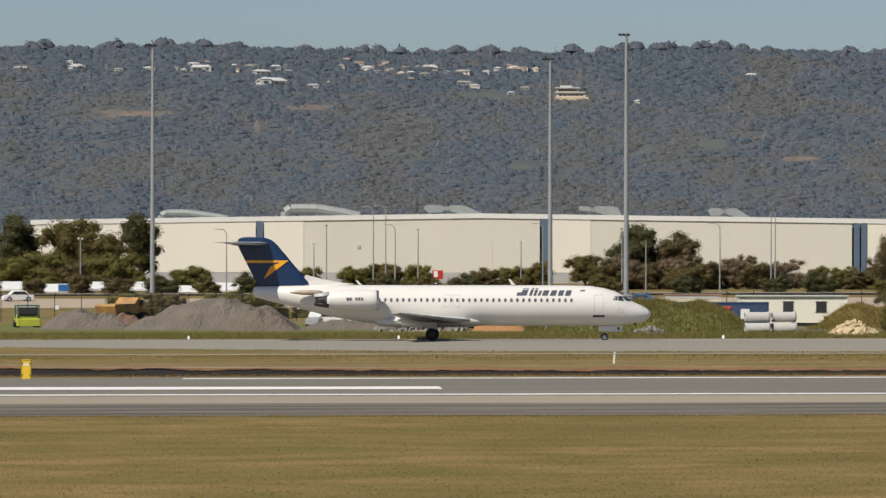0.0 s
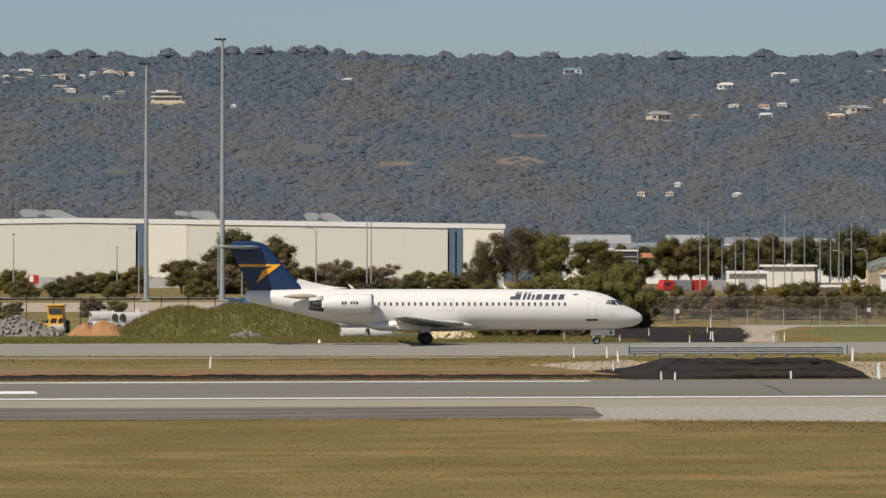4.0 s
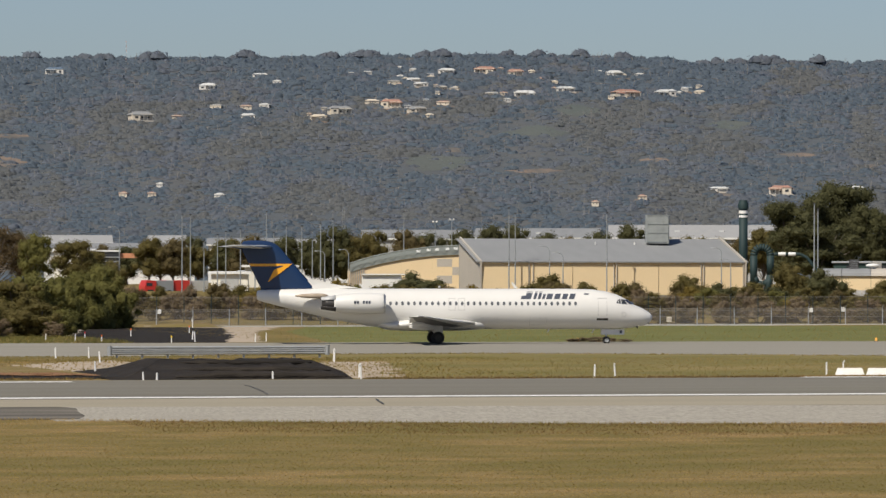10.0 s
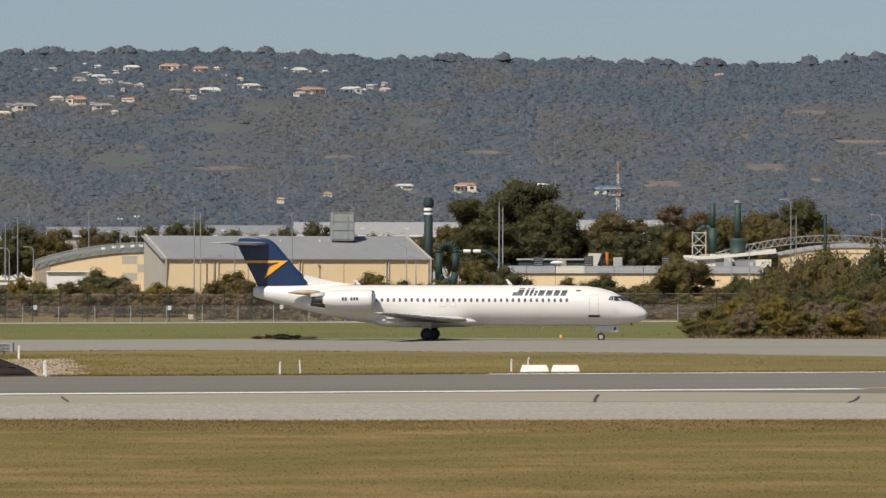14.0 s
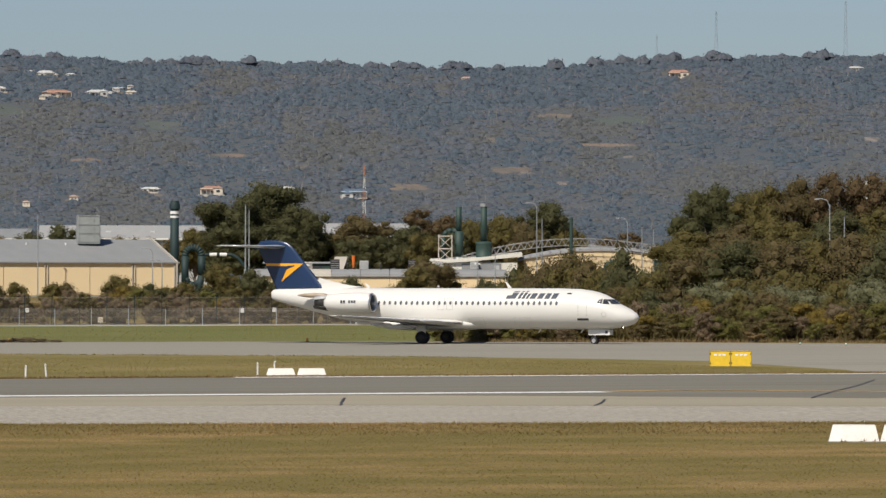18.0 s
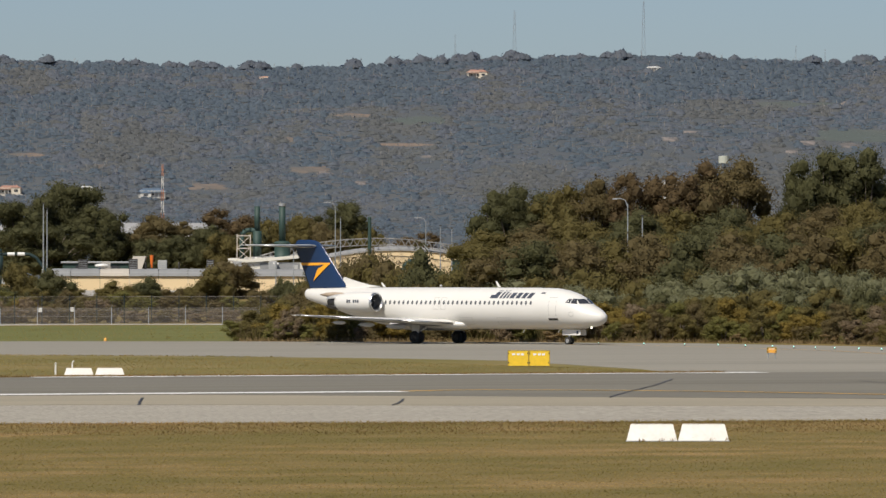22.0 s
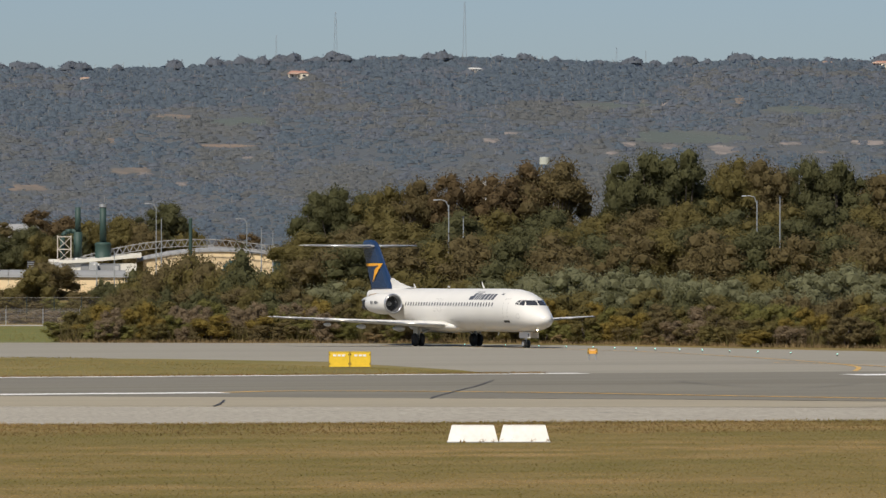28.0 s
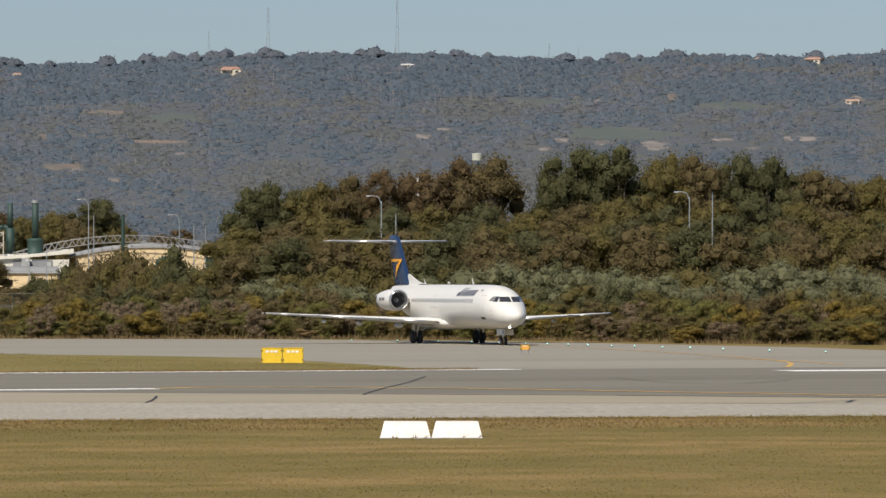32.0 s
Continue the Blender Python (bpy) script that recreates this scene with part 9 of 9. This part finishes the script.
# the wood: single large trees behind, a lower closed row before them
WOOD = [(17.78, 0.835, 6.0, 1), (18.02, 0.86, 5.6, 3), (18.32, 0.90, 6.0, 2), (18.68, 0.98, 5.6, 0), (19.08, 0.99, 5.8, 4), (19.56, 1.10, 8.0, 4), (19.98, 1.16, 8.6, 0), (20.62, 0.97, 4.2, 1), (20.88, 1.18, 6.0, 3),
        (21.30, 1.22, 7.6, 1), (21.72, 1.17, 6.6, 2), (22.12, 1.18, 6.2, 0), (22.47, 1.12, 5.2, 3), (22.88, 1.11, 6.2, 1), (23.30, 1.04, 7.6, 0), (23.85, 0.96, 8.0, 2), (24.4, 0.97, 8.0, 4), (24.95, 0.96, 8.0, 1)]
plant_row("gum", [(t, 645, height_at(t, 645, top) * 1.08, w * 1.22, which) for t, top, w, which in WOOD], "gum wood")
front = lambda t: float(np.interp(t, (17.6, 18.5, 19.5, 20.2, 20.5, 21.3, 22.5, 25.4), (0.50, 0.60, 0.68, 0.66, 0.66, 0.76, 0.72, 0.68)))
for d, share, step, kind in ((625, 1.08, 0.44, "gum"), (608, 0.86, 0.41, "gum"), (590, 0.66, 0.38, "round")):
    plant_row(kind, [(t + random.uniform(-0.06, 0.06), d + random.uniform(-5, 5), height_at(t, d, share * front(t) * random.uniform(0.92, 1.08)), random.uniform(7.2, 9.6), (2, 0, 2, 1, 2, 3)[k % 6] % len(STOCK[kind])) for k, t in enumerate(np.arange(17.75, 25.4, step))], "gum wood")
for kind in STOCK:
    for k, (ob, h, w) in enumerate(STOCK[kind]):
        p = spot(26.5 + 0.9 * k + 0.2 * len(kind), 620 + 25 * len(kind))
        ob.matrix_basis = Matrix.Translation(p)


# ---- bush on the scarp ----
# turn, height angle, half width, half height, in degrees
TAN_CLEARINGS = [(5.60, 1.145, 0.26, 0.045), (5.70, 1.40, 0.17, 0.018), (10.72, 1.075, 0.25, 0.018), (9.94, 1.27, 0.09, 0.022), (15.95, 1.09, 0.22, 0.035), (15.0, 0.93, 0.20, 0.035), (16.4, 1.61, 0.22, 0.022),
                 (15.79, 1.38, 0.07, 0.022), (16.9, 1.335, 0.28, 0.015), (-1.95, 1.555, 0.36, 0.035), (-0.78, 1.43, 0.035, 0.06), (-0.27, 1.62, 0.22, 0.025), (4.42, 1.13, 0.18, 0.02), (3.95, 1.33, 0.12, 0.015), (21.82, 1.78, 0.045, 0.04),
                 (11.9, 1.18, 0.14, 0.02), (13.3, 1.23, 0.16, 0.018), (14.0, 1.12, 0.12, 0.018)]
ROCK_CLEARINGS = [(16.46, 0.965, 0.06, 0.022), (21.12, 1.735, 0.07, 0.018), (19.62, 1.46, 0.08, 0.012), (19.44, 1.39, 0.09, 0.02), (20.75, 1.35, 0.10, 0.02), (21.15, 1.33, 0.09, 0.025), (21.67, 1.30, 0.14, 0.05),
                  (23.05, 1.37, 0.16, 0.025), (20.6, 1.27, 0.06, 0.015), (22.3, 1.36, 0.12, 0.015), (16.12, 1.06, 0.07, 0.018), (23.6, 1.75, 0.11, 0.025), (17.1, 1.22, 0.06, 0.012), (22.6, 1.28, 0.08, 0.012)]
GRASS_CLEARINGS = [(11.18, 1.66, 0.26, 0.05), (9.82, 1.16, 0.34, 0.07), (10.75, 1.45, 0.28, 0.05), (20.6, 1.725, 0.36, 0.03), (1.45, 1.75, 0.36, 0.035), (3.6, 1.265, 0.18, 0.045), (1.76, 1.05, 0.12, 0.04), (17.05, 1.57, 0.28, 0.04),
                   (2.95, 1.21, 0.1, 0.03), (22.4, 1.68, 0.4, 0.03), (21.3, 1.42, 0.6, 0.05), (12.6, 1.52, 0.2, 0.04)]
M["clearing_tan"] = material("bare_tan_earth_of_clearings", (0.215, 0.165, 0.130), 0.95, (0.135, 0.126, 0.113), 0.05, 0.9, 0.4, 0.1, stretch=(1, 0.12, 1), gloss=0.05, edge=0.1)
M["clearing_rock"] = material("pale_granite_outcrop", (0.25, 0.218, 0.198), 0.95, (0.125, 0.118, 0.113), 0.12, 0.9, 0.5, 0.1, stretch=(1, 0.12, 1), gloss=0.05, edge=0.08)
# pasture greyed like the hillside, with haze in its colour
M["clearing_grass"] = material("hazed_olive_pasture", (0.096, 0.113, 0.104), 0.95, (0.110, 0.118, 0.108), 0.04, 0.8, 0.4, 0.1, stretch=(1, 0.12, 1), gloss=0.05, edge=0.1)


def clearing(turn, lift, hw, hh, mat, label):
    """Open ground on the slope with a ragged edge, lying just above the hillside."""
    n, rings = 26, 4
    s = Shape()
    vs = [scarp_at(turn, lift, 0.3)]
    for j in range(1, rings + 1):
        for k in range(n):
            a = 2 * math.pi * k / n
            r = j / rings * (1 + 0.55 * noise.noise(Vector((math.cos(a) * 1.6 + turn * 9, math.sin(a) * 1.6, lift * 7))) + 0.3 * noise.noise(Vector((math.cos(a) * 5 + turn * 9, math.sin(a) * 5, 3))))
            vs.append(scarp_at(turn + hw * r * math.cos(a), lift + hh * r * math.sin(a), 0.3 - 0.25 * (j == rings)))
    fs = [(0, 1 + k, 1 + (k + 1) % n) for k in range(n)]
    fs += [(1 + (j - 1) * n + k, 1 + j * n + k, 1 + j * n + (k + 1) % n, 1 + (j - 1) * n + (k + 1) % n) for j in range(1, rings) for k in range(n)]
    tagged(part("clearing", s.add(vs, fs), mat, None, "", True), label, "ground", kind="structure")


for rows, key, label in ((TAN_CLEARINGS, "clearing_tan", "bare tan clearing on the wooded slope"), (ROCK_CLEARINGS, "clearing_rock", "pale granite outcrop on the wooded slope"), (GRASS_CLEARINGS, "clearing_grass", "olive grass clearing on the wooded slope")):
    for row in rows:
        clearing(*row, M[key], label)
OPEN = np.array(TAN_CLEARINGS + ROCK_CLEARINGS + GRASS_CLEARINGS)
ICO = np.array([(0, 0, 1)] + [(0.72 * math.cos(k * 1.2566), 0.72 * math.sin(k * 1.2566), 0.58) for k in range(5)] + [(1.15 * math.cos((k + 0.5) * 1.2566), 1.15 * math.sin((k + 0.5) * 1.2566), -0.35) for k in range(5)])
ICF = np.array([(0, 1 + k, 1 + (k + 1) % 5) for k in range(5)] + [(1 + k, 6 + k, 1 + (k + 1) % 5) for k in range(5)] + [(6 + k, 6 + (k + 1) % 5, 1 + (k + 1) % 5) for k in range(5)])


def raw_mesh(name, v, tris, smooth, mat, label, category="bushland"):
    me = bpy.data.meshes.new(name)
    me.vertices.add(len(v))
    me.vertices.foreach_set("co", v.reshape(-1))
    me.loops.add(tris.size)
    me.loops.foreach_set("vertex_index", tris.reshape(-1))
    me.polygons.add(len(tris))
    me.polygons.foreach_set("loop_start", np.arange(0, tris.size, 3))
    me.update(calc_edges=True)
    me.polygons.foreach_set("use_smooth", smooth)
    me.materials.append(mat)
    return tagged(new(name, me), label, category, kind="stuff")


def woods(name, pts, w, h, lumps, mat, label, seed, spray=0):
    """Many trees in one mesh: each crown is a group of rounded leaf masses, with loose sprays at its rim."""
    rng = np.random.default_rng(seed)
    own = np.repeat(np.arange(len(pts)), lumps)
    first = np.concatenate([[True], own[1:] != own[:-1]])
    m = len(own)
    W, H, single = w[own], h[own], lumps[own] == 1
    a, q = rng.uniform(0, 2 * math.pi, m), np.where(first, 0.08, 0.36) * W * np.sqrt(rng.random(m))
    zc = np.where(first, 0.22, rng.uniform(0.0, 0.22, m)) * H
    r = np.where(single, 0.5, rng.uniform(0.30, 0.50, m)) * W
    rz = np.minimum(r * rng.uniform(0.6, 0.9, m), 0.62 * H)
    c = pts[own] + np.c_[q * np.cos(a), q * np.sin(a), np.where(single, 0.05 * H, zc)]
    spin = rng.uniform(0, 6.28, m)
    x, y, z = ICO.T
    body = np.stack([x * np.cos(spin)[:, None] - y * np.sin(spin)[:, None], x * np.sin(spin)[:, None] + y * np.cos(spin)[:, None], np.broadcast_to(z, (m, 11))], -1)
    body = body * np.stack([r, r, rz], -1)[:, None, :] * rng.uniform(0.8, 1.15, (m, 11, 1)) + c[:, None, :]
    tris = (ICF[None] + (np.arange(m) * 11)[:, None, None]).reshape(-1, 3)
    v, smooth = body.reshape(-1, 3), [True] * len(tris)
    if spray:
        d = rng.normal(0, 1, (m, spray, 3))
        d /= np.linalg.norm(d, axis=2)[:, :, None]
        d[:, :, 2] = np.abs(d[:, :, 2]) * 0.9 - 0.1
        p = c[:, None, :] + d * np.stack([r, r, rz], -1)[:, None, :] * rng.uniform(0.9, 1.25, (m, spray, 1))
        leaf = p[:, :, None, :] + rng.normal(0, 1, (m, spray, 3, 3)) * (r * 0.20)[:, None, None, None]
        n0 = len(v)
        v = np.concatenate([v, leaf.reshape(-1, 3)])
        tris = np.concatenate([tris, np.arange(n0, n0 + m * spray * 3).reshape(-1, 3)])
        smooth += [False] * (m * spray)
    raw_mesh(name, v, tris, smooth, mat, label)


def wooded(t, s):
    """How closely the trees stand at a place on the slope, 0 to 1."""
    patch = noise.noise(Vector((t * 0.8, s * 5, 2))) + 0.7 * noise.noise(Vector((t * 3.4, s * 17, 7)))
    crest, foot = min(1, max(0, (s - 0.70) / 0.15)), min(1, max(0, (0.38 - s) / 0.2))
    burnt = min(1, max(0, (t - 14.5) / 2)) * max(0, 1 - abs(s - 0.55) / 0.22)      # thinner towards the far end, halfway up
    k = 0.90 + 0.75 * patch + 0.5 * crest + 0.95 * foot - 0.30 * burnt
    lift = float(np.interp(t, *RIDGE)) * s ** 0.85
    q = ((t - OPEN[:, 0]) / OPEN[:, 2]) ** 2 + ((lift - OPEN[:, 1] + 0.012) / (OPEN[:, 3] + 0.012)) ** 2
    return k * (0.08 if q.min() < 0.8 else 0.5 if q.min() < 1.4 else 1.0)


def scarp_woods():
    rng = np.random.default_rng(31)
    kinds = {k: [] for k in ("dark", "grey", "olive")}
    scrub, trunks = [], []
    for _ in range(58000):
        t, s = rng.uniform(-4.6, 25.4), rng.random() ** 0.9
        k, u = wooded(t, s), rng.random()
        p = scarp_point(t, s)
        px = math.hypot(p.x, p.y) / 10550
        if u < k:
            big = 8.5 + 15 * rng.random() ** 1.7 + (3.0 if s > 0.78 else 0.0)
            tone = 1.5 * noise.noise(Vector((t * 1.1, s * 6, 11))) + 0.7 * noise.noise(Vector((t * 5, s * 24, 12))) + 0.16 * rng.normal() + (0.40 if s > 0.78 or s < 0.22 else -0.12)
            kinds["dark" if tone > 0.12 else "grey" if tone > -0.28 else "olive"].append((*p, big * px, big * px * rng.uniform(0.24, 0.44), 2 + int(big / 8)))
            if rng.random() < 0.10 + 0.12 * max(0, noise.noise(Vector((t * 2, s * 8, 15)))):
                trunks.append((*p, px * rng.uniform(9, 16), px))
        elif u < k + 0.75:
            small = rng.uniform(2.2, 5.5) * px
            scrub.append((*p, small, small * rng.uniform(0.5, 0.8), 1))
    for key, label in (("dark", "dark eucalypt wood covering the scarp, blued for haze"), ("grey", "eucalypts scattered over the scarp, blued for haze"), ("olive", "olive bush on the scarp, greyed for haze")):
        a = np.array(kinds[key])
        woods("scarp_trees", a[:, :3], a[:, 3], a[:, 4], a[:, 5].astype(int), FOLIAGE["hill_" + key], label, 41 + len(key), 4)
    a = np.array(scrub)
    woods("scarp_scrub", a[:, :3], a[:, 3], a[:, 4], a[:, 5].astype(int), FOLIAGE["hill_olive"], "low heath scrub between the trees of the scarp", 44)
    s = Shape()
    for x, y, z, h, px in trunks:
        base = Vector((x, y - 1.5, z))
        mid, lean = base + Vector((rng.normal(0, 0.06) * h, 0, h * 0.6)), rng.normal(0, 0.14, 2) * h
        s.tube(base, mid, 0.42 * px, 0.34 * px, 3, False)
        for q in lean:
            s.tube(mid, mid + Vector((q, 0, h * 0.4)), 0.3 * px, 0.14 * px, 3, False)
    tagged(part("scarp_trunks", s, M["pale_bark"]), "pale bare eucalypt trunks on the scarp", "bushland", kind="stuff")


def tree_rows(places, lo, hi, seed, power=1.0):
    """Places with a width, a height and a number of leaf masses each; lo and hi in tenths of a milliradian."""
    rng = np.random.default_rng(seed)
    a = np.array([tuple(p) for p in places])
    w = (lo + (hi - lo) * rng.random(len(a)) ** power) * np.hypot(a[:, 0], a[:, 1]) / 10550
    return a, w, w * rng.uniform(0.6, 0.85, len(a)), (3 + 4 * rng.random(len(a))).astype(int)


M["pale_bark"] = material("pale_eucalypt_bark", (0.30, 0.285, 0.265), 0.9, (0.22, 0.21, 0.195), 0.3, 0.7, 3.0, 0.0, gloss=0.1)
# the distance's haze is put into the leaf colours, hence their bluish grey
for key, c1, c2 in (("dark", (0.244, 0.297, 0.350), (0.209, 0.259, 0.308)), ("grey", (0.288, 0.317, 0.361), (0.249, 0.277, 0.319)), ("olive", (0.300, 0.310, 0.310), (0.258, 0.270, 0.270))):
    FOLIAGE["hill_" + key] = material(key + "_hazed_foliage", c1, 0.95, c2, 0.06, 0.8, 0.9, 0.0, stretch=(1, 0.15, 1), pieces=0.05, gloss=0.0, leaf=0.70)
scarp_woods()
rng = np.random.default_rng(33)
for k, (t, h, w, _) in enumerate(HOUSES):
    if 8.4 < t < 12.4 and k % 3 or k % 5 == 0:
        clearing(t + rng.uniform(-0.05, 0.05), h - 0.015, w / 184 * rng.uniform(0.6, 1.0), rng.uniform(0.012, 0.022), M["clearing_tan"], "bare tan yard below a house on the slope")
garden = [scarp_at(t + rng.uniform(-0.7, 0.7) * w / 184, h - rng.uniform(0.012, 0.055)) for t, h, w, _ in HOUSES for k in range(3 + int(w / 8))]
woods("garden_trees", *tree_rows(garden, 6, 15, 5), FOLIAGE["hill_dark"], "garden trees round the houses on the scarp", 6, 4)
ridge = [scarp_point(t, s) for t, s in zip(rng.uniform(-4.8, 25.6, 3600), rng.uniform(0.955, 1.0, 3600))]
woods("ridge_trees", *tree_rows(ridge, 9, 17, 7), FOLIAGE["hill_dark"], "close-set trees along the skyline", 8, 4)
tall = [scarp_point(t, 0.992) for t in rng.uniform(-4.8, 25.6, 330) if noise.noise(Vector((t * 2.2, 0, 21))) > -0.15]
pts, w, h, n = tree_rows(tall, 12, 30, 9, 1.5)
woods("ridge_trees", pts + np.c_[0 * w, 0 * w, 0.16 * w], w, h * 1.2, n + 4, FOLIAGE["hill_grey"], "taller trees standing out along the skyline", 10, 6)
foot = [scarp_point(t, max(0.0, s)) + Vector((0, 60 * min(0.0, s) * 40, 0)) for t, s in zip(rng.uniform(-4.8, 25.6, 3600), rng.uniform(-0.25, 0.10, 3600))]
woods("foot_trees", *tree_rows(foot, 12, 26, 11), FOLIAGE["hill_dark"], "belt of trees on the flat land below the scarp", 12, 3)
AIRLINER_ROWS = [  # seconds, x, y, heading
    (0, 7.64, 486.94, -2.0), (0.5, 11.71, 486.81, -2.1), (1, 15.94, 486.64, -2.1), (1.5, 19.85, 486.46, -2.2),
    (2, 24.04, 486.27, -2.2), (2.5, 27.89, 486.08, -2.3), (3, 32.05, 485.89, -2.3), (3.5, 35.85, 485.69, -2.4),
    (4, 39.97, 485.42, -2.4), (4.5, 43.79, 485.10, -2.5), (6.5, 58.81, 483.52, -2.9), (7, 62.54, 483.12, -3.1),
    (7.5, 65.86, 482.72, -3.3), (8, 69.50, 482.32, -3.5), (8.5, 72.71, 481.92, -3.8), (9, 76.23, 481.52, -4.2),
    (9.5, 79.44, 481.14, -4.8), (10, 82.92, 480.76, -5.5), (10.5, 86.05, 480.38, -6.3), (11, 89.43, 480.00, -7.4),
    (11.5, 92.55, 479.62, -8.8), (12, 95.85, 479.23, -10.5), (12.5, 98.87, 478.80, -12.3), (13, 102.07, 478.28, -14.3),
    (13.5, 104.97, 477.63, -16.4), (14, 107.99, 476.89, -18.7), (14.5, 110.67, 476.08, -21.1), (16.5, 120.78, 472.15, -31.0),
    (17, 123.26, 471.04, -33.6), (17.5, 125.36, 469.90, -36.1), (18, 127.72, 468.72, -38.8), (18.5, 129.75, 467.53, -41.4),
    (19, 131.91, 466.37, -44.1), (19.5, 133.78, 465.24, -46.8), (20, 135.72, 464.14, -49.5), (20.5, 137.50, 463.03, -52.2),
    (21, 139.27, 461.90, -54.8), (21.5, 140.78, 460.73, -57.2), (22, 142.33, 459.53, -59.5), (22.5, 143.65, 458.28, -61.7),
    (23, 145.00, 456.94, -63.9), (23.5, 146.13, 455.49, -66.1), (24, 147.17, 453.93, -68.2), (24.5, 148.02, 452.35, -70.4),
    (25, 148.81, 450.76, -72.4), (25.5, 149.55, 449.18, -74.4), (27.5, 151.67, 442.87, -82.0), (28, 152.13, 441.39, -83.7),
    (28.5, 152.47, 439.98, -85.2), (29, 152.84, 438.65, -86.5), (29.5, 153.07, 437.36, -87.7), (30, 153.43, 436.10, -88.9),
    (30.5, 153.61, 434.89, -90.0), (31, 153.87, 433.71, -91.0), (31.5, 154.04, 432.64, -91.9), (32, 154.39, 431.89, -92.6),
]


def motions():
    z = lambda x: FALL * max(-150.0, min(300.0, x)) + 0.028
    walk(airliner, [(t, pose(x, y, z(x), 0, 0, h)) for t, x, y, h in AIRLINER_ROWS])
    # the wheels roll by the way covered
    ts = np.array([r[0] for r in AIRLINER_ROWS])
    ps = np.array([[r[1], r[2]] for r in AIRLINER_ROWS])
    way = np.concatenate([[0], np.cumsum(np.hypot(*np.diff(ps, axis=0).T))])
    for ob, x, y, r in jet_wheels:
        step = 2 if r > 0.4 else 1
        times = [k / FPS for k in range(0, 32 * FPS + 1, step)]
        walk(ob, [(t, Matrix.Translation((x, y, r)) @ Matrix.Rotation(float(np.interp(t, ts, way)) / r % (2 * math.pi), 4, "Y")) for t in times])


motions()
